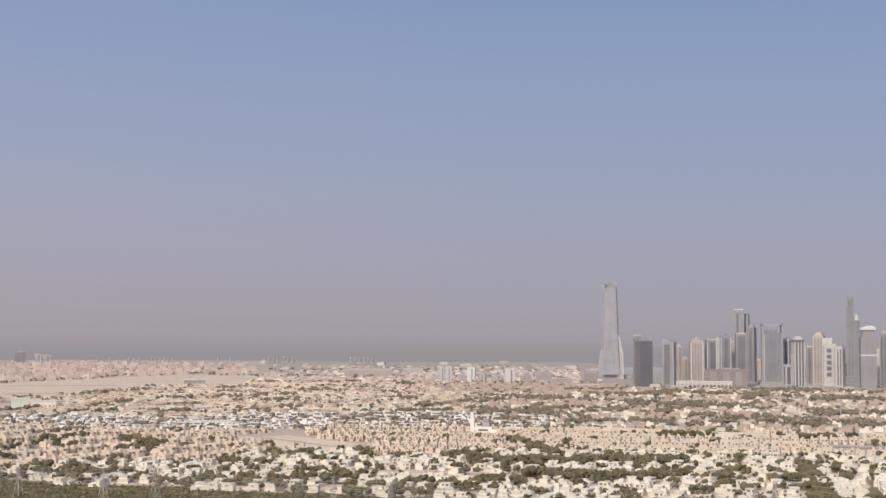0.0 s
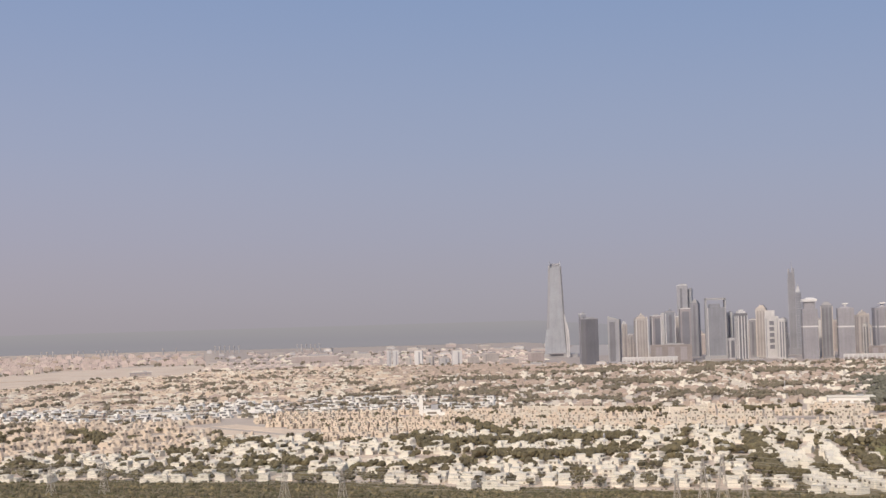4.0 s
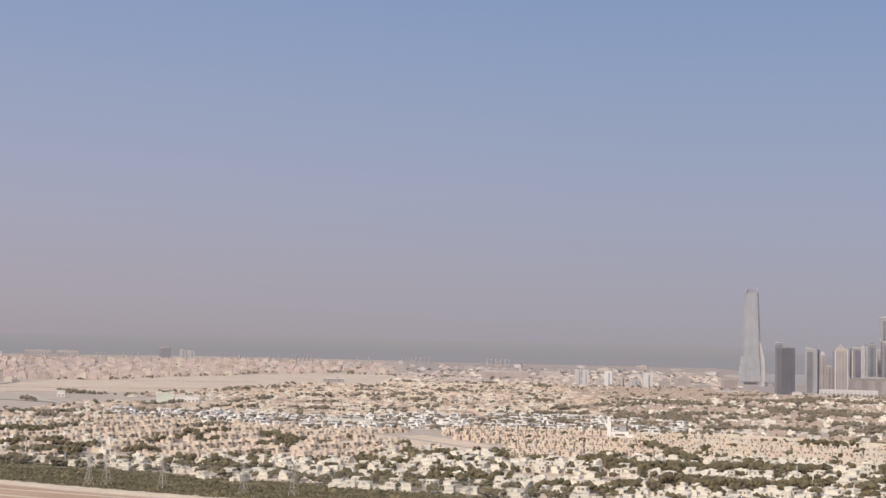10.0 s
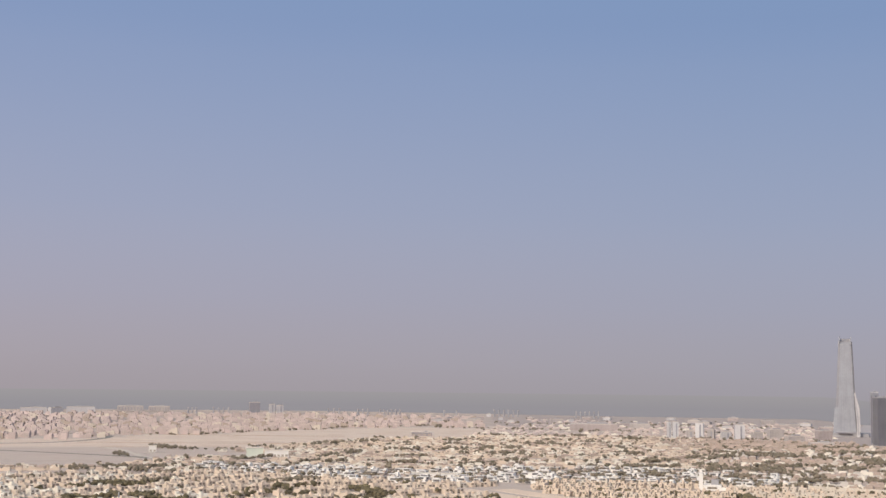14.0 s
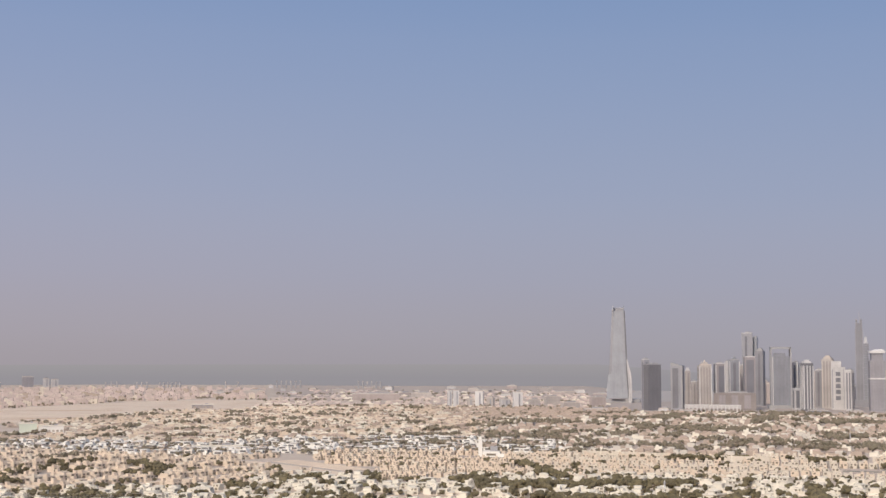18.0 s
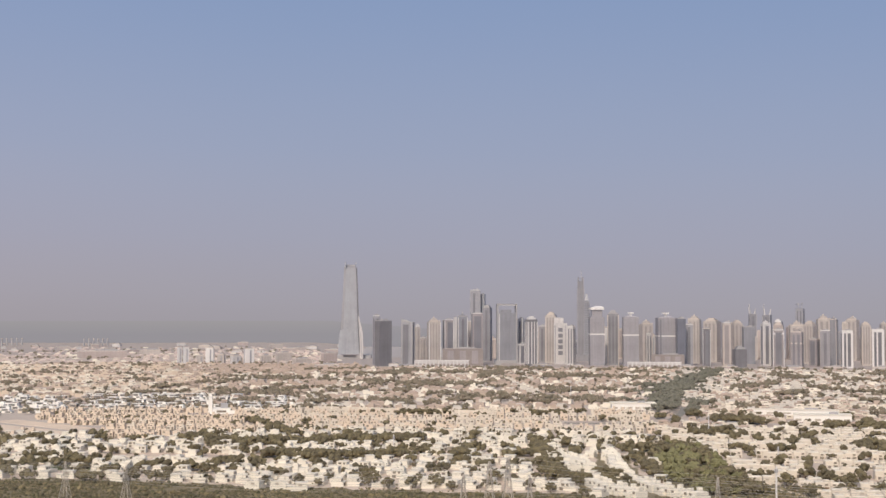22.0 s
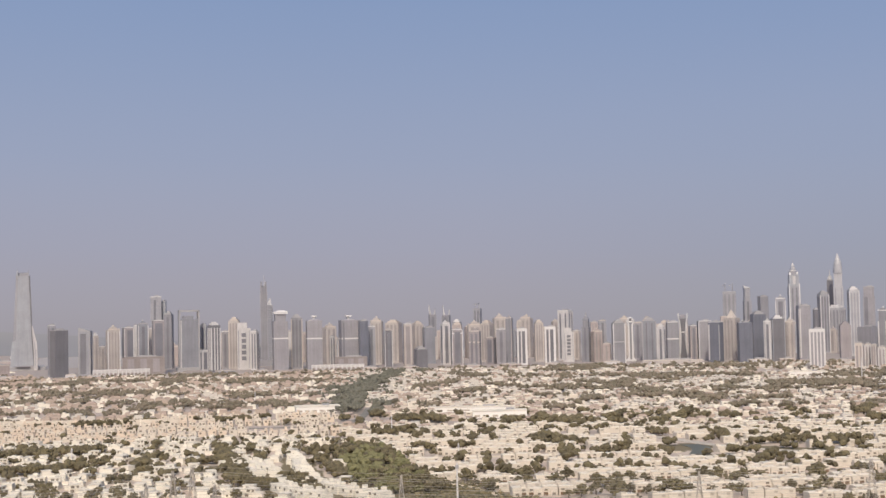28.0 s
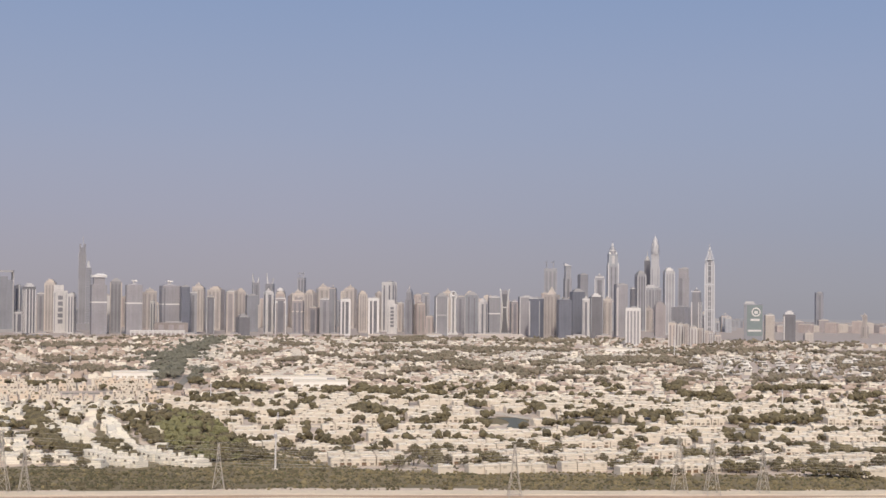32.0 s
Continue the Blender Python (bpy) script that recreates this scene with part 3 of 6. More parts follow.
green(3, (602, 749), (628, 723))
green(10, (-564, 1270), (-510, 1271))
green(6, (-506, 1140), (-453, 1156))
green(5, (-429, 1203), (-360, 1175))
green(6, (-535, 1201), (-490, 1216), (-470, 1302))
green(5, (-633, 1421), (-575, 1473), (-509, 1436))
green(5, (-712, 1597), (-667, 1635), (-617, 1655))
green(9, (-852, 1914), (-825, 1927))
green(6, (-785, 1889), (-774, 1894))
green(7, (-751, 1890), (-729, 1900))
green(5, (-690, 1839), (-679, 1882))
green(6, (-680, 1950), (-668, 1955))
green(5, (-524, 1461), (-518, 1463))
green(5, (-473, 1652), (-463, 1675))
green(4, (-459, 1658), (-426, 1690))
green(8, (-348, 1509), (-311, 1506))
green(4, (-321, 1592), (-308, 1596))
green(5, (-291, 1537), (-274, 1567))
green(3, (-239, 1556), (-232, 1558))
green(4, (-201, 1569), (-188, 1574))
green(4, (-351, 1260), (-322, 1258))
green(4, (-297, 1277), (-282, 1271))
green(4, (-141, 1478), (-155, 1445))
green(4, (-141, 1223), (-85, 1240), (-57, 1253))
green(4, (-131, 1276), (-102, 1285))
green(6, (-184, 2017), (-113, 2034))
green(15, (-74, 2222), (18, 2248))
green(6, (-94, 1508), (-87, 1510))
green(6, (-64, 2016), (-101, 1976))
green(4, (-966, 2540), (-848, 2508))
green(6, (-637, 2898), (-717, 2792))
green(4, (-534, 2586), (-310, 2756))
green(6, (-325, 2187), (-270, 2245))
green(5, (-591, 2341), (-555, 2528))
green(6, (-338, 3016), (-210, 2917))
green(7, (-699, 2212), (-661, 2306))
green(4, (-815, 2479), (-793, 2539))
green(3, (-221, 1171), (-189, 1208))
green(4, (-176, 1193), (-134, 1206))
green(6, (-574, 2168), (-509, 2234))
green(3, (-479, 1477), (-449, 1605), (-387, 1542))
green(6, (-727, 3995), (-633, 4011))


def in_green(x, y, extra):
    """True in a thicket, and a little in front of it, where a house would hide it."""
    d = np.maximum(np.hypot(x, y), 1)
    step = np.clip((d - 900) / 30, 8, 32)
    x1, y1 = x * (1 + step / d), y * (1 + step / d)
    hit = np.zeros(np.shape(x), bool)
    for pts, r in GREEN:
        hit |= near_line(x, y, pts, r + extra) | near_line(x1, y1, pts, r + extra * 0.5)
    return hit


def build_ground():
    rings = [0, 300, 600, 750] + list(np.arange(800, 1500, 14)) + list(np.arange(1500, 2600, 30)) + list(np.arange(2600, 4951, 75)) + [4958]
    cols = np.linspace(-180, 180, 361)
    fine = np.unique(np.concatenate((cols, np.linspace(-32, 52, 253))))
    r, a = np.meshgrid(rings, np.radians(fine), indexing="ij")
    x, y = r * np.sin(a), r * np.cos(a)
    z = ground_at(x, y)
    z = np.where(r < 790, -0.2, z)
    verts = np.stack((x, y, z), -1).reshape(-1, 3)
    nr, nc = r.shape
    i = (np.arange(nr - 1)[:, None] * nc + np.arange(nc - 1)[None]).ravel()
    faces = np.stack((i, i + nc, i + nc + 1, i + 1), -1)[:, ::-1]
    ob = bulk("ground", verts, faces, [GROUND], np.zeros(len(faces), int), "dry sandy ground with patches of watered green", "ground", "structure")
    at = ob.data.attributes.new("lush", "FLOAT", "POINT")
    at.data.foreach_set("value", lushness(x.ravel(), y.ravel()).astype(np.float32))
    a = bearing(x, y)
    # far land greyed here to imitate haze; streets between houses follow below
    paved_hazed = np.where((a > 6) & (r > 3250), 1.0, np.where((r > 3400) & (a > -7), 0.6, 0.0))
    paved_hazed = np.where((r > rose_start(a) + 40) & (a < -7), 0.55, paved_hazed)
    paved_hazed = np.where(r > 4150, np.where(a < -7, 0.7, 1.0), paved_hazed)
    streets = ~((a > 0) & (a < 7.5) & (r > 2830)) & (r > 1450) & (r < np.where(a < -3, 2800, 3250)) & (across(x, y) > strip_end(x, y) + 4)
    paved_hazed = np.where(in_park(x, y), 0, paved_hazed)
    paved_hazed = np.where(streets & ~in_park(x, y), 0.55, np.where((r <= 1450) & (a > 19) & (across(x, y) > strip_end(x, y) + 4) & ~in_park(x, y), 0.3, paved_hazed)).ravel()
    ob.data.attributes.new("paved_hazed", "FLOAT", "POINT").data.foreach_set("value", paved_hazed.astype(np.float32))
    return ob


build_ground()
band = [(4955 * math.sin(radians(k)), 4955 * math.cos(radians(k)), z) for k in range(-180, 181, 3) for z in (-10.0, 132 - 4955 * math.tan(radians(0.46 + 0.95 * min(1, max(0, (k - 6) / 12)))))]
shore = [polar(a, d) for a in np.linspace(6.9, 42.5, 40) for d in (3880 + 40 * math.sin(a * 2.1), 4954)]
sheet("sea", [(*q, 0.8) for q in shore], [(2 * k, 2 * k + 1, 2 * k + 3, 2 * k + 2) for k in range(39)], SEA_WATER, "calm grey sea behind the tower rows", "sea")
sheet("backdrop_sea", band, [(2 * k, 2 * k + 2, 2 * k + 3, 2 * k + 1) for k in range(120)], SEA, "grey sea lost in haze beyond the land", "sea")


def ribbon(name, pts, width, z, mat, label, category):
    """A strip along a line, its corners rounded by subdivision."""
    p = [Vector((*q, 0)) for q in pts]
    for _ in range(3):
        q = [p[0]]
        for a, b in zip(p, p[1:]):
            q += [a * 0.75 + b * 0.25, a * 0.25 + b * 0.75]
        p = q + [p[-1]]
    verts = []
    for k, a in enumerate(p):
        t = (p[min(k + 1, len(p) - 1)] - p[max(k - 1, 0)]).normalized()
        s = Vector((-t.y, t.x, 0)) * width / 2
        for e, zz in ((s, -0.5), (s, z), (-s, z), (-s, -0.5)):
            verts.append((a.x + e.x, a.y + e.y, zz))
    faces = []
    for k in range(len(p) - 1):
        for j in range(3):
            faces.append((4 * k + j, 4 * k + j + 1, 4 * k + j + 5, 4 * k + j + 4))
    return sheet(name, verts, faces, mat, label, category)


def corridor_line(v, sway=0.0):
    """A line beside the strip, v across, that follows the bend of its near edge."""
    return [polar(b, (v + sway * math.sin(b * 0.31 + v) + sway * 0.6 * math.sin(b * 0.83) + float(np.interp(b, EDGE_BEARING, EDGE_BEND))) / (AX * math.cos(radians(b)) - AY * math.sin(radians(b)))) for b in range(-34, 56, 3)]


ribbon("sand_track", corridor_line(EDGE - 9), 15, 0.35, SANDROAD, "pale sand track beside the green power-line strip", "road")
ribbon("soil_strip", corridor_line(EDGE - 66), 90, 0.15, SOIL, "bare brown desert soil in front of the track", "ground")
ribbon("wheel_track", corridor_line(EDGE - 36, 7), 4, 0.22, SANDROAD, "pale wheel track across brown soil", "track")
ribbon("wheel_track", corridor_line(EDGE - 62, 10), 5, 0.22, SANDROAD, "pale wheel track across brown soil", "track")
ribbon("motorway", MOTORWAY, 10, 0.4, ASPHALT, "grey motorway between dense roadside trees", "road")
ribbon("canal", CANAL, 18, 0.3, WATER, "narrow dark canal between villas", "water")
ribbon("parkway", PARKWAY, 9, 0.5, SANDROAD, "pale winding parkway through the villas", "road")
ribbon("bridge_road", BRIDGE_ROAD, 11, 0.6, KERB, "pale curving road past a narrow canal", "road")
ribbon("left_road", LEFT_ROAD, 14, 0.4, ASPHALT, "grey suburban road behind the white houses", "road")
ribbon("desert_road", DESERT_ROAD, 16, 0.4, ASPHALT, "curving road across open sand", "road")
for pts, wide_track, mat, label in ((((-1250, 2900), (-1000, 2900), (-640, 3090), (-420, 3180)), 12, SANDROAD, "pale wheel track across open sand"), (((-1200, 2740), (-950, 2790), (-700, 2880), (-520, 3010)), 18, SOIL, "brown scraped strip across open sand"),
                                   (((-1420, 3230), (-1100, 3180), (-760, 3260)), 20, SOIL, "brown scraped strip across open sand"), (((-1080, 2560), (-900, 2640), (-720, 2690)), 10, SOIL, "brown scraped strip across open sand")):
    ribbon("sand_track", pts, wide_track, 0.3, mat, label, "track")
ribbon("slip_road", ((-1061, 2550), (-982, 2461), (-925, 2345), (-822, 2204)), 9, 0.45, KERB, "pale curving slip road at the edge of the sand", "road")
ribbon("slip_road", ((-893, 2421), (-925, 2345), (-880, 2270)), 7, 0.47, KERB, "pale curving slip road at the edge of the sand", "road")
ribbon("spine_road", SPINE, 8, 0.4, SANDROAD, "pale estate road between the villas", "road")
ribbon("sandy_plot", ((-205, 1735), (-150, 1660), (-100, 1590)), 34, 0.35, TANSOIL, "bare tan plot between the villas", "ground")
ribbon("sandy_terrace", ((-255, 1712), (-185, 1620), (-112, 1520)), 40, 0.35, TANSOIL, "bare tan plot between the villas", "ground")
ribbon("lawn", ((-190, 1232), (-100, 1212), (-25, 1196)), 34, 0.25, LAWN, "watered green lawn beside an estate road", "lawn")
ribbon("clearing_path", CLEARING_PATH, 4, 0.35, SANDROAD, "pale footpath through green scrub", "path")
ribbon("park_path", ((392, 1010), (430, 1030), (480, 1020)), 4, 0.35, SANDROAD, "pale footpath across the park", "path")


# ---- towers of the skyline ----
def tower(name, label, az, d, w, top, wall, strips=(), crown="flat", apex=None, turn=0.0, ratio=0.8, bands=(), trim=TRIM_W, pane=STRIP, sides=None, setback=None, edges=None):
    """A high-rise that shows w metres of width towards the camera.
    strips: (place, share of the width) of upright window strips; bands: heights of plant-room bands; setback: (height
    share, width share)."""
    # front rows: moved nearer and rescaled to look the same from the camera
    if 3395 < d < 3790:
        near = 3255 / 3400 if d < 3600 else 0.965
        d, w, top, apex, bands = d * near, w * near, EYE + (top - EYE) * near, apex and EYE + (apex - EYE) * near, [EYE + (h - EYE) * near for h in bands]
    if pane is STRIP and wall in (CREAM_T, PINK_T, ROSE_T):
        pane = SOFT_STRIP
    x, y = polar(az, d)
    turn = turn or (0, 14, -22, 9, 26, -12, 18, -30)[int(az * 100) % 8] * (0 if sides or w > 60 else 1)
    t = abs(radians(turn))
    a = w / (math.cos(t) + ratio * math.sin(t))
    b = a * ratio
    root = thing(name, label, "skyscraper", x, y, ground_z(az, d), turn - az, "skyline towers")
    if sides:
        part("body", ring_solid(bmesh.new(), 0, 0, ((a / 2, 0), (a / 2, top * 0.97), (a / 2 * 0.97, top)), sides, ratio), wall, root)
    elif setback:
        bm = box(bmesh.new(), 0, 0, 0, a, b, top * setback[0])
        part("lower_body", bm, wall, root)
        part("upper_body", box(bmesh.new(), 0, 0, top * setback[0], a * setback[1], b * setback[1], top * (1 - setback[0])), wall, root)
    else:
        part("body", box(bmesh.new(), 0, 0, 0, a, b, top), wall, root)
    reach = top * (setback[0] if setback else 0.965)
    for place, share in strips:
        part("window_strip", box(bmesh.new(), place * a, -b / 2, 4, share * a, 1.2, reach - 6), pane, root)
        if turn:
            part("window_strip", box(bmesh.new(), (0.5 if turn < 0 else -0.5) * a, place * b, 4, 1.2, share * b, reach - 6), pane, root)
    if edges and not sides:
        for sx in (-1, 1):
            part("corner_pier", box(bmesh.new(), sx * a * 0.475, -b * 0.46, 0, a * 0.07, b * 0.1, reach + 1.5), edges, root)
    for h in bands:
        part("plant_room_band", box(bmesh.new(), 0, 0, h, a * 1.015, b * 1.015, 3.2), trim, root)
    h = (apex or top) - top
    if crown == "flat":
        part("parapet", box(bmesh.new(), 0, 0, top, a * 0.96, b * 0.96, 1.6), trim, root)
        part("roof_plant", box(bmesh.new(), a * 0.08, 0, top + 1.6, a * 0.45, b * 0.5, 3.0), TRIM_G, root)
    elif crown == "dome":
        drum = part("crown_drum", box(bmesh.new(), 0, 0, top, a * 0.66, b * 0.66, a * 0.1), trim, root)
        bm, r = bmesh.new(), a * 0.27
        rows = [[bm.verts.new((-r * math.cos(k * math.pi / 8), sy * b * 0.3, top + a * 0.1 + r * 0.8 * math.sin(k * math.pi / 8))) for k in range(9)] for sy in (-1, 1)]
        for k in range(8):
            bm.faces.new((rows[0][k], rows[0][k + 1], rows[1][k + 1], rows[1][k]))
        bm.faces.new(rows[0][::-1])
        bm.faces.new(rows[1])
        bm.faces.new((rows[0][0], rows[1][0], rows[1][8], rows[0][8]))
        part("barrel_roof", bm, wall, root)
        part("roof_lantern", box(bmesh.new(), 0, 0, top + a * 0.1 + r * 0.75, a * 0.13, b * 0.16, 3.6, 0.6), trim, drum)
        for sx in (-1, 1):
            part("corner_turret", box(bmesh.new(), sx * a * 0.42, -b * 0.4, top, a * 0.12, b * 0.14, 3.4, 0.8), trim, root)
    elif crown == "spire":
        h = max(h, 12)
        part("crown", box(bmesh.new(), 0, 0, top, a * 0.8, b * 0.8, h * 0.5, 0.35), wall, root)
        part("spire", box(bmesh.new(), 0, 0, top + h * 0.5, a * 0.16, a * 0.16, h * 0.5, 0.2), TRIM_G, root)
    elif crown == "pyramid":
        h = max(h, 10)
        part("crown", box(bmesh.new(), 0, 0, top, a * 0.6, b * 0.6, h, 0.06), trim, root)
    elif crown == "canopy":
        stem = part("crown_stem", box(bmesh.new(), 0, 0, top, a * 0.16, b * 0.3, h - 4), trim, root)
        part("crown_drum", box(bmesh.new(), 0, 0, top, a * 0.74, b * 0.7, h - 9.2), wall, root)
        part("roof_canopy", box(bmesh.new(), 0, 0, top + h - 9, a * 0.98, b * 0.9, 5.5), trim, stem)
        part("canopy_roof", box(bmesh.new(), a * 0.1, 0, top + h - 3.5, a * 0.8, b * 0.6, 3.5, 0.5), trim, stem)
    elif crown == "tee":
        part("roof_drum", box(bmesh.new(), 0, 0, top, a * 0.72, b * 0.7, 3, 0.7), wall, root)
        stem = part("crown_stem", box(bmesh.new(), 0, 0, top + 3, a * 0.15, b * 0.2, h - 6), trim, root)
        part("crown_cap", box(bmesh.new(), 0, 0, top + h - 3.5, a * 0.36, b * 0.4, 3.5), trim, stem)
    elif crown == "steps":
        part("step", box(bmesh.new(), 0, 0, top, a * 0.7, b * 0.7, 4.5), trim, root)
        part("step", box(bmesh.new(), 0, 0, top + 4.5, a * 0.4, b * 0.4, 3.5), trim, root)
    elif crown == "horn":
        for sx in (-1, 1):
            tall = max(h, 14) * (1.0 if sx < 0 else 0.55)
            bm = bmesh.new()
            pts = [(sx * a * (0.46 - 0.22 * (1 - k / 5) ** 2), 0, top - 6 + (tall + 6) * k / 5) for k in range(6)]
            for k, (p, q) in enumerate(zip(pts, pts[1:])):
                beam(bm, p, q, 4.6 - 0.7 * k)
            part("horn", bm, trim, root)
    elif crown == "slope":
        bm = bmesh.new()
        v = [bm.verts.new(q) for q in ((-a / 2, -b / 2, top), (a / 2, -b / 2, top), (a / 2, b / 2, top), (-a / 2, b / 2, top), (-a / 2, -b / 2, top + 8), (-a / 2, b / 2, top + 8))]
        for f in ((3, 2, 1, 0), (0, 1, 4), (3, 5, 2), (1, 2, 5, 4), (0, 4, 5, 3)):
            bm.faces.new([v[i] for i in f])
        part("sloped_roof", bm, trim, root)
    elif crown == "crane":
        for sx in (-0.3, 0.25):
            bm = beam(bmesh.new(), (sx * a, 0, top), (sx * a, 0, top + h * 0.8), 1.6)
            beam(bm, (sx * a - 8, 0, top + h * 0.7), (sx * a + 3, 0, top + h), 1.2)
            part("tower_crane", bm, TRIM_G, root, "lattice construction crane")
    return root


two, three, four = ((-0.22, 0.2), (0.22, 0.2)), ((-0.3, 0.16), (0, 0.16), (0.3, 0.16)), ((-0.36, 0.1), (-0.12, 0.1), (0.12, 0.1), (0.36, 0.1))
mid, wide = ((0, 0.3),), ((0, 0.55),)


def loft(bm, rows):
    """A solid through four-cornered rows, bottom to top."""
    rings = [[bm.verts.new(q) for q in row] for row in rows]
    for p, q in zip(rings, rings[1:]):
        for k in range(4):
            bm.faces.new((p[k], p[(k + 1) % 4], q[(k + 1) % 4], q[k]))
    bm.faces.new(rings[0][::-1])
    bm.faces.new(rings[-1])
    return bm


def slab_rows(levels, y0, y1):
    """Rows for loft() from (height, left, right)."""
    return [((l, y0, z), (r, y0, z), (r, y1, z), (l, y1, z)) for z, l, r in levels]


def leaning_giant():
    """The tall tapering glass tower that stands apart."""
    x, y = polar(6.81, 3840)
    root = thing("skyscraper", "very tall tapering grey glass tower standing apart", "skyscraper", x, y, 0, -6.81, "skyline towers")
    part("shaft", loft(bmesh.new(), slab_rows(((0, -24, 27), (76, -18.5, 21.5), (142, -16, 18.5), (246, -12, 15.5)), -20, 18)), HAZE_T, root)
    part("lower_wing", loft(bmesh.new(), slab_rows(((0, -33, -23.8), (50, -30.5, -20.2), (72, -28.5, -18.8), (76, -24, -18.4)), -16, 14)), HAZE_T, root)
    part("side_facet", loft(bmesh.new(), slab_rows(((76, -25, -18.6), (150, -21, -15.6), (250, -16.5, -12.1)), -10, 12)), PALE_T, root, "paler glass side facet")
    # a dark-coloured strip stands in for shade on the tower's right side
    part("dark_edge_fin", loft(bmesh.new(), slab_rows(((0, 26.5, 30.5), (76, 21.0, 25.0), (246, 15.0, 18.4)), -22, -8)), DARK_T, root, "dark strip for the shaded right edge")
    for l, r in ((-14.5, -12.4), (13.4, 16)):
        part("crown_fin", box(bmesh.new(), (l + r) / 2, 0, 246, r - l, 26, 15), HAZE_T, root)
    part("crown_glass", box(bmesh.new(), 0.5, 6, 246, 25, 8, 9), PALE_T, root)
    for k, z in enumerate((98, 150, 201)):
        part("plant_floor", box(bmesh.new(), 1.8, -20.1, z, 34.5 - 3.2 * k, 0.6, 1.2), HAZE_T, root)
    part("podium", box(bmesh.new(), 4, -10, 0, 104, 60, 9), TRIM_G, root)
    part("podium_roof", box(bmesh.new(), 6, -10, 9, 60, 50, 3), GREY_T, root)
    part("entrance_canopy", box(bmesh.new(), -2, -42, 9.2, 36, 10, 2.0), GREY_T, root)


leaning_giant()


def sail():
    x, y = polar(7.25, 3790)
    root = thing("skyscraper", "slim white sail-shaped tower with pointed top", "skyscraper", x, y, 0, -7.25, "skyline towers")
    part("body", loft(bmesh.new(), slab_rows(((0, -2.0, 5.8), (40, -2.6, 6.0), (70, -4.4, 5.0), (86, -5.6, 1.6), (96, -6.4, -1.4), (114, -8.0, -5.4)), -9, 9)), WHITE_T, root)
    part("window_strip", loft(bmesh.new(), slab_rows(((4, 1.0, 2.4), (50, -0.4, 1.4), (88, -4.4, -3.2)), -9.6, -8.8)), PALE_T, root)


sail()
tower("skyscraper", "dark grey office tower with a paler narrow side", 8.16, 3440, 42, 104, DARK_T, (), "flat", turn=28, ratio=0.75, trim=TRIM_G)
tower("skyscraper", "pale service core behind a dark office tower", 7.88, 3468, 19, 116, PALE_T, mid, "flat", ratio=1.0)
tower("skyscraper", "grey glass tower with a light rooftop screen", 9.17, 3480, 33, 101, PALE_T, ((-0.1, 0.5),), "slope", turn=-14, trim=TRIM_G, edges=TRIM_G)
tower("skyscraper", "small cream residential tower", 9.56, 3700, 15, 86, CREAM_T, mid, "steps")
tower("skyscraper", "short cream residential block", 9.8, 3600, 14, 60, CREAM_T, mid)
tower("skyscraper", "broad cream residential tower with a rounded top", 10.23, 3500, 34, 102, CREAM_T, four, "dome", turn=12, trim=TRIM_C, edges=TRIM_W)
tower("skyscraper", "brown-grey slab tower with pale corner", 10.81, 3520, 28, 106, BROWN_T, ((0.1, 0.6),), "flat", turn=18, edges=TRIM_W)
tower("skyscraper", "thin pale tower between two grey slabs", 11.1, 3700, 9, 110, WHITE_T, ())
tower("skyscraper", "grey glass tower with a low domed roof", 11.39, 3640, 28, 114, GLASS_T, mid, "dome", trim=TRIM_G, edges=TRIM_W)
tower("skyscraper", "thin cream tower in a gap", 11.69, 3700, 10, 101, CREAM_T, ())
tower("skyscraper", "brown-grey slab tower with plain sides", 11.99, 3520, 29, 122, BROWN_T, ((0, 0.7),), "flat", turn=10)
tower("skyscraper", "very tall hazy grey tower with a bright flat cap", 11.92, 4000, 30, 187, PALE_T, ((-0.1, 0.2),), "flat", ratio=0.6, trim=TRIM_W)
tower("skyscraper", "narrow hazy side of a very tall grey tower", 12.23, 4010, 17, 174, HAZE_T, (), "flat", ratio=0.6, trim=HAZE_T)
tower("skyscraper", "grey slab tower with lighter cap", 12.42, 3760, 25, 137, SLATE_T, mid, "steps", trim=TRIM_G)
tower("office_block", "wide pink-brown podium block below the slabs", 11.41, 3490, 100, 34, UMBER_T, three, "flat", ratio=0.4, trim=UMBER_T, pane=BROWN_T)


def gate_tower():
    x, y = polar(13.2, 3480)
    root = thing("skyscraper", "tall blue-grey glass slab with a framed opening at its top", "skyscraper", x, y, 0, -13.2 + 6, "skyline towers")
    part("body", box(bmesh.new(), 0, 0, 0, 47, 26, 124), GLASS_T, root)
    for sx in (-1, 1):
        part("corner_pier", box(bmesh.new(), sx * 23.2, 0, 0, 3.4, 27, 146), TRIM_G, root)
    part("crown_beam", box(bmesh.new(), 0, 0, 142, 50, 27, 4.5), TRIM_G, root)
    part("penthouse", box(bmesh.new(), -2, 2, 124, 26, 16, 8), GLASS_T, root)
    part("podium", box(bmesh.new(), 0, -8, 0, 62, 40, 7), TRIM_G, root)
    part("side_strip", box(bmesh.new(), -19.5, -13, 4, 1.6, 1.2, 118), TRIM_W, root)


gate_tower()
tower("skyscraper", "pale slim tower with window strips", 13.78, 3650, 19, 108, WHITE_T, mid, edges=TRIM_W)
tower("low_block", "pale podium with dark openings", 13.80, 3560, 20, 44, WHITE_T, wide)
tower("skyscraper", "dark tower with white upright edge strips and pale crown", 14.2, 3480, 31, 108, DARK_T, ((-0.46, 0.08), (-0.14, 0.12), (0.16, 0.1), (0.46, 0.08)), "steps", pane=TRIM_W)
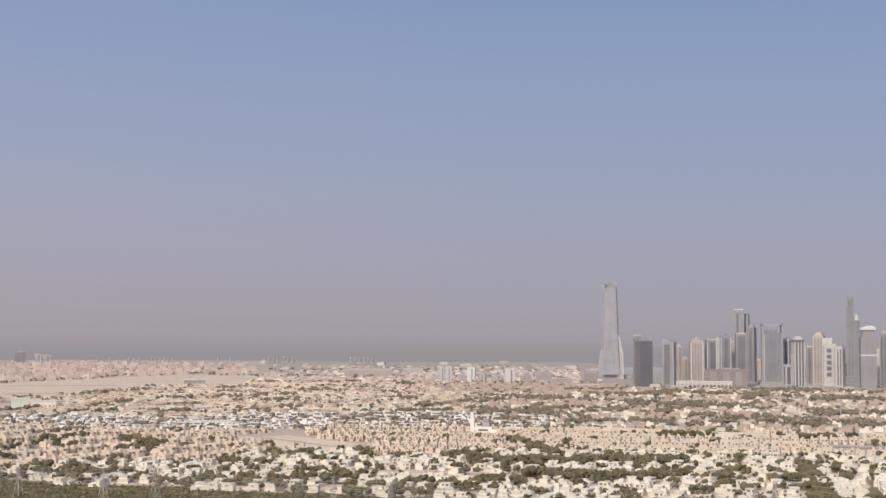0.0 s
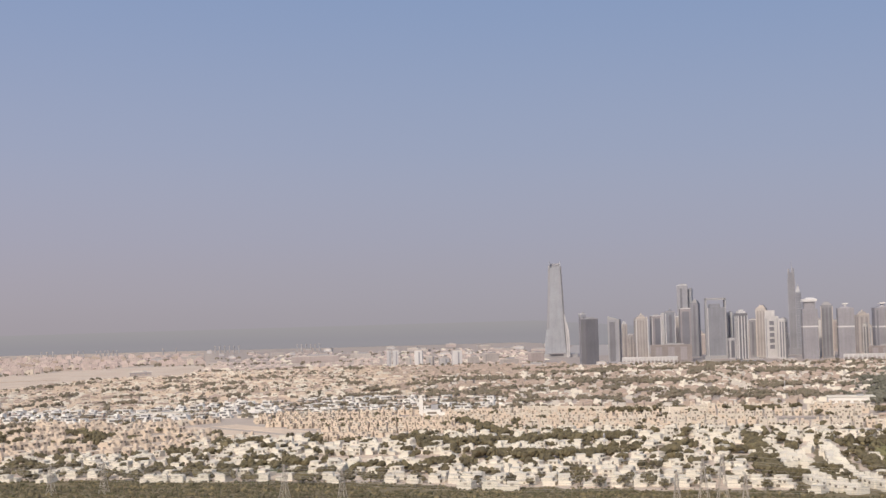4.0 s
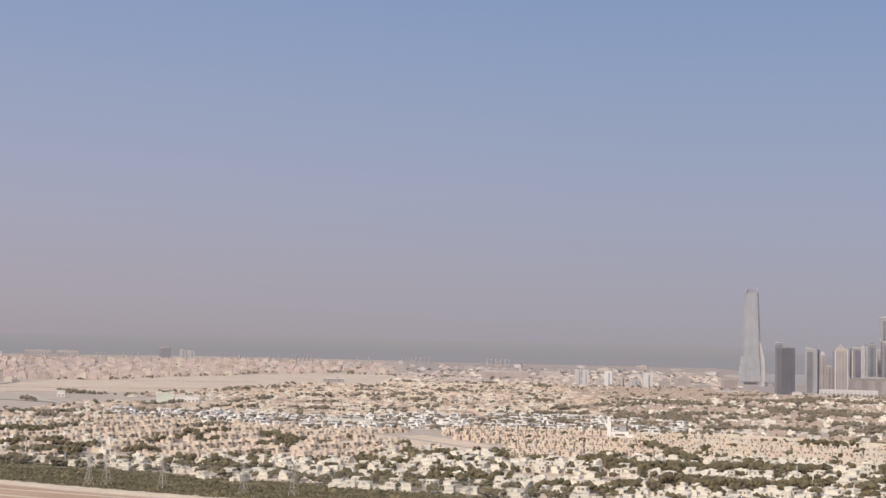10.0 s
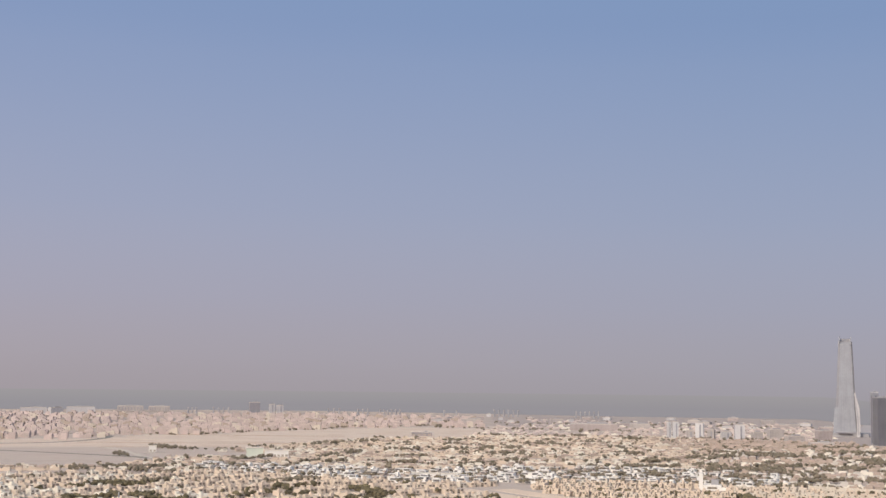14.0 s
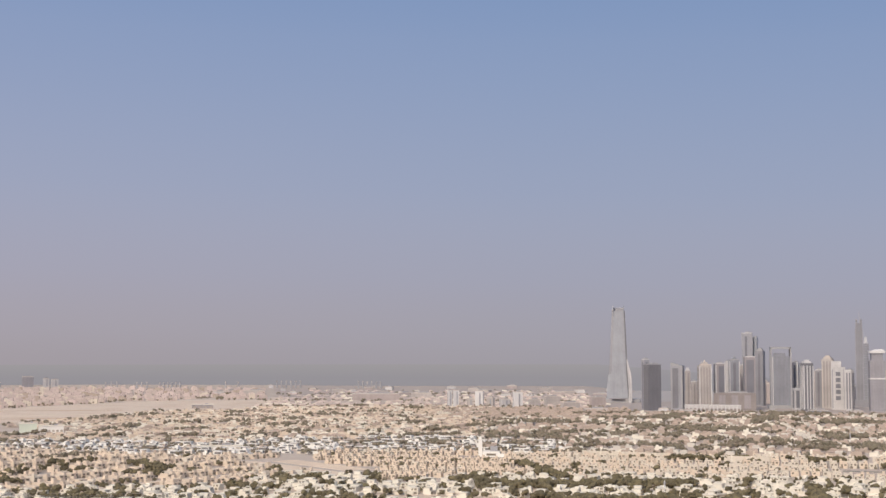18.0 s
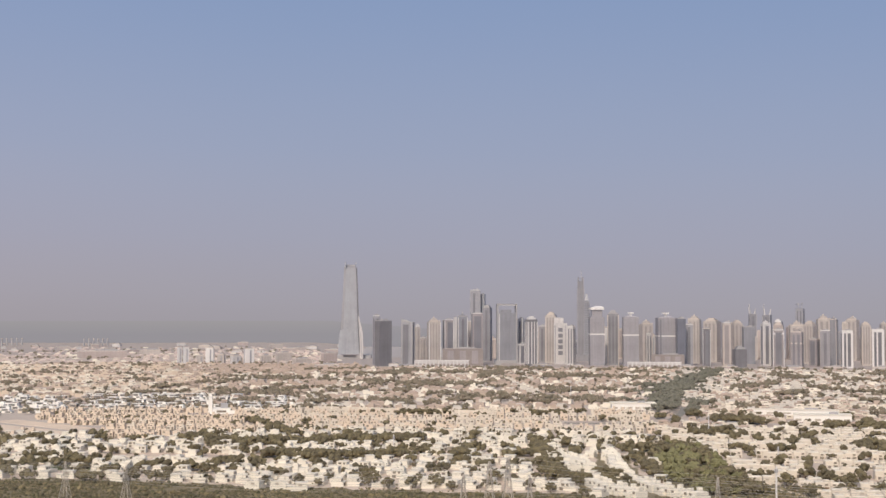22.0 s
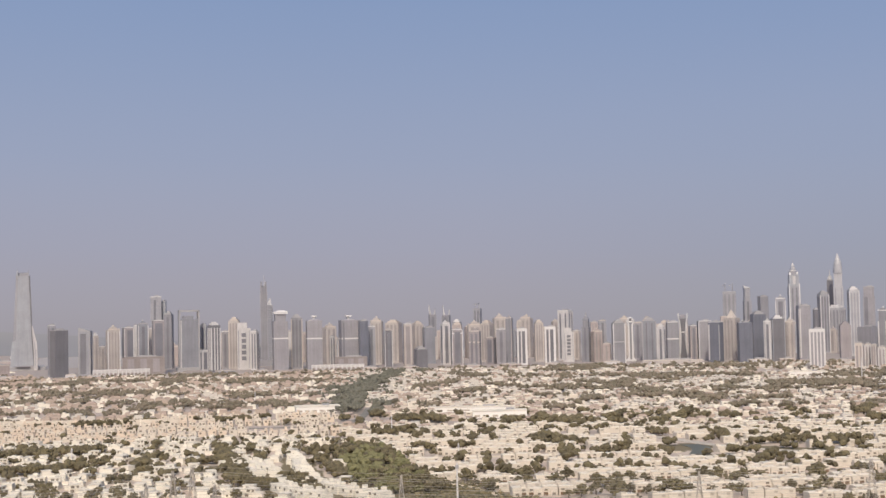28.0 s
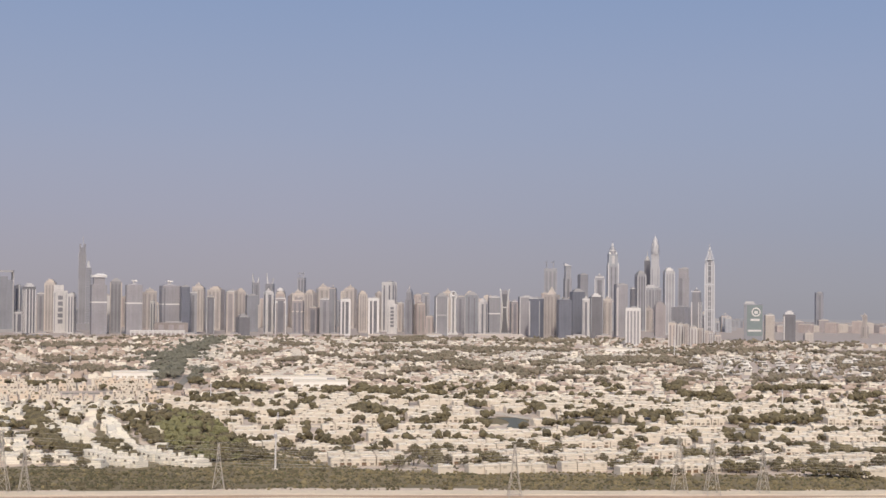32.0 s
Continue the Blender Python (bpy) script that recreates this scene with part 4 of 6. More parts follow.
tower("skyscraper", "slim grey tower with stripes", 14.64, 3650, 19, 89, GREY_T, mid, edges=TRIM_C)
tower("skyscraper", "tall cream tower with stepped crown", 15.01, 3620, 29, 118, CREAM_T, three, "steps", trim=TRIM_C, edges=TRIM_C)


def square_window_tower(az, d, w, top, squares, label):
    x, y = polar(az, d)
    root = thing("skyscraper", label, "skyscraper", x, y, 0, -az, "skyline towers")
    part("body", box(bmesh.new(), 0, 0, 0, w, w * 0.7, top * 0.88), WHITE_T, root)
    part("shoulder", box(bmesh.new(), -w * 0.12, 0, top * 0.88, w * 0.7, w * 0.6, top * 0.12), WHITE_T, root)
    for k in range(squares):
        part("window_bay", box(bmesh.new(), 0, -w * 0.35, top * (0.2 + 0.62 * k / squares), w * 0.34, 1.2, top * 0.42 / squares), STRIP, root)
    for sx in (-0.4, 0.4):
        part("window_strip", box(bmesh.new(), sx * w, -w * 0.35, 4, w * 0.07, 1.0, top * 0.8), PALE_T, root)


square_window_tower(15.39, 3420, 32, 113, 5, "cream-white tower with a column of dark square bays")
tower("skyscraper", "pale tower with brown stripes", 15.83, 3520, 21, 90, WHITE_T, two)


def twin_spire():
    x, y = polar(16.21, 3640)
    root = thing("skyscraper", "very tall grey glass tower with forked top and mast", "skyscraper", x, y, 0, -16.21, "skyline towers")
    part("tall_half", box(bmesh.new(), 0, 0, 0, 19.5, 20, 186, 0.86), SLATE_T, root)
    for sx in (-1, 1):
        part("forked_top", box(bmesh.new(), sx * 5.6, 0, 186, 5.2, 14, 30, 0.75), SLATE_T, root)
        part("edge_fin", box(bmesh.new(), sx * 8.6, -8.5, 0, 1.6, 3, 190), PALE_T, root)
    part("core", box(bmesh.new(), 0, 2, 186, 7, 9, 20), GLASS_T, root)
    part("mast", box(bmesh.new(), 1.5, 0, 206, 1.5, 1.5, 29, 0.4), TRIM_G, root)
    part("short_half", box(bmesh.new(), 16, -1, 0, 13.5, 18, 156), GLASS_T, root)
    part("pointed_top", box(bmesh.new(), 15, -1, 156, 10, 14, 17, 0.3), GLASS_T, root)
    for k in range(24):
        part("balcony_ring", box(bmesh.new(), 16, -1, 12 + 6 * k, 15, 19.5, 1.5), PALE_T, root)
    part("podium", box(bmesh.new(), 4, 0, 0, 60, 44, 16), SLATE_T, root)


twin_spire()


def arcade(az, d, length, height, bays, label):
    x, y = polar(az, d)
    root = thing("arcade_block", label, "low building", x, y, 0, -az)
    part("body", box(bmesh.new(), 0, 3, 0, length, 14, height), WHITE_T, root)
    part("cornice", box(bmesh.new(), 0, 3, height, length + 1, 15, 1.2), TRIM_W, root)
    for k in range(bays):
        cx = (k + 0.5 - bays / 2) * length / bays
        bm, half, rise = bmesh.new(), length / bays * 0.3, height * 0.45
        ring = [(half, 1), *((half * math.cos(math.pi * j / 6), rise + half * math.sin(math.pi * j / 6)) for j in range(7)), (-half, 1)]
        bm.faces.new([bm.verts.new((cx + px, -4.4, pz)) for px, pz in ring])
        bmesh.ops.solidify(bm, geom=list(bm.faces), thickness=0.5)
        part("arched_window", bm, ROSE_T, root)
        part("pier", box(bmesh.new(), cx - length / bays / 2, -4.6, 0, length / bays * 0.18, 1.2, height + 0.8), TRIM_W, root)


arcade(9.916, 3195, 52, 16, 6, "low cream arcaded block at the foot of the towers")
arcade(11.036, 3190, 68, 16, 8, "low cream arcaded block at the foot of the towers")
arcade(19.17, 3180, 118, 14, 12, "long low cream arcaded block before the towers")

sk = "skyscraper"
tower(sk, "grey twin tower with white open crown and pale belt", 16.85, 3500, 40, 114, GREY_T, (), "canopy", 141, bands=(70,), turn=8)
tower(sk, "dark grey tower with pale corner strip", 17.52, 3540, 28, 122, SLATE_T, three, "steps", trim=TRIM_G, edges=TRIM_C)
tower(sk, "thin pale tower in a gap", 17.25, 3600, 8, 84, WHITE_T)
tower(sk, "grey-brown twin tower with arched roof and pale belt", 18.22, 3500, 41, 114, GREY_T, (), "tee", 126, bands=(68,), turn=6)
tower(sk, "beige towers behind the grey slabs", 18.84, 3750, 37, 94, CREAM_T, two, "dome", trim=TRIM_C)
tower(sk, "cream slim tower in front of beige ones", 18.95, 3560, 12, 72, WHITE_T, mid)
tower(sk, "broad grey-brown tower with arched roof and pale belt", 19.61, 3500, 49, 113, GREY_T, ((-0.38, 0.1),), "tee", 125, bands=(66,))
tower(sk, "dark blue glass side wing of a grey tower", 20.22, 3480, 25, 110, BLUE_T, (), trim=TRIM_G)
tower("office_block", "low pink-brown podium block under the grey towers", 19.70, 3455, 80, 22, UMBER_T, three, "flat", ratio=0.35, trim=UMBER_T, pane=BROWN_T)
tower(sk, "slim pale blue glass tower", 20.56, 3520, 18, 95, PALE_T, mid)
tower(sk, "beige and white striped tower", 20.77, 3640, 34, 108, CREAM_T, ((-0.3, 0.12), (0.1, 0.12), (0.36, 0.12)), "dome", trim=TRIM_C)
tower(sk, "slim dark glass office tower", 21.23, 3520, 21, 85, DARK_T, mid, trim=TRIM_C, edges=TRIM_W)
tower(sk, "wide beige residential tower", 21.46, 3760, 46, 102, CREAM_T, three, "steps", trim=TRIM_C)
tower(sk, "beige tower with brown middle strip", 22.01, 3560, 22, 99, CREAM_T, wide, "flat", pane=BROWN_T, edges=TRIM_C)
tower(sk, "beige tower with stepped top", 22.44, 3700, 29, 98, CREAM_T, two, "steps", trim=TRIM_C)
tower(sk, "plain blue-grey glass office block", 22.89, 3640, 33, 88, GLASS_T, (), trim=TRIM_G)
tower(sk, "short dark glass block", 22.54, 3440, 34, 38, DARK_T, (), "steps", trim=TRIM_G)
tower(sk, "tall twin tower with a horn-shaped top", 23.05, 4000, 22, 121, SLATE_T, mid, "horn", 148, trim=WHITE_T, edges=TRIM_G)
tower(sk, "tall twin tower with a horn-shaped top", 23.62, 4000, 26, 118, SLATE_T, mid, "horn", 147, trim=WHITE_T, edges=TRIM_G)
tower(sk, "white and dark tower with a small dome", 23.56, 3560, 25, 98, WHITE_T, ((0, 0.4),), "dome", edges=TRIM_W)
tower(sk, "brown-grey tower with flat cap", 24.03, 3540, 30, 82, BROWN_T, wide, "flat", bands=(72,), edges=TRIM_W)
tower(sk, "hazy grey tower behind", 24.05, 3900, 26, 99, SLATE_T, mid, "steps", edges=TRIM_G)
tower(sk, "brown-grey tower with rounded top", 24.77, 3480, 30, 78, BROWN_T, two, "dome", trim=TRIM_C, bands=(50,))
tower(sk, "pale beige round-topped tower behind", 24.75, 3800, 40, 90, CREAM_T, two, "dome", trim=TRIM_C)
tower(sk, "far unfinished tower with a crane", 24.9, 4200, 26, 136, PALE_T, two, "crane", 152)
tower(sk, "beige tower with upright strips", 25.27, 3700, 33, 96, CREAM_T, three, "steps", trim=TRIM_C)
tower("office_block", "grey-brown block in front of beige towers", 25.43, 3540, 26, 60, BROWN_T, wide, trim=TRIM_C)
tower(sk, "tall beige tower with a dome", 25.77, 3760, 36, 108, CREAM_T, two, "dome", trim=TRIM_C)
tower(sk, "grey tower in front of beige domed one", 25.84, 3540, 24, 81, GREY_T, mid)
tower(sk, "dark glass tower with beige dome", 26.18, 3600, 21, 108, SLATE_T, (), "dome", trim=TRIM_C, edges=TRIM_C)
tower(sk, "white tower with dark middle strip", 26.67, 3460, 28, 82, TRIM_W, ((-0.24, 0.2), (0.14, 0.3)), "flat", pane=DARK_T)
tower(sk, "beige tower with stepped arch", 26.9, 3800, 33, 106, CREAM_T, two, "dome", trim=TRIM_C)
tower(sk, "tan tower with thin strips", 27.37, 3620, 25, 95, CREAM_T, three, "steps", trim=TRIM_C, edges=TRIM_C)
tower(sk, "white tower with dark middle strip", 27.84, 3460, 27, 85, TRIM_W, ((-0.24, 0.2), (0.14, 0.3)), "flat", pane=DARK_T)
tower(sk, "slim beige tower in a gap", 28.04, 3760, 20, 96, CREAM_T, mid, "dome", trim=TRIM_C)
tower(sk, "tall white tower with a broad flat crown", 28.47, 3700, 40, 124, WHITE_T, ((-0.25, 0.14), (0.25, 0.14)), "flat")
square_window_tower(28.59, 3440, 25, 83, 6, "white tower with a column of dark square bays")
tower(sk, "slim beige residential tower edge", 28.95, 3700, 16, 71, CREAM_T, mid)
tower(sk, "dark brown-grey tower with a pointed spire", 29.3, 3560, 23, 100, SLATE_T, mid, "spire", 121, setback=(0.84, 0.72))
tower(sk, "pinkish tower with rounded top", 29.72, 3560, 29, 70, PINK_T, two, "dome", trim=TRIM_C)
tower(sk, "short pinkish residential tower block", 30.13, 3500, 20, 40, PINK_T, mid, trim=TRIM_C)
tower(sk, "dark grey glass tower with pale cap", 30.6, 3480, 34, 92, SLATE_T, (), "steps", bands=(44,), trim=TRIM_G, turn=10, edges=TRIM_W)


def keyhole():
    x, y = polar(31.09, 3420)
    root = thing(sk, "slim white tower with a ring at its top", "skyscraper", x, y, 0, -31.09, "skyline towers")
    part("body", box(bmesh.new(), 0, 2, 0, 8, 12, 92), SLATE_T, root)
    for sx in (-1, 1):
        part("white_pier", box(bmesh.new(), sx * 4.2, 0, 0, 3.8, 13, 90), TRIM_W, root)
        part("flared_head", beam(bmesh.new(), (sx * 4.2, -2, 86), (sx * 9.2, -2, 98), 4.0), TRIM_W, root)
        part("flared_foot", beam(bmesh.new(), (sx * 4.2, -2, 10), (sx * 9, -2, 0), 3.4), TRIM_W, root)
    bm = bmesh.new()
    for k in range(14):
        p, q = 2 * math.pi * k / 14, 2 * math.pi * (k + 1) / 14
        beam(bm, (5.4 * math.cos(p), -2, 99 + 5.4 * math.sin(p)), (5.4 * math.cos(q), -2, 99 + 5.4 * math.sin(q)), 3.6)
    part("top_ring", bm, TRIM_W, root)
    part("ring_glass", box(bmesh.new(), 0, 0, 96, 8, 4, 8), DARK_T, root)
    part("base", box(bmesh.new(), 0, -2, 0, 24, 18, 4), TRIM_W, root)


keyhole()
tower(sk, "grey tower beside a white ringed tower", 31.41, 3640, 23, 89, GREY_T, mid, trim=TRIM_C)
tower(sk, "grey glass tower with paired fins", 31.84, 3540, 35, 95, GLASS_T, ((-0.2, 0.1), (0.2, 0.1)), "steps", trim=TRIM_G, edges=TRIM_G)
tower(sk, "cream slim tower with bright crown", 32.31, 3440, 22, 80, WHITE_T, ((0.15, 0.3),), "steps")
tower(sk, "dark grey tower with pale cap", 32.75, 3520, 31, 90, SLATE_T, (), "flat", bands=(48,))


def hourglass():
    x, y = polar(33.19, 3420)
    root = thing(sk, "dark glass tower framed by white hourglass-shaped ribs", "skyscraper", x, y, 0, -33.19, "skyline towers")
    part("body", box(bmesh.new(), 0, 2, 0, 15, 14, 100), DARK_T, root)
    for sx in (-1, 1):
        bm = bmesh.new()
        pts = [(sx * (6.0 + 5.2 * ((k / 14 - 0.50) / 0.50) ** 2), -7, 112 * k / 14) for k in range(15)]
        for p, q in zip(pts, pts[1:]):
            beam(bm, p, q, 2.6)
        part("white_rib", bm, TRIM_W, root)
    part("crown_box", box(bmesh.new(), 0, 0, 100, 13, 10, 9), GREY_T, root)
    part("waist_belt", box(bmesh.new(), 0, -5.2, 66, 12, 1.0, 3), TRIM_W, root)
    part("lower_panel", box(bmesh.new(), 0, -5.2, 2, 9, 0.8, 60), DARK_T, root)


hourglass()
tower(sk, "dull grey slim residential tower", 33.56, 3520, 21, 80, BROWN_T, mid, edges=TRIM_C)
tower(sk, "grey tower with white cap", 34.03, 3540, 36, 91, GREY_T, (), "flat", edges=TRIM_W)
tower(sk, "dark blue glass tower with a pale cap", 34.48, 3440, 36, 89, BLUE_T, ((-0.42, 0.12),), "flat", pane=WHITE_T)
tower(sk, "beige lattice-fronted tower with a pyramid roof", 35.11, 3380, 39, 100, CREAM_T, ((-0.3, 0.12), (-0.05, 0.14), (0.25, 0.12)), "pyramid", 119, trim=TRIM_C)
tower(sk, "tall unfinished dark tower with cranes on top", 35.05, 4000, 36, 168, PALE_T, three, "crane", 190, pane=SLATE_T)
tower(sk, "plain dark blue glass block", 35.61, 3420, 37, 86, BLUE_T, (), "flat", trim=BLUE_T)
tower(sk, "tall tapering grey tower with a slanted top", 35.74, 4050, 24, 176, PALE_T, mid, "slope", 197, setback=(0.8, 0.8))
tower(sk, "plain dark blue glass tower", 36.14, 3520, 38, 106, BLUE_T, (), "steps", trim=TRIM_G)
tower(sk, "tall plain grey slab tower", 36.36, 4000, 30, 151, SLATE_T, (), "flat", trim=TRIM_G)
tower(sk, "slim white curved residential tower", 36.5, 3400, 19, 88, WHITE_T, mid, "dome", sides=12)
tower(sk, "dark glass block with pale top", 36.89, 3440, 35, 95, DARK_T, (), "steps", edges=PALE_T)
tower(sk, "grey tower with a white dome", 37.04, 3800, 26, 143, PALE_T, ((0, 0.45),), "dome", edges=TRIM_W)
tower(sk, "pale curved residential tower", 37.36, 3480, 25, 86, CREAM_T, two, "dome", trim=TRIM_C, sides=12)


def lantern_tower():
    x, y = polar(37.56, 4100)
    root = thing(sk, "very tall grey tower with stepped domed crown and mast", "skyscraper", x, y, 0, -37.56 + 12, "skyline towers")
    part("lower_body", box(bmesh.new(), 0, 0, 0, 30, 26, 178), PALE_T, root)
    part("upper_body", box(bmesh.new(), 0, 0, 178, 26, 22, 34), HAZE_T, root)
    for sx in (-1, 1):
        part("corner_pier", box(bmesh.new(), sx * 14.2, -12, 0, 3, 3, 186), TRIM_W, root)
        part("window_strip", box(bmesh.new(), sx * 6, -13, 6, 4, 1.2, 168), STRIP, root)
        part("shoulder", box(bmesh.new(), sx * 10, 0, 212, 5, 18, 7, 0.6), TRIM_W, root)
    part("upper_window", box(bmesh.new(), 0, -11, 184, 9, 1.2, 24), WHITE_T, root)
    drum = part("crown_drum", ring_solid(bmesh.new(), 0, 0, ((10, 212), (9.2, 224), (7.5, 230), (5.2, 235), (3.0, 237)), 14), PALE_T, root)
    part("crown_ring", ring_solid(bmesh.new(), 0, 0, ((10.6, 222), (10.6, 224.5)), 14), TRIM_W, drum)
    part("lantern", ring_solid(bmesh.new(), 0, 0, ((3.6, 237), (3.2, 241), (0.6, 245)), 8), TRIM_W, root)
    part("mast", box(bmesh.new(), 0, 0, 245, 0.9, 0.9, 6, 0.4), TRIM_G, root)


lantern_tower()
tower(sk, "grey tower with white corner", 37.9, 3520, 35, 124, GREY_T, ((-0.4, 0.12),), "flat", pane=WHITE_T, trim=TRIM_G)
tower(sk, "slim dark glass residential tower", 38.37, 3700, 13, 114, DARK_T, ())
tower(sk, "tall grey concrete residential tower", 38.68, 3800, 31, 154, PALE_T, three, "steps", trim=TRIM_G, edges=TRIM_W)
tower(sk, "slim dark tower with a white pointed top", 38.96, 4200, 18, 196, DARK_T, (), "spire", 223)


def bullet():
    x, y = polar(39.27, 4100)
    root = thing(sk, "tallest pale tower with a smooth bullet-shaped top", "skyscraper", x, y, 0, -39.27, "skyline towers")
    part("body", box(bmesh.new(), 0, 0, 0, 26, 24, 176), SILVER_T, root)
    part("shaft", box(bmesh.new(), 0, 0, 176, 22, 20, 36), SILVER_T, root)
    part("pointed_top", ring_solid(bmesh.new(), 0, 0, ((12.5, 212), (12.3, 224), (11, 238), (8.2, 250), (4.6, 259), (0.6, 268)), 14), SILVER_T, root)
    for sx in (-0.3, 0.3):
        part("window_strip", box(bmesh.new(), sx * 26, -12, 6, 3.5, 1.2, 165), PALE_T, root)


bullet()
tower(sk, "pale stepped tower shoulder", 39.12, 3950, 56, 116, SILVER_T, ((-0.38, 0.1), (-0.1, 0.1), (0.15, 0.1), (0.38, 0.1)), "steps", pane=GREY_T)
tower(sk, "white striped apartment tower nearer than the others", 38.4, 2920, 31, 77, TRIM_W, ((-0.33, 0.13), (-0.11, 0.13), (0.11, 0.13), (0.33, 0.13)), "flat", pane=GREY_T)
tower(sk, "brown-grey tower with stepped top", 39.47, 3400, 27, 78, BROWN_T, (), "steps", trim=BROWN_T)
tower(sk, "tall pale grey tower with upright ribs", 39.82, 3700, 31, 162, SILVER_T, three, "steps", pane=PALE_T, edges=TRIM_B)
tower(sk, "wide low dark glass block", 40.31, 3500, 47, 70, SLATE_T, (), "flat", trim=SLATE_T)
tower(sk, "tall plain brown-grey slab tower", 40.41, 3900, 30, 169, GREY_T, ((-0.25, 0.3),), "flat", setback=(0.86, 0.9), trim=TRIM_G)
tower(sk, "white-edged dark tower with curved roof", 40.93, 3550, 28, 108, SLATE_T, ((-0.42, 0.12), (0.3, 0.08)), "dome", pane=TRIM_W, setback=(0.8, 0.8))


def torch():
    x, y = polar(41.44, 3650)
    root = thing(sk, "tall white ribbed tower with a pointed lattice top", "skyscraper", x, y, 0, -41.44, "skyline towers")
    part("body", box(bmesh.new(), 0, 0, 0, 22, 22, 184), SILVER_T, root)
    for sx in (-1, 1):
        part("white_rib", box(bmesh.new(), sx * 11.6, -6, 0, 2.6, 14, 176), TRIM_B, root)
        part("inner_rib", box(bmesh.new(), sx * 5.2, -11.2, 0, 1.6, 1.4, 186), TRIM_B, root)
        part("sloped_shoulder", beam(bmesh.new(), (sx * 11.6, -8, 174), (sx * 7.5, -8, 198), 2.2), TRIM_B, root)
        part("lattice_leg", beam(bmesh.new(), (sx * 7.5, -6, 196), (sx * 1.0, 0, 222), 1.9), TRIM_B, root)
    for z, high in ((132, 15), (149, 13), (164, 10), (177, 7)):
        part("window_bay", box(bmesh.new(), 0, -11, z, 7.6, 1.4, high), STRIP, root)
    for k in range(9):
        for sx in (-1, 1):
            part("window_bay", box(bmesh.new(), sx * 2.1, -11, 8 + 13 * k, 3.0, 1.4, 9.5), STRIP, root)
    for z in (62, 126, 190):
        part("belt", box(bmesh.new(), 0, 0, z, 23.5, 23.5, 2.4), TRIM_B, root)
    part("top_core", box(bmesh.new(), 0, 0, 184, 14, 14, 26, 0.25), PALE_T, root)
    part("mast", beam(bmesh.new(), (0, 0, 208), (0, 0, 230), 1.7), TRIM_B, root)


torch()
for place, far, wide_, high, wall_, cant in ((39.98, 2870, 17, 49, TRIM_C, -10), (40.28, 2905, 15, 46, WHITE_T, 12), (40.53, 2890, 13, 45, CREAM_T, -16), (40.80, 2930, 16, 39, WHITE_T, 8), (41.08, 2950, 14, 36, CREAM_T, -14),
                                             (41.32, 2985, 12, 30, CREAM_T, 14), (41.52, 3010, 12, 27, WHITE_T, -18), (41.76, 3020, 15, 20, CREAM_T, 10)):
    tower("apartment_block", "cream apartment block in a stepped row", place, far, wide_, high, wall_, ((-0.2, 0.22), (0.26, 0.16)), "flat", ratio=0.9, turn=cant, trim=TRIM_C, pane=BROWN_T, edges=TRIM_W)
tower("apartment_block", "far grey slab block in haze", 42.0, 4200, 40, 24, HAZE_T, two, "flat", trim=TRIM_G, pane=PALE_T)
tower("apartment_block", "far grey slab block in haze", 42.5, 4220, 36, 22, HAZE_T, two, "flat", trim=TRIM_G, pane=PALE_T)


def banner_tower():
    x, y = polar(43.16, 3270)
    root = thing("office_tower", "grey-green office tower with a huge green banner and round white sign", "office tower", x, y, 0, -43.16, "skyline towers")
    part("body", box(bmesh.new(), 0, 0, 0, 42, 28, 84), GLASS_T, root)
    part("roof_screen", box(bmesh.new(), -8, 0, 84, 24, 22, 6, 0.8), TRIM_G, root)
    part("banner", box(bmesh.new(), 3, -14.4, 12, 34, 1.0, 70), GREEN_AD, root, "tall green advertising banner")
    bm = bmesh.new()
    for k in range(18):
        p, q = 2 * math.pi * k / 18, 2 * math.pi * (k + 1) / 18
        beam(bm, (6 + 9 * math.cos(p), -15.4, 66 + 9 * math.sin(p)), (6 + 9 * math.cos(q), -15.4, 66 + 9 * math.sin(q)), 2.4)
    part("round_sign", bm, TRIM_W, root, "white ring sign")
    part("sign_dot", ring_solid(bmesh.new(), 6, -15.2, ((4, 62), (4, 69)), 10, 0.2), TRIM_W, root)
    part("sign_bar", box(bmesh.new(), 4, -15.3, 46, 20, 0.8, 5), TRIM_W, root)
    part("sign_bar", box(bmesh.new(), 3, -15.3, 22, 30, 0.8, 4), TRIM_W, root)


banner_tower()
tower(sk, "plain beige mid-rise tower", 43.79, 3300, 23, 58, CREAM_T, (), "flat")
tower(sk, "dark mid-rise tower with stepped roof", 44.56, 3400, 28, 59, DARK_T, ((-0.42, 0.1),), "steps", pane=WHITE_T)
tower(sk, "lone far dark grey tower in the haze", 45.69, 4300, 25, 104, GLASS_T, mid, "flat", trim=GLASS_T)
tower("low_block", "low cream domed building", 45.29, 3150, 22, 22, CREAM_T, (), "dome", trim=TRIM_C)
tower("clock_tower", "cream tower with an open belfry and dome", 47.43, 3700, 20, 50, CREAM_T, mid, "dome", trim=TRIM_C, setback=(0.55, 0.6))
for k in range(17):
    tower("apartment_block", "low pink-beige apartment block in the haze", 44.2 + 0.33 * k, 3900 + 40 * (k % 3), 26 + 5 * (k % 4), 16 + 5 * ((k * 7) % 4), (PINK_T, CREAM_T, BROWN_T)[k % 3], (), "flat", ratio=0.5, trim=TRIM_C)

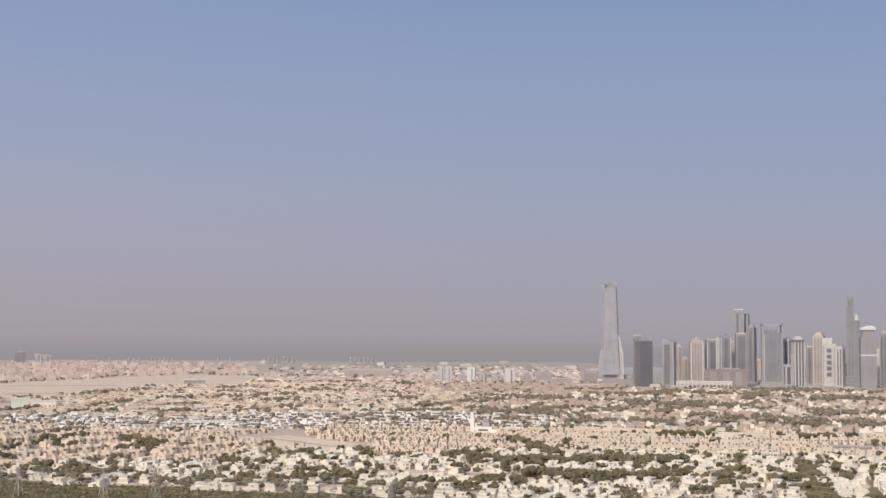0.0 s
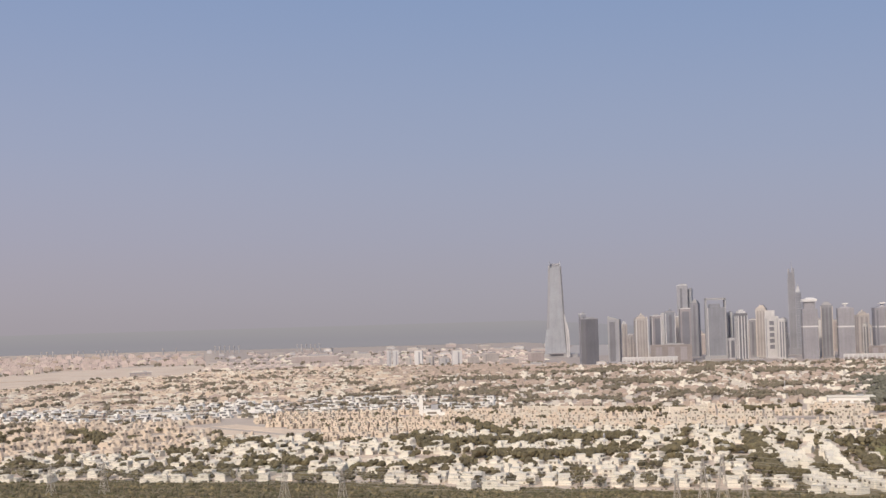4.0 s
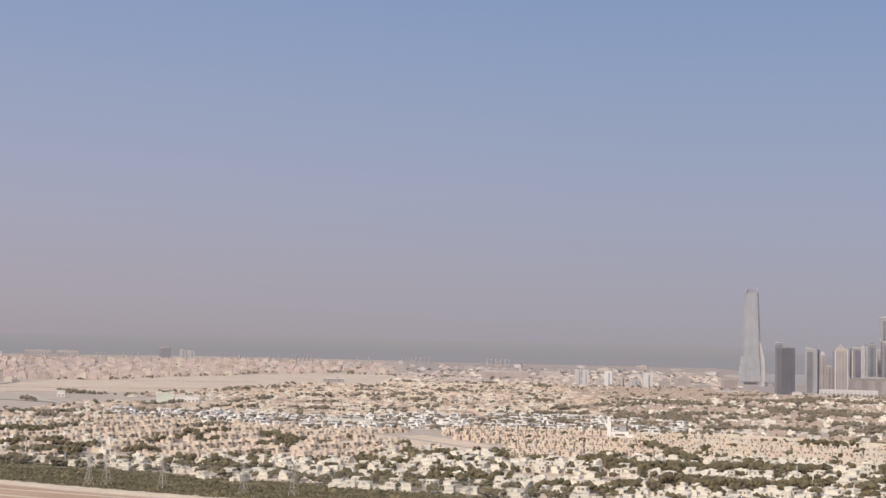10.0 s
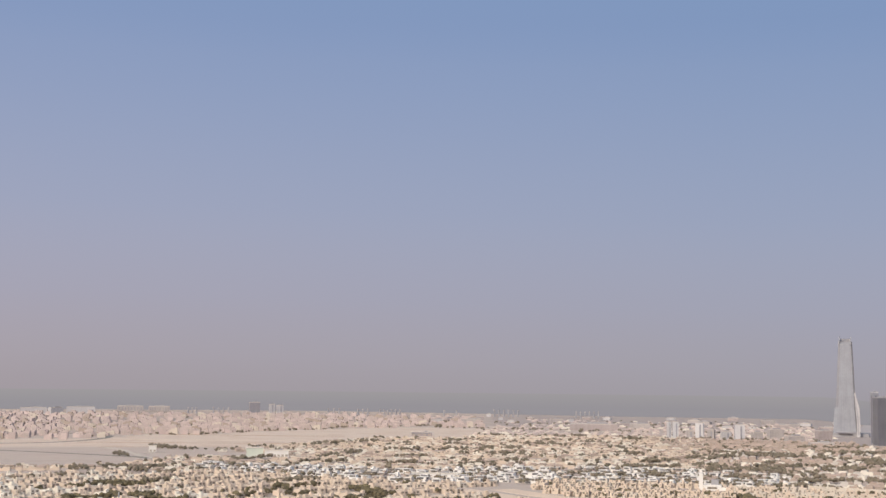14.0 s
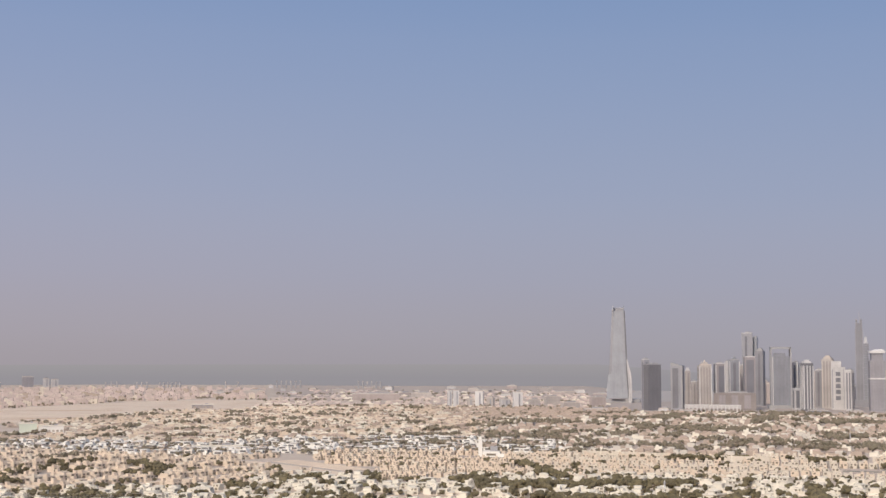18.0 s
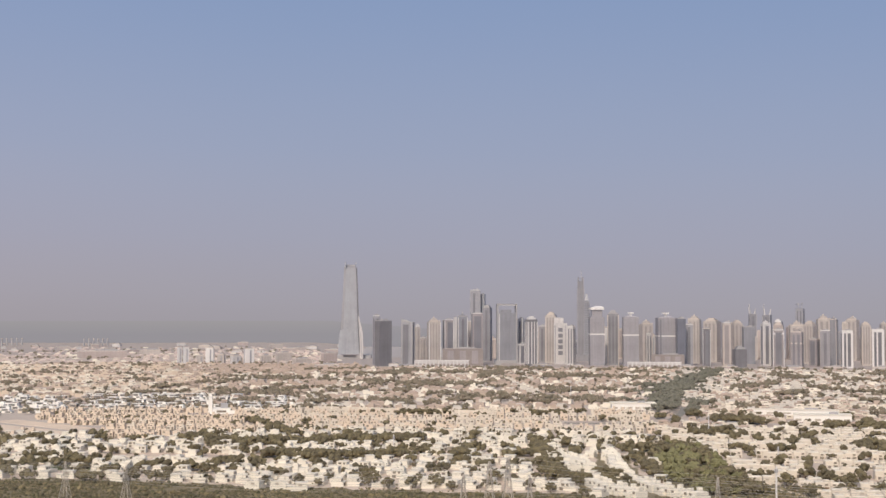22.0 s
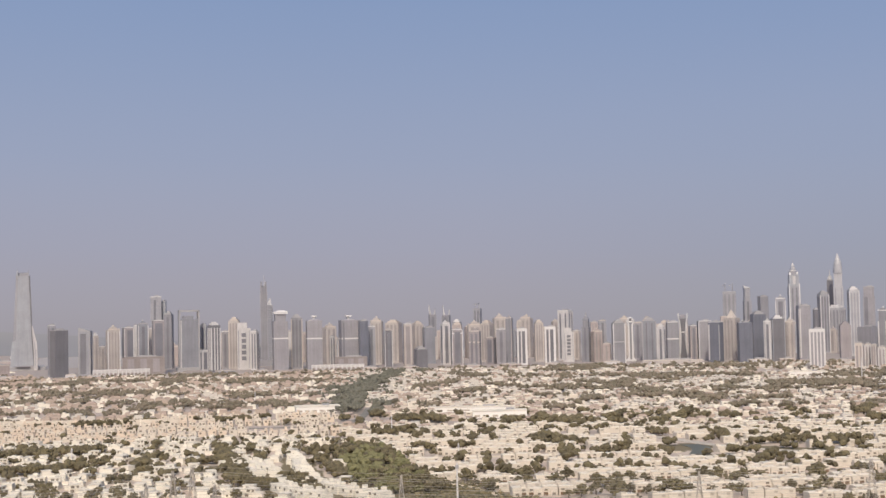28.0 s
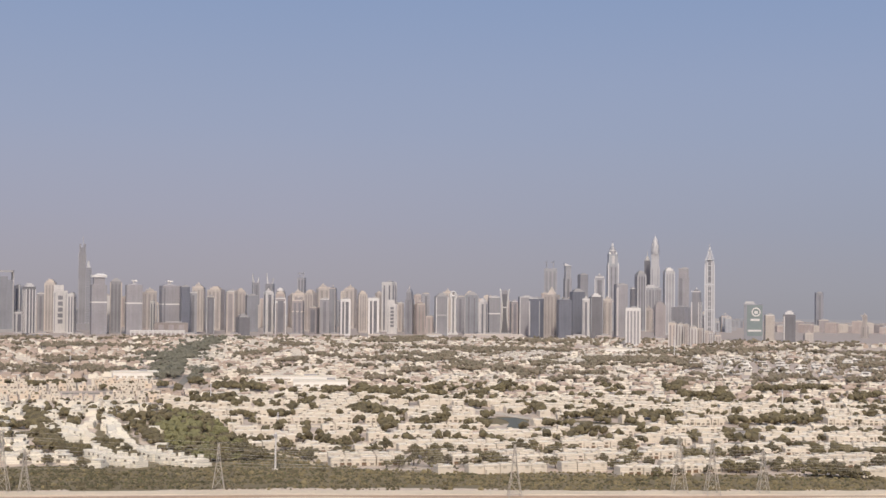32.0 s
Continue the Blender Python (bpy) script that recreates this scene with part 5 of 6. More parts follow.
# mid-rise blocks that fill the gaps behind the towers
tower("low_block", "long low cream building shell at the foot of the towers", 32.75, 3190, 136, 9, CREAM_T, (), "flat", ratio=0.15, trim=TRIM_C)
fill = random.Random(12)
for k in range(88):
    az, w = 9.2 + 0.38 * k + fill.uniform(-0.2, 0.2), fill.uniform(18, 34)
    high = fill.uniform(58, 100) if 17 < az < 38 else fill.uniform(26, 60)
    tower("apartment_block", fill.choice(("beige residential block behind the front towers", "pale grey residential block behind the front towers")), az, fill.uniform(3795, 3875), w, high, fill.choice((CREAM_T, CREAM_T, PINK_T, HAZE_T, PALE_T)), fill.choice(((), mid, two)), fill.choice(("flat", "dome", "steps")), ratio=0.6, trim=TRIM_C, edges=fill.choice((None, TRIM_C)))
for k in range(18):
    tower("low_block", "low pale podium at the foot of the towers", 6.4 + 1.95 * k + fill.uniform(-0.6, 0.6), fill.uniform(3180, 3225), fill.uniform(24, 60), fill.uniform(4, 8), fill.choice((CREAM_T, WHITE_T, GREY_T, PINK_T)), (), "flat", ratio=0.4, trim=TRIM_C)
for k in range(30):
    tower("low_block", "low white shed on the hazy plain", -9.5 + 0.55 * k + fill.uniform(-0.2, 0.2), fill.uniform(4150, 4800), fill.uniform(14, 50), fill.uniform(4, 10), fill.choice((CREAM_T, WHITE_T, PINK_T)), (), "flat", ratio=0.4, trim=TRIM_C)

# blocks on the far plain
for az, d, w, top, wall, label in ((-16.77, 4800, 38, 34, GREY_T, "far brown-grey slab tower on the plain"), (-16.08, 4780, 20, 29, WHITE_T, "far white twin tower on the plain"),
                                   (-15.75, 4780, 24, 26, WHITE_T, "far white twin tower on the plain"), (-25.36, 4650, 82, 20, WHITE_T, "far white office block on the plain"),
                                   (-24.52, 4600, 46, 22, WHITE_T, "far white office block on the plain"), (-23.57, 4700, 90, 20, WHITE_T, "far white office block on the plain"),
                                   (-21.67, 4850, 85, 17, CREAM_T, "far beige slab block on the plain"), (-20.54, 4850, 70, 16, CREAM_T, "far beige slab block on the plain"),
                                   (-3.04, 3950, 132, 17, PINK_T, "long flat brown warehouse on the plain"), (-0.04, 3580, 12, 37, TRIM_W, "white slim apartment tower on the plain"),
                                   (0.22, 3580, 15, 37, TRIM_W, "white apartment tower on the plain"), (1.17, 3580, 22, 35, TRIM_W, "white apartment tower on the plain"),
                                   (2.73, 3560, 26, 33, TRIM_W, "white apartment tower on the plain"), (4.85, 3500, 48, 9, CREAM_T, "low cream hall on the plain"),
                                   (5.96, 3600, 42, 20, PINK_T, "beige low block on the plain"), (4.12, 3700, 43, 18, CREAM_T, "beige low block on the plain"),
                                   (1.62, 3600, 21, 18, CREAM_T, "low white block on the plain"), (2.2, 3600, 28, 14, WHITE_T, "low white block on the plain"),
                                   (0.8, 3620, 18, 15, CREAM_T, "low cream block on the plain"), (3.4, 3650, 30, 12, CREAM_T, "low cream block on the plain"),
                                   (-1.2, 4100, 60, 13, CREAM_T, "low pale shed on the far plain"), (-8.0, 4300, 60, 12, CREAM_T, "low pale shed on the far plain")):
    tower("apartment_block", label, az, d, w, top, wall, ((0.12, 0.18),) if w < 30 else [(-0.42 + 0.12 * j, 0.035) for j in range(8)] if "slab block" in label else (), "flat", ratio=0.5, trim=TRIM_C, pane=PALE_T)


def chimney_row(az, n, step, top):
    for k in range(n):
        x, y = polar(az + step * k, 4750)
        root = thing("chimney", "tall pale power-station chimney in the haze", "chimney", x, y, ground_z(az, 4750), 0, "power-station chimneys")
        part("flue", ring_solid(bmesh.new(), 0, 0, ((3.0, 0), (2.5, top * 0.6), (2.2, top)), 8), TRIM_G, root)
        part("rim", ring_solid(bmesh.new(), 0, 0, ((2.6, top), (2.6, top + 1.5)), 8), TRIM_C, root)


chimney_row(-7.05, 6, 0.19, 22)
chimney_row(-3.75, 6, 0.18, 21)
chimney_row(-13.8, 3, 0.22, 18)
chimney_row(-12.6, 3, 0.2, 17)
chimney_row(-11.7, 6, 0.16, 17)
chimney_row(-9.1, 2, 0.5, 18)
chimney_row(-19.4, 3, 0.16, 17)
chimney_row(-18.4, 4, 0.2, 18)


# ---- houses: templates of boxes (x, y, z, width, depth, height, material) ----
W_, C_, T_, P_, M_, A_, R_, G_, X_, H_, K_, L_, N_ = range(13)
HOUSE_MATS = [HOUSE_W, HOUSE_C, HOUSE_T, HOUSE_P, HOUSE_M, APART, ROOF_F, WINDOW_D, GARDEN_WALL, ROOF_T, DARKGLASS, WINDOW_L, HOUSE_N]


def villa_boxes(body, k):
    """A low flat-roofed two-storey villa with overhanging slabs; k picks one of four massings."""
    s = (1, -1)[k % 2]
    roof = T_ if body == T_ else R_
    out = [("ground_floor", 0, 0, 0, 11.8, 9.6, 2.8, body), ("floor_slab", s * -0.2, -0.3, 2.8, 12.4, 10.3, 0.4, roof), ("upper_floor", s * 1.3, 0.8, 3.2, 8.4, 7.2, 2.3, body), ("roof_slab", s * 1.3, 0.6, 5.5, 9.2, 8.0, 0.5, roof),
           ("garage_wing", s * -7.4, -2.2, 0, 4.0, 5.6, 2.5, body), ("garage_roof", s * -7.4, -2.2, 2.5, 4.6, 6.2, 0.35, roof),
           ("window", s * 2.9, -2.95, 3.5, 2.6, 0.3, 1.6, G_), ("window", s * -0.8, -2.95, 3.5, 1.6, 0.3, 1.6, G_), ("window", s * 3.2, -4.95, 0.4, 3.0, 0.3, 2.0, G_), ("window", s * 0.6, 4.55, 3.5, 2.6, 0.3, 1.6, L_)]
    if k >= 2:
        out.append(("porch", s * -1.0, -6.1, 0, 4.2, 2.2, 2.6, body))
        out.append(("upper_wing", s * -3.6, 2.0, 3.2, 3.8, 4.6, 2.0, body))
    if k == 3:
        out.append(("stair_room", s * 3.0, 1.8, 5.95, 3.6, 3.6, 1.3, body))
    return out


def townhouse_boxes(body, k):
    s = (1, -1)[k % 2]
    roof = T_ if body == T_ else X_ if body == C_ else R_
    h = (5.2, 5.8, 5.5, 4.6)[k]
    return [("main_block", 0, 0, 0, 8.4, 11, h, body), ("roof_slab", 0, 0.2, h, 7.6, 9.8, 0.4, roof), ("stair_tower", s * 2.4, -3.0 + 4 * (k == 3), h, 2.8, 3.2, 2.9, body), ("porch", s * -1.8, -6.5, 0, 4.2, 2.6, 2.8, body),
            ("window", s * -1.9, -5.55, 3.1, 2.5, 0.3, 1.9, G_), ("window", s * 2.2, -5.55, 3.0, 2.0, 0.3, 1.9, G_), ("garage_door", s * 2.2, -5.55, 0.1, 3.0, 0.3, 2.4, G_), ("window", s * 1.8, 5.55, 3.0, 2.4, 0.3, 1.8, G_)] + (
        [("rear_wing", s * -1.5, 6.6, 0, 5.0, 3.4, 3.2, body)] if k >= 2 else [])


def terrace_boxes(body, k):
    """One house of a long terrace: it touches its neighbours."""
    s = (1, -1)[k % 2]
    roof = T_ if body == T_ else R_
    h = (5.3, 6.2, 5.8, 4.9)[k]
    return [("main_block", 0, 0, 0, 10.9, 10.5, h, body), ("roof_slab", s * -0.6, 0.4, h, 9.4, 9.2, 0.35, roof), ("stair_room", s * 3.2, 2.2 - 3 * (k == 2), h, 3.6, 3.8, 1.7, body), ("front_bay", s * -2.6, -6.4, 0, 4.8, 3.0, 2.9 + 2.4 * (k == 1), body),
            ("window", s * 2.6, -5.3, 3.4, 2.4, 0.3, 1.4, G_), ("garage_door", s * 2.8, -5.3, 0.1, 3.2, 0.3, 2.3, G_), ("window", s * -2.6, -7.95, 0.6, 2.4, 0.3, 1.7, G_), ("window", s * -2.4, 5.3, 3.4, 2.6, 0.3, 1.5, L_)] + ([("rear_wing", s * 2.0, 6.6, 0, 6.0, 3.4, 3.0, body)] if k >= 2 else [])


def modern_boxes(body, k):
    s = (1, -1)[k % 2]
    return [("ground_floor", 0, 0, 0, 15, 10, 3.2, body), ("upper_floor", s * 1.4, -0.8, 3.2, 12, 8.4, 3.2, body), ("window_band", s * 2.2, -5.1, 3.5, 8.4, 0.3, 2.4, K_), ("window_band", s * -2.5, -5.1, 0.4, 7.0, 0.3, 2.3, K_), ("window_band", s * 0.4, 3.5, 3.8, 8.0, 0.3, 2.2, K_), ("window_band", s * 7.5, -1.0, 3.8, 0.3, 5.0, 2.2, K_),
            ("roof_slab", s * 2.0, -0.6, 6.4, 13, 9.2, 0.4, M_)] + ([("roof_room", s * -1, 1, 6.8, 4.6, 4.6, 2.0, body)] if k >= 2 else [])


def plain_boxes(body, k):
    """A house farther off: block, wing and a tiled or flat roof."""
    s = (1, -1)[k % 2]
    roof = ("hip_roof", s * 1.0, 0.4, 5.2, 11.5, 9.4, 1.8, H_) if k < (2 if body == P_ else 1) and body in (P_, T_, C_) else ("roof_slab", s * 1.0, 0.4, 5.2, 9.8, 8.2, 0.6, body if body in (P_, N_, T_) else R_)
    return [("block", s * 1.0, 0.4, 0, 10.6, 8.6, 5.2, body), ("wing", s * -6.2, -1.0, 0, 5.4, 7.4, 3.2, body), roof, ("window", s * 2.6, -3.95, 2.9, 4.2, 0.3, 1.5, G_)] + ([("roof_room", s * -1.5, 1.2, 5.2, 4.0, 4.0, 2.6, body)] if k == 3 else [])


def apartment_boxes(body, k):
    s = (1, -1)[k % 2]
    h = (9.5, 11.5, 8.5, 13.0)[k]
    # darker strips on the flat front stand in for shaded recesses
    return [("block", 0, 0, 0, 17, 12, h, body), ("stair_tower", s * 4, -1, h, 7, 6, 1.6, body), ("wing", s * -11, 1, 0, 7, 10, h * 0.75, body), ("recess", s * -2.6, -6.1, 0.8, 2.0, 0.3, h - 2, L_), ("recess", s * 3.4, -6.1, 0.8, 1.6, 0.3, h - 2, L_), ("window_band", s * -11, -4.2, h * 0.35, 5, 0.3, 1.6, L_)]


STYLE = {"apartment": apartment_boxes, "villa": villa_boxes, "townhouse": townhouse_boxes, "modern": modern_boxes, "terrace": terrace_boxes, "plain": plain_boxes}


# bearing, distance and radius of ground cleared so the camera sees the larger buildings
CLEARED_GROUND = ((-16.65, 2410, 34), (-15.85, 2415, 40), (-9.5, 1945, 34), (1.21, 1795, 32), (1.4, 1745, 26), (18.3, 1875, 42), (25.7, 1700, 48), (24.6, 1810, 50), (-9.99, 3425, 40), (38.0, 2600, 50))


def plots(x0, x1, y0, y1, turn, pitch, row, jitter, test, seed, pair=0.14):
    """House plots in back-to-back rows, gently bent, kept where test holds."""
    rng = np.random.RandomState(seed)
    c, s = math.cos(radians(turn)), math.sin(radians(turn))
    cx, cy, reach = (x0 + x1) / 2, (y0 + y1) / 2, math.hypot(x1 - x0, y1 - y0) / 2
    u, v = np.meshgrid(np.arange(-reach, reach, pitch), np.arange(-reach, reach, row), indexing="ij")
    flip = (np.arange(u.shape[1]) % 2)[None] * np.ones_like(u)
    u = u + rng.uniform(-jitter, jitter, u.shape) + 0.5 * pitch * rng.rand(1, u.shape[1])
    v = v + rng.uniform(-jitter, jitter, u.shape) * 0.6 + np.where(flip > 0, -pair, pair) * row + 16 * np.sin(u / 170 + 0.7) + 6 * np.sin(u / 61)
    yaw = radians(turn) + np.arctan((16 / 170) * np.cos(u / 170 + 0.7)) + np.where(flip > 0, math.pi, 0) + rng.normal(0, 0.05, u.shape)
    x, y = (cx + u * c - v * s).ravel(), (cy + u * s + v * c).ravel()
    ok = (x > x0) & (x < x1) & (y > y0) & (y < y1) & (np.hypot(x, y) < 4700)
    x, y, yaw = x[ok], y[ok], yaw.ravel()[ok]
    d, az = np.hypot(x, y), np.degrees(np.arctan2(x, y))
    keep = test(x, y, d, az) & (az > -29) & (az < 52) & (across(x, y) > strip_end(x, y) + 5)
    for line, r in ((MOTORWAY, 16), (BELT, 20), (CANAL, 17), (PARKWAY, 13), (LEFT_ROAD, 15), (DESERT_ROAD, 14), (SPINE, 11)):
        keep &= ~near_line(x, y, line, r)
    back = 1 + np.clip((d - 900) / 25, 12, 40) / d
    for line, r in ((BRIDGE_ROAD, 7), (MOTORWAY, 8), (SPINE, 7), (PARKWAY, 6)):
        keep &= ~near_line(x * back, y * back, line, r)
    keep &= ~near_line(x, y, ((-870, 2395), (-690, 2330)), 62) & ~near_line(x, y, BRIDGE_ROAD, 12)
    keep &= ~in_park(x, y) & ~near_line(x, y, ((-225, 1720), (-112, 1555)), 48)
    for place, far, r in CLEARED_GROUND:
        px, py = polar(place, far)
        keep &= np.hypot(x - px, y - py) > r
    return x[keep], y[keep], yaw[keep]


def grove(x, y, key):
    """Green islands between the plots."""
    level = {"meadow_villas": 0.45, "right_villas": 1.25, "near_cream": 1.6, "left_suburb": 1.15, "far_right": 0.8, "near_white": 1.15, "tan_rows": 1.5}.get(key, 9)
    s = 2.4 if key.startswith("near") else 0.95 if key in ("meadow_villas", "right_villas") else 1.75
    if key == "right_villas":
        level = np.where((bearing(x, y) > 28) & (np.hypot(x, y) > 2050), 0.45, level)
    green = wobble(x * s + 200, y * s * 1.15) + 0.35 * wobble(y * 6.1, x * 5.3) > level
    return green & (across(x, y) > strip_end(x, y) + 60) if key == "near_cream" else green


def white_start(az):
    """Distance at which the white box-shaped houses begin."""
    return np.interp(az, (-24, -19, -16, -13, -10, -7, -5), (1960, 2070, 1960, 1890, 1810, 1830, 1850))


# name, style, colour, box in plan, row turn, plot pitch, row pitch, share left empty, trees per plot, test
DISTRICTS = [
    ("near_white", "villa", W_, (-560, 470, 940, 1640), -17, 17.5, 27, 0.04, 0.75, lambda x, y, d, az: (az < 19.5) & (d < np.where(az > 8, 1505, 1480 + 60 * np.sin(az / 3)) + np.where(az < -3, 90 - 4 * az, 0) * (az > -9)) & ~((az < -8) & (d > 1400))),
    ("near_cream", "terrace", C_, (330, 1250, 600, 1560), -21, 11.0, 37, 0.17, 0.3, lambda x, y, d, az: (az > 19.5) & (d < 1560)),
    ("tan_rows", "townhouse", T_, (-900, -150, 1250, 2050), 47, 15.4, 41, 0.03, 0.07, lambda x, y, d, az: (az < -7) & (d > 1400) & (d < white_start(az) - 15)),
    ("tan_terraces", "townhouse", T_, (-170, 700, 1380, 2050), -14, 11.0, 41, 0.05, 0.16, lambda x, y, d, az: (az > -7.6) & (az < 19.3) & (d > 1500 + 40 * np.sin(az)) & (d < 1850 - 6 * az + 60 * (az > 12))),
    ("white_modern", "modern", M_, (-760, 260, 1700, 2260), -18, 19, 38, 0.22, 0.8, lambda x, y, d, az: (az < 4.5) & (az > -19) & (d > white_start(az)) & (d < np.interp(az, (-19, -16, -13, -10, -5, 0, 4.5), (2210, 2210, 2130, 2070, 2160, 2160, 2124)))),
    ("left_suburb", "plain", T_, (-1500, 120, 1850, 3500), 20, 16.0, 30, 0.06, 0.16, lambda x, y, d, az: (az < 1.5) & ((0.94 * y - 0.342 * x + 12 * np.sin(x / 160)) % 130 < 92) & (d > np.where(az < -19, white_start(az), np.where(az < -7, 2090, 2150) + np.where(az < -14, 130, 0))) & (d < np.interp(az, (-23, -21.6, -20.5, -18.5, -16.8, -14.3, -12.2, -9, -4), (2160, 2230, 2380, 2600, 2740, 2970, 3200, 3330, 3500)))),
    ("meadow_villas", "plain", P_, (-200, 1150, 1800, 3500), -18, 19, 37, 0.10, 0.30, lambda x, y, d, az: (az > 1) & (az < 20) & (d > 1830) & (d < np.where(az < 7.5, 2860, 3130))),
    ("pink_rows", "plain", P_, (-120, 480, 2800, 3500), -6, 17, 30, 0.10, 0.05, lambda x, y, d, az: (az > 0) & (az < 7.2) & (d > 2860) & (d < 3330)),
    ("right_villas", "plain", C_, (480, 2300, 900, 3300), -24, 15.5, 33, 0.06, 0.22, lambda x, y, d, az: (az > 19.5) & (d > 1540) & (d < np.where(az > 36, 2750, 3130)) & ~((az > 40.5) & (az < 47.5) & (d > 1960) & (d < 2420))),
    ("white_blocks", "modern", M_, (1200, 2300, 1400, 2600), -40, 27, 42, 0.30, 0.9, lambda x, y, d, az: (az > 40.5) & (az < 47.5) & (d > 1960) & (d < 2420)),
    ("rose_apartments", "apartment", A_, (-2100, -380, 2700, 4700), 8, 27, 54, 0.30, 0.12, lambda x, y, d, az: (az < -7.5) & (d > rose_start(az)) & (d < 4650)),
    ("plain_sheds", "plain", P_, (-500, 420, 3250, 4700), 0, 26, 50, 0.45, 0.08, lambda x, y, d, az: (az > -8) & (az < 6.5) & (d > np.where(az > 0, 3350, 3560)) & (d < 4600)),
    ("far_right", "plain", C_, (1700, 3200, 2000, 3300), -35, 22, 42, 0.20, 0.5, lambda x, y, d, az: (az > 36) & (d > 2730) & (d < 3180)),
]
NAMES = {"near_white": ("villa", "white-rendered flat-roofed villa with terrace among dark trees"), "near_cream": ("townhouse", "cream-rendered flat-roofed house in a long terrace")}
FAR = {"near_white": "white flat-roofed villas in staggered rows", "near_cream": "cream townhouses in long terraces", "tan_rows": "tan villas in even rows", "tan_terraces": "tan terraces with small roof towers",
       "white_modern": "bright white box-shaped houses", "left_suburb": "tan and cream suburban houses", "meadow_villas": "pinkish villas between many trees", "white_blocks": "white box-shaped blocks with dark window bands", "pink_rows": "low pinkish houses in even rows on the plain", "right_villas": "pale cream villas spread over the plain",
       "rose_apartments": "rose-coloured apartment blocks beyond the desert strip", "plain_sheds": "low pale sheds on the far plain", "far_right": "low cream buildings beyond the villas"}
PLACED, TREES = {}, []


def house_thing(name, label, boxes):
    root = thing(name, label, "house", group="villas and townhouses")
    for nm, x, y, z, sx, sy, sz, m in boxes:
        part(nm, box(bmesh.new(), x, y, z, sx, sy, sz, 0.5 if nm == "hip_roof" else 1.0), HOUSE_MATS[m] if nm != "garage_door" else DOOR_M, root)
    return root


def build_districts():
    for n, (key, style, colour, (x0, x1, y0, y1), turn, pitch, row, empty, trees, test) in enumerate(DISTRICTS):
        x, y, yaw = plots(x0, x1, y0, y1, turn, pitch, row, 0.4 if style in ("townhouse", "terrace") else 4.4 if key == "near_white" else 6.5 if key == "meadow_villas" else 2.5, test, 40 + n, 0.28 if key == "tan_rows" else 0.14)
        rng = np.random.RandomState(n)
        if key == "near_white":
            yaw = yaw + rng.normal(0, 0.22, len(x)) + np.where(rng.rand(len(x)) < 0.5, math.pi / 2, 0)
        green = grove(x, y, key)
        thicket = in_green(x, y, 1.5)
        green &= ~thicket
        sparse = (key == "near_white") & (bearing(x, y) < 1) & (across(x, y) < strip_end(x, y) + 75)
        free = (rng.rand(len(x)) < np.where(sparse, 0.38, empty)) | green | thicket
        for j in range(4 if key.startswith("near") else 5):
            some = (free & ~thicket if j == 0 else green) & (key not in ("plain_sheds", "rose_apartments"))
            TREES.append((x[some] + rng.uniform(-0.4, 0.4, some.sum()) * pitch, y[some] + rng.uniform(-0.4, 0.4, some.sum()) * row, key))
        near_house = rng.rand(len(x)) < np.where((bearing(x, y) < -1) & (key == "near_white") & (across(x, y) < strip_end(x, y) + 110), 2 * trees, trees)
        off = rng.uniform(-1, 1, len(x)) * pitch * 0.5
        TREES.append(((x + off - np.sin(yaw) * -row * 0.42)[near_house], (y - np.cos(yaw) * row * 0.42 + rng.uniform(-2, 2, len(x)))[near_house], key))
        x, y, yaw = x[~free], y[~free], yaw[~free]
        PLACED[key] = (x, y)
        d = np.hypot(x, y)
        kind = rng.randint(0, 4, len(x))
        single = np.zeros(len(x), bool)
        if key in NAMES:
            single[np.argsort(across(x, y) + 0.15 * d)[:{"near_white": 220, "near_cream": 200}[key]]] = True
            name, label = NAMES[key]
            for k in range(4):
                first = None
                for i in np.nonzero(single & (kind == k))[0]:
                    m = pose(x[i], y[i], 0, 0, 0, math.degrees(yaw[i]))
                    if first is None:
                        first = house_thing(name, label, STYLE[style](colour, k))
                        first.matrix_basis = m
                    else:
                        copy_thing(first, m)
        rest = Boxes()
        scale = (np.full(len(x), 1.24 if key == "tan_rows" else 1.0) if style in ("terrace", "townhouse") else rng.uniform(0.80, 1.2, len(x))) * (0.86 if key == "rose_apartments" else 1.05 if key == "plain_sheds" else 1.0 if key == "far_right" else 1.0)
        tall = rng.uniform(0.85, 1.15, len(x)) * (0.95 if key == "rose_apartments" else 0.8 if key == "plain_sheds" else 1.0)
        z = ground_at(x, y)
        body = np.full(len(x), colour)
        mixed = rng.rand(len(x))
        if key in ("left_suburb", "meadow_villas", "right_villas", "far_right", "tan_rows", "rose_apartments"):
            body = np.where(mixed < 0.22, C_, np.where(mixed < 0.34, W_, np.where(mixed < 0.44, P_, colour))) if key != "rose_apartments" else np.where(mixed < 0.10, P_, np.where(mixed < 0.20, C_, colour))
        if key == "plain_sheds":
            body = np.where(mixed < 0.16, W_, A_)
            tall = tall * 0.75
        if key == "left_suburb":
            body = np.where(mixed < 0.16, C_, np.where(mixed < 0.34, W_, np.where(mixed < 0.48, P_, colour)))
        if key == "left_suburb":
            tall = tall * 0.86
        if key == "tan_rows":
            body = np.where(mixed < 0.08, C_, np.where((mixed < 0.34) & (bearing(x, y) < -18.6), W_, colour))
        if key == "right_villas":
            # the haze-greyed render becomes more frequent with distance
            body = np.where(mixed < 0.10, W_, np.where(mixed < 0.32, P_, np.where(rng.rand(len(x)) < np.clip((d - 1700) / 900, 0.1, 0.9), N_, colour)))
            tall = tall * 0.85
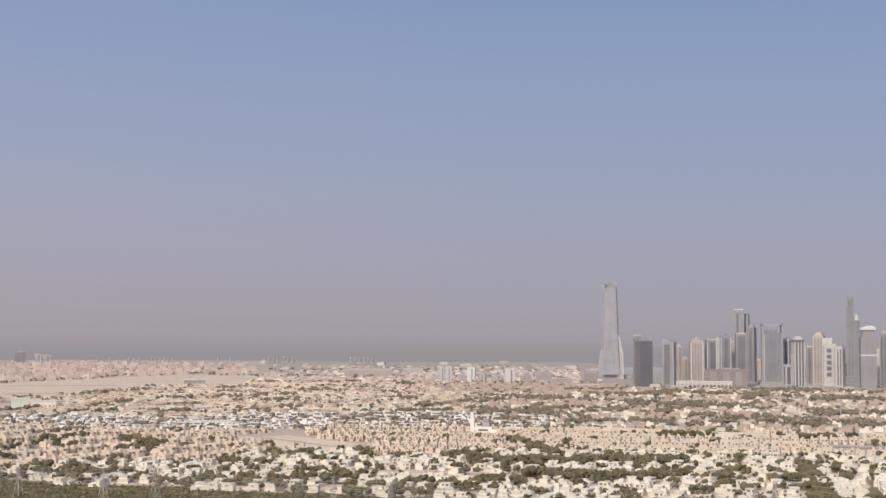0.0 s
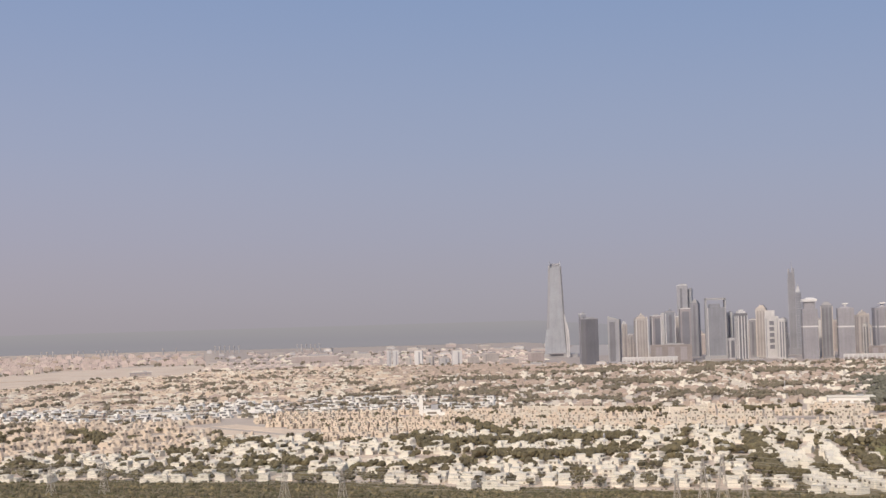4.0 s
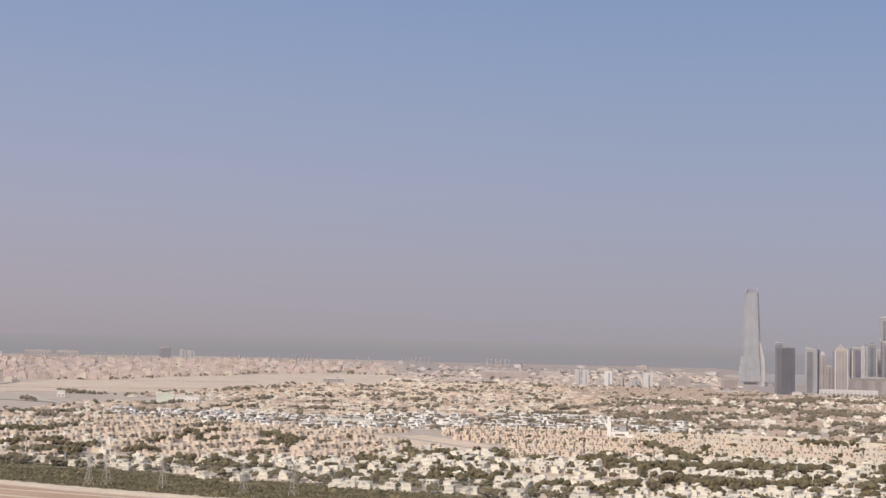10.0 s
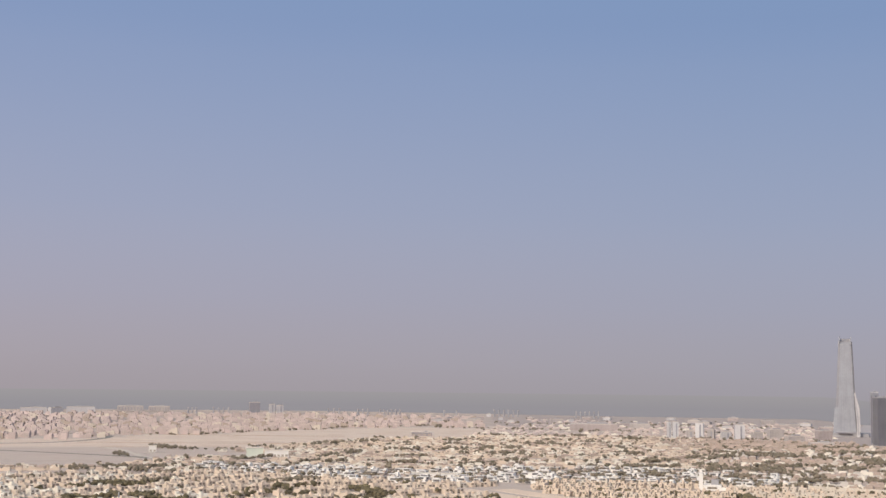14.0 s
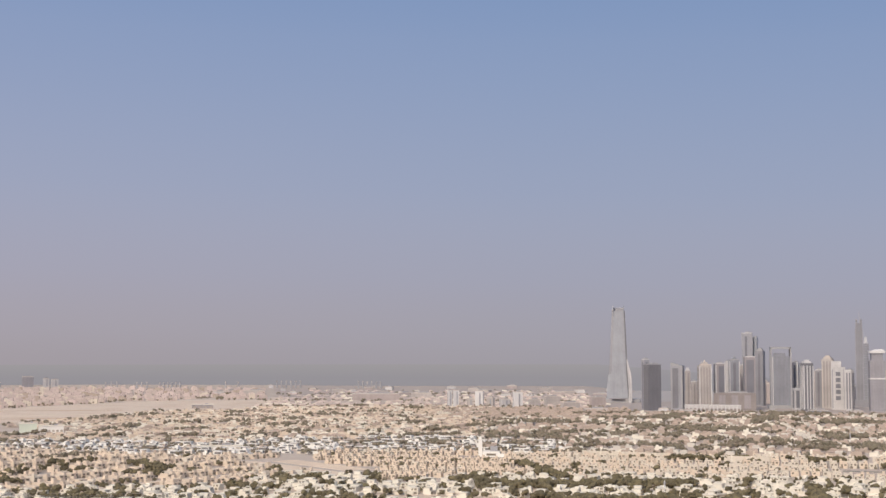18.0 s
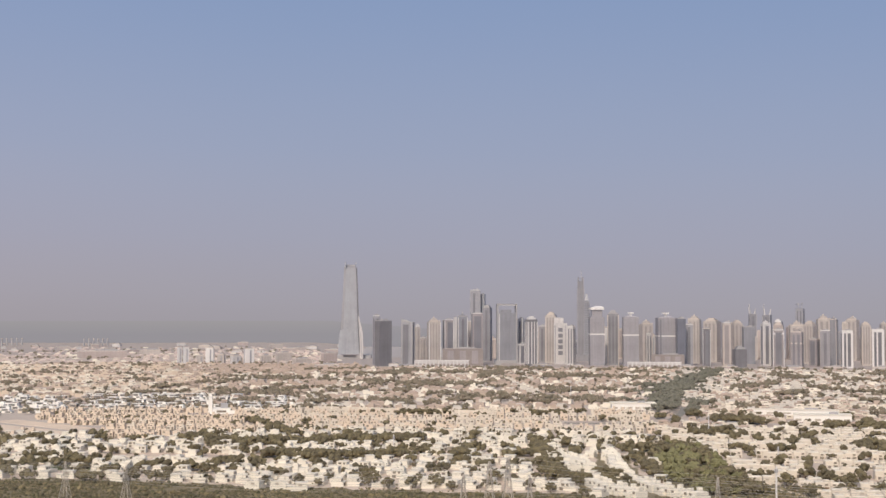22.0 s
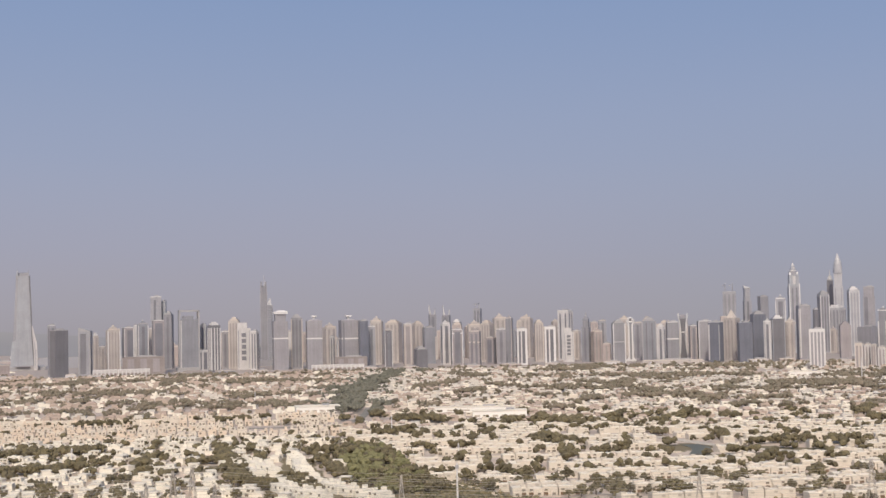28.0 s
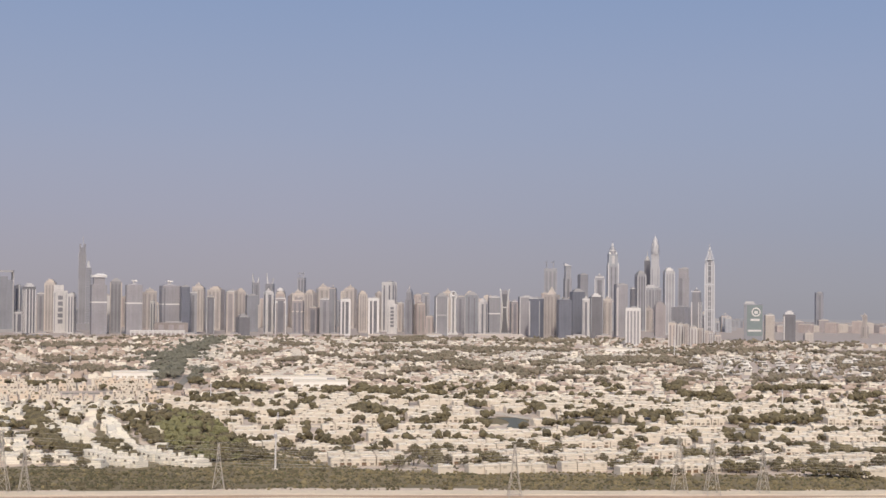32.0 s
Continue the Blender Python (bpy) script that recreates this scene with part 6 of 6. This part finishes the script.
        if key == "far_right":
            body = np.where(mixed < 0.12, W_, np.where(mixed < 0.36, P_, N_))
        if key == "meadow_villas":
            body = np.where(mixed < 0.22, N_, np.where(mixed < 0.40, W_, colour))
        if key == "tan_terraces":
            body = np.where(mixed < np.interp(bearing(x, y), (2, 4, 10, 14), (0.12, 0.40, 0.5, 0.75)), C_, colour)
        if key == "white_blocks":
            body = np.where(mixed < 0.5, N_, np.where(mixed < 0.7, P_, colour))
        if key == "white_modern":
            body = np.where(mixed < 0.15, C_, np.where(mixed < 0.32, P_, colour))
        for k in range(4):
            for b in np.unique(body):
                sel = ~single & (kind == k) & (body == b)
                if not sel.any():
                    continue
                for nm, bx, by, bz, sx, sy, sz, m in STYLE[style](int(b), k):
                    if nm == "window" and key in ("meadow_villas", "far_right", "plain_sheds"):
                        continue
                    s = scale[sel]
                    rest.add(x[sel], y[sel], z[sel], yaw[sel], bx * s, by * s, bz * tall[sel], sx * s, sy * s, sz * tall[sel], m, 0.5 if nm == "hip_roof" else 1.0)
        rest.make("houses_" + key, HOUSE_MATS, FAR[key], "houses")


build_districts()


def curved_terrace(line, seed):
    """Attached white townhouses that follow a bent lane."""
    rnd = random.Random(seed)
    models = {}
    for (ax, ay), (bx, by) in zip(line, line[1:]):
        n = max(1, round(math.hypot(bx - ax, by - ay) / 8.6))
        turn = math.degrees(math.atan2(by - ay, bx - ax)) + 180
        for k in range(n):
            t, kind = (k + 0.5) / n, rnd.randint(0, 3)
            m = pose(ax + (bx - ax) * t, ay + (by - ay) * t, 0, 0, 0, turn + rnd.uniform(-7, 7)) @ pose(0, rnd.uniform(-1.6, 1.6), 0)
            if kind in models:
                copy_thing(models[kind], m)
            else:
                models[kind] = house_thing("townhouse", "white-rendered townhouse in a curved terrace beside the park", townhouse_boxes(W_, kind))
                models[kind].matrix_basis = m


curved_terrace(TERRACE_A, 1)
curved_terrace(TERRACE_B, 2)
curved_terrace(TERRACE_C, 3)
curved_terrace(TERRACE_D, 4)


# ---- trees ----
def tree_thing(seed, leaf, label):
    """A broad garden tree: tapered trunk, limbs, and a crown of leaf clumps with gaps."""
    rnd = random.Random(seed)
    root = thing("tree", label, "tree", group="garden trees")
    bm = ring_solid(bmesh.new(), 0, 0, ((0.42, 0), (0.3, 1.6), (0.22, 3.0)), 7)
    tips = []
    for k in range(5):
        a = k * 1.257 + rnd.random()
        tip = (1.9 * math.cos(a), 1.9 * math.sin(a), 4.2 + rnd.random() * 1.4)
        beam(bm, (0, 0, 2.2), tip, 0.2)
        tips.append(tip)
    part("trunk", bm, BARK, root)
    cl = Clumps()
    n = 44
    px = np.array([rnd.gauss(0, 1.7) for _ in range(n)])
    py = np.array([rnd.gauss(0, 1.7) for _ in range(n)])
    pz = np.array([4.6 + rnd.gauss(0, 0.9) for _ in range(n)]) - 0.12 * (px ** 2 + py ** 2)
    r = np.array([rnd.uniform(0.5, 1.1) for _ in range(n)])
    cl.add(px, py, np.maximum(pz, 2.2), r, r * 0.8, 0)
    bulk("crown", np.concatenate(cl.v), np.concatenate(cl.f), [leaf], np.concatenate(cl.m), "", "", "", root)
    return root


def build_trees():
    x, y = np.concatenate([t[0] for t in TREES]), np.concatenate([t[1] for t in TREES])
    rng = np.random.RandomState(3)
    # belts: the hedge line, the motorway woods and the park
    extra = []
    belts = [(pts, r, 5.0 if math.hypot(*pts[0]) < 1500 else 5.8 if math.hypot(*pts[0]) < 2200 else 7.0) for pts, r in GREEN]
    belts += [(BELT, 19, 10.5), (((-480, 3450), (380, 3380)), 9, 17), (((-650, 3900), (380, 3780)), 10, 18), (((-760, 4250), (300, 4300)), 10, 18), (((-1190, 3090), (-1085, 3195), (-1010, 3475), (-935, 3590), (-870, 3850)), 6, 15), (BANK, 9, 12), (VERGE, 14, 20),
              (((380, 3120), (900, 3010), (1400, 2800), (1900, 2500), (2300, 2140)), 16, 19), (((318, 985), (326, 1040), (338, 1095)), 9, 9), (((386, 945), (398, 1040), (430, 1150), (458, 1290)), 26, 8.6)]
    for line, r, gap in belts:
        for (ax, ay), (bx, by) in zip(line, line[1:]):
            n = int(math.hypot(bx - ax, by - ay) * 2 * r / gap ** 2)
            t, s = rng.rand(n), rng.uniform(-r, r, n)
            L = math.hypot(bx - ax, by - ay)
            extra.append((ax + (bx - ax) * t - (by - ay) / L * s, ay + (by - ay) * t + (bx - ax) / L * s))
    ex, ey = np.concatenate([e[0] for e in extra]), np.concatenate([e[1] for e in extra])
    open_road = ~near_line(ex, ey, MOTORWAY, 8) & ~near_line(ex, ey, PARKWAY, 8) & ~near_line(ex, ey, BRIDGE_ROAD, 10) & ~near_line(ex * 1.02, ey * 1.02, BRIDGE_ROAD, 8) & ~near_line(ex, ey, CANAL, 14)
    x, y = np.concatenate((x, ex[open_road])), np.concatenate((y, ey[open_road]))
    d = np.hypot(x, y)
    ok = (d < 4600) & (across(x, y) > strip_end(x, y) - 6)
    x, y, d = x[ok], y[ok], d[ok]
    size = rng.uniform(0.75, 1.45, len(x)) * np.where(bearing(x, y) > 19.5, 1.12, 1.0)
    order = np.argsort(d)
    single = np.zeros(len(x), bool)
    single[order[:300]] = True
    leafs = rng.randint(0, 3, len(x))
    yellow = near_line(x, y, ((388, 1060), (412, 1170)), 14) | (near_line(x, y, ((386, 945), (458, 1290)), 32) & (rng.rand(len(x)) < 0.35))
    models = [tree_thing(5, LEAF_A, "broad dusty green garden tree"), tree_thing(6, LEAF_B, "dark green rounded garden tree"), tree_thing(7, LEAF_A, "dusty green garden tree with open crown"), tree_thing(8, LEAF_C, "yellow-green leafy tree in the park")]
    used = set()
    for i in np.nonzero(single)[0]:
        k = 3 if yellow[i] else leafs[i]
        m = pose(x[i], y[i], 0, 0, 0, rng.uniform(0, 360)) @ Matrix.Diagonal((size[i], size[i], size[i], 1))
        if k in used:
            c = copy_thing(models[k], m)
            c.matrix_basis = m
        else:
            used.add(k)
            models[k].matrix_basis = m
    for k, mo in enumerate(models):
        if k not in used:
            mo.matrix_basis = pose(415, 1130, 0)
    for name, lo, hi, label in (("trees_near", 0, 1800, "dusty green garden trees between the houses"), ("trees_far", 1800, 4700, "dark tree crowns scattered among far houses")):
        sel = (~single) & (d >= lo) & (d < hi)
        cl = Clumps()
        sx, sy, ss, yl = x[sel], y[sel], size[sel], yellow[sel]
        z = ground_at(sx, sy)
        for j in range(6 if lo == 0 else 4):
            r = ss * rng.uniform(1.2, 2.5, len(sx))
            mat = np.where(yl, 2, rng.randint(0, 2, len(sx)))
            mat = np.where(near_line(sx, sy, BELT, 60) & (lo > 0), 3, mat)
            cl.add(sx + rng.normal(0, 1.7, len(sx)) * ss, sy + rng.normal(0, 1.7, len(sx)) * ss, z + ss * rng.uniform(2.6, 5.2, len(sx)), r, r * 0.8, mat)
        # far trees take the leaf colours that already hold haze
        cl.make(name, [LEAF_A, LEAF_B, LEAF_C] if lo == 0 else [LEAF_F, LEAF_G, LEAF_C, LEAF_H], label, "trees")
    # the scrub of the power-line strip
    n = 61000
    u, v = rng.uniform(-1250, 1050, n), EDGE - 46 + 226 * rng.rand(n)
    v = v + np.where(np.sin(v / 3.1) > 0.3, 0, 2.2)
    gx, gy = AX * u - AY * v, AY * u + AX * v
    keep = (wobble(gx * 2, gy * 4) > -1.3) & (across(gx, gy) > strip_start(gx, gy) + 2) & (across(gx, gy) < strip_end(gx, gy) + 6 + 18 * rng.rand(n) ** 2)
    gx, gy = gx[keep], gy[keep]
    t, k = rng.rand(1500), rng.randint(0, 2, 1500)
    line = np.array(CLEARING)
    cx = line[k] + (line[k + 1] - line[k]) * t[:, None] + rng.normal(0, 13, (1500, 2))
    clear = (across(cx[:, 0], cx[:, 1]) > strip_end(cx[:, 0], cx[:, 1])) & ~near_line(cx[:, 0], cx[:, 1], CLEARING_PATH, 4)
    gx, gy = np.concatenate((gx, cx[clear, 0])), np.concatenate((gy, cx[clear, 1]))
    r = rng.uniform(0.5, 1.25, len(gx)) * np.where(rng.rand(len(gx)) < 0.06, 1.9, 1.0)
    cl = Clumps()
    dry = rng.rand(len(gx)) < np.interp(bearing(gx, gy), (0, 18, 26, 40), (0.10, 0.18, 0.42, 0.62)) + 0.22 * np.sin(across(gx, gy) / 4.2)
    cl.add(gx, gy, r * 0.35, r, r * 0.75, np.where(dry, 2, rng.randint(0, 2, len(gx))))
    cl.make("scrub", [SHRUB, LEAF_B, DRY_SHRUB], "olive scrub and bushes under the power lines", "bushes")


build_trees()


# ---- power lines ----
def pylon(x, y, h, turn):
    root = thing("pylon", "galvanised lattice power pylon standing in scrub", "pylon", x, y, 0, turn, "power pylons")
    w = h * 0.13
    level = [(0, w), (h * 0.28, w * 0.68), (h * 0.52, w * 0.42), (h * 0.72, w * 0.26), (h, w * 0.12)]
    corners = ((-1, -1), (1, -1), (1, 1), (-1, 1))
    for a, b in corners:
        bm = bmesh.new()
        for (z0, r0), (z1, r1) in zip(level, level[1:]):
            beam(bm, (a * r0, b * r0, z0), (a * r1, b * r1, z1), 0.27)
        part("leg", bm, STEEL, root)
    bm = bmesh.new()
    for (z0, r0), (z1, r1) in zip(level, level[1:]):
        for (a, b), (c, e) in zip(corners, corners[1:] + corners[:1]):
            beam(bm, (a * r0, b * r0, z0), (c * r1, e * r1, z1), 0.13)
            beam(bm, (c * r0, e * r0, z0), (a * r1, b * r1, z1), 0.13)
            beam(bm, (a * r1, b * r1, z1), (c * r1, e * r1, z1), 0.13)
    tagged(part("bracing", bm, STEEL, root), kind="stuff")
    for z, reach in ((h * 0.66, h * 0.2), (h * 0.79, h * 0.24), (h * 0.92, h * 0.17)):
        bm = bmesh.new()
        beam(bm, (-reach, 0, z), (reach, 0, z), 0.22)
        beam(bm, (-reach, 0, z), (0, 0, z + h * 0.06), 0.16)
        beam(bm, (reach, 0, z), (0, 0, z + h * 0.06), 0.16)
        arm = part("cross_arm", bm, STEEL, root)
        for s in (-1, 1):
            part("insulator", box(bmesh.new(), s * reach * 0.96, 0, z - 2.0, 0.3, 0.3, 2.0), WIRE, arm)
    return root


LINE_A = ((-640, 1225, 26), (-396, 1114, 23), (-262, 1090, 23), (-78, 1012, 26), (180, 890, 26), (327, 824, 29), (476, 715, 32), (625, 657, 27), (790, 560, 30))
LINE_B = ((-600, 1245, 28), (-383, 1118, 26), (-221, 1086, 25), (-36, 995, 24), (206, 875, 38), (578, 682, 36), (800, 590, 34))
EXTRA = ((195, 880, 35), (219, 870, 26), (590, 665, 34), (-333, 1108, 23))
for line in (LINE_A, LINE_B, EXTRA):
    for x, y, h in line:
        pylon(x, y, h, math.degrees(math.atan2(AY, AX)) + 90)


def cables(line):
    for level, reach in ((0.64, 0.19), (0.77, 0.23), (0.90, 0.16), (1.0, 0.0)):
        for s in ((-1, 1) if reach else (1,)):
            cu = bpy.data.curves.new("cable", "CURVE")
            cu.dimensions, cu.bevel_depth, cu.bevel_resolution = "3D", 0.07, 0
            pts = []
            for (x0, y0, h0), (x1, y1, h1) in zip(line, line[1:]):
                for k in range(10):
                    t = k / 10
                    h = h0 + (h1 - h0) * t
                    sag = 4 * t * (1 - t) * math.hypot(x1 - x0, y1 - y0) * 0.018
                    pts.append((x0 + (x1 - x0) * t + s * reach * h * -AY, y0 + (y1 - y0) * t + s * reach * h * AX, h * level - sag))
            sp = cu.splines.new("POLY")
            sp.points.add(len(pts) - 1)
            for p, q in zip(sp.points, pts):
                p.co = (*q, 1)
            cu.materials.append(WIRE)
            tagged(new("cable", cu), "thin sagging power cable between pylons", "power cable", "power cables")


cables(LINE_A)
cables(LINE_B)


def mast(x, y, h, r, label):
    root = thing("mast", label, "mast", x, y, 0)
    part("pole", ring_solid(bmesh.new(), 0, 0, ((r, 0), (r * 0.8, h)), 8), TRIM_W, root)
    part("head", ring_solid(bmesh.new(), 0, 0, ((r * 1.7, h - 4), (r * 1.7, h - 1.5)), 8), TRIM_G, root)
    part("footing", box(bmesh.new(), 0, 0, 0, r * 5, r * 5, 0.6), KERB, root)


mast(397, 895, 26, 0.75, "white telecom mast beside the estate road")
mast(*polar(40.05, 2500), 36, 0.8, "tall white flood-light mast beyond the villas")
mast(*polar(44.3, 1500), 22, 0.5, "slim white mast among the villas")
for az, d, h in ((21.3, 1500, 22), (-22.0, 1400, 22), (-20.5, 1360, 12), (15.8, 2100, 18), (8.6, 1330, 14), (24.0, 1240, 15)):
    mast(*polar(az, d), h, 0.6, "slim pale street mast among houses")


# ---- single buildings among the houses ----
def boundary_wall(x0, y0, x1, y1, h):
    n = max(1, round(math.hypot(x1 - x0, y1 - y0) / 24))
    turn = math.degrees(math.atan2(y1 - y0, x1 - x0))
    root = thing("boundary_wall", "long pale rendered boundary wall behind the terraces", "wall", (x0 + x1) / 2, (y0 + y1) / 2, 0, turn)
    step = math.hypot(x1 - x0, y1 - y0) / n
    for k in range(n):
        part("panel", box(bmesh.new(), (k + 0.5 - n / 2) * step, 0, 0, step - 0.8, 0.6, h), HOUSE_C, root)
        part("post", box(bmesh.new(), (k - n / 2) * step, 0, 0, 0.8, 0.9, h + 0.5), HOUSE_W, root)


boundary_wall(170, 1815, 385, 1694, 7.5)


def minaret():
    x, y = polar(1.21, 1803)
    root = thing("mosque", "small white mosque with a square minaret", "mosque", x, y, 0, -4)
    part("minaret", box(bmesh.new(), 0, 0, 0, 5, 5, 21), HOUSE_M, root)
    part("minaret_balcony", box(bmesh.new(), 0, 0, 21, 5.8, 5.8, 0.8), TRIM_W, root)
    part("minaret_top", box(bmesh.new(), 0, 0, 21.8, 3.6, 3.6, 4, 0.7), HOUSE_M, root)
    part("prayer_hall", box(bmesh.new(), 14, 4, 0, 22, 18, 7), HOUSE_M, root)
    part("hall_block", box(bmesh.new(), 17, 6, 7, 9, 9, 6), TRIM_G, root)
    part("side_wing", box(bmesh.new(), 28, -2, 0, 14, 10, 4), HOUSE_M, root)
    part("dark_window", box(bmesh.new(), 14, -5.1, 2, 12, 0.4, 2.5), WINDOW_D, root)


minaret()


def long_hall(az, d, length, depth, h, turn, label, wall=HOUSE_M, windows=6):
    x, y = polar(az, d)
    root = thing("hall", label, "hall", x, y, 0, turn - az)
    part("hall_body", box(bmesh.new(), 0, 0, 0, length, depth, h), wall, root)
    part("roof", box(bmesh.new(), 0, 0, h, length + 1.5, depth + 1.5, 0.7), ROOF_F, root)
    for k in range(windows):
        part("window", box(bmesh.new(), (k + 0.5 - windows / 2) * length / windows, -depth / 2, 1.2, length / windows * 0.6, 0.5, h * 0.32), WINDOW_L, root)
    part("roof_unit", box(bmesh.new(), length * 0.2, 2, h + 0.7, length * 0.15, depth * 0.3, 2.0), TRIM_G, root)


long_hall(18.3, 1890, 58, 34, 8, 4, "white clubhouse with a broad pale roof beside the motorway")
long_hall(25.7, 1730, 66, 30, 8, 2, "long white school hall with a flat roof")
long_hall(24.6, 1830, 110, 16, 6, 2, "long low white school wing")
long_hall(-16.72, 2450, 28, 26, 15, 2, "tall pale green-tinted store with flat roof", PALE_GREEN, 0)
long_hall(-20.75, 2590, 13, 12, 11, 2, "small white block beside a slip road", HOUSE_M, 2)
long_hall(-15.85, 2440, 40, 24, 11, 2, "white store beside a car park", HOUSE_M)
long_hall(-9.5, 1962, 78, 14, 5, 2, "long white garage row with flat roof", HOUSE_M)
long_hall(-10.0, 3432, 50, 20, 8.5, 0, "dark low hall at the edge of the sand", BROWN_T, 4)
long_hall(38.0, 2620, 62, 28, 8, -2, "white hall with a gabled centre", HOUSE_M)
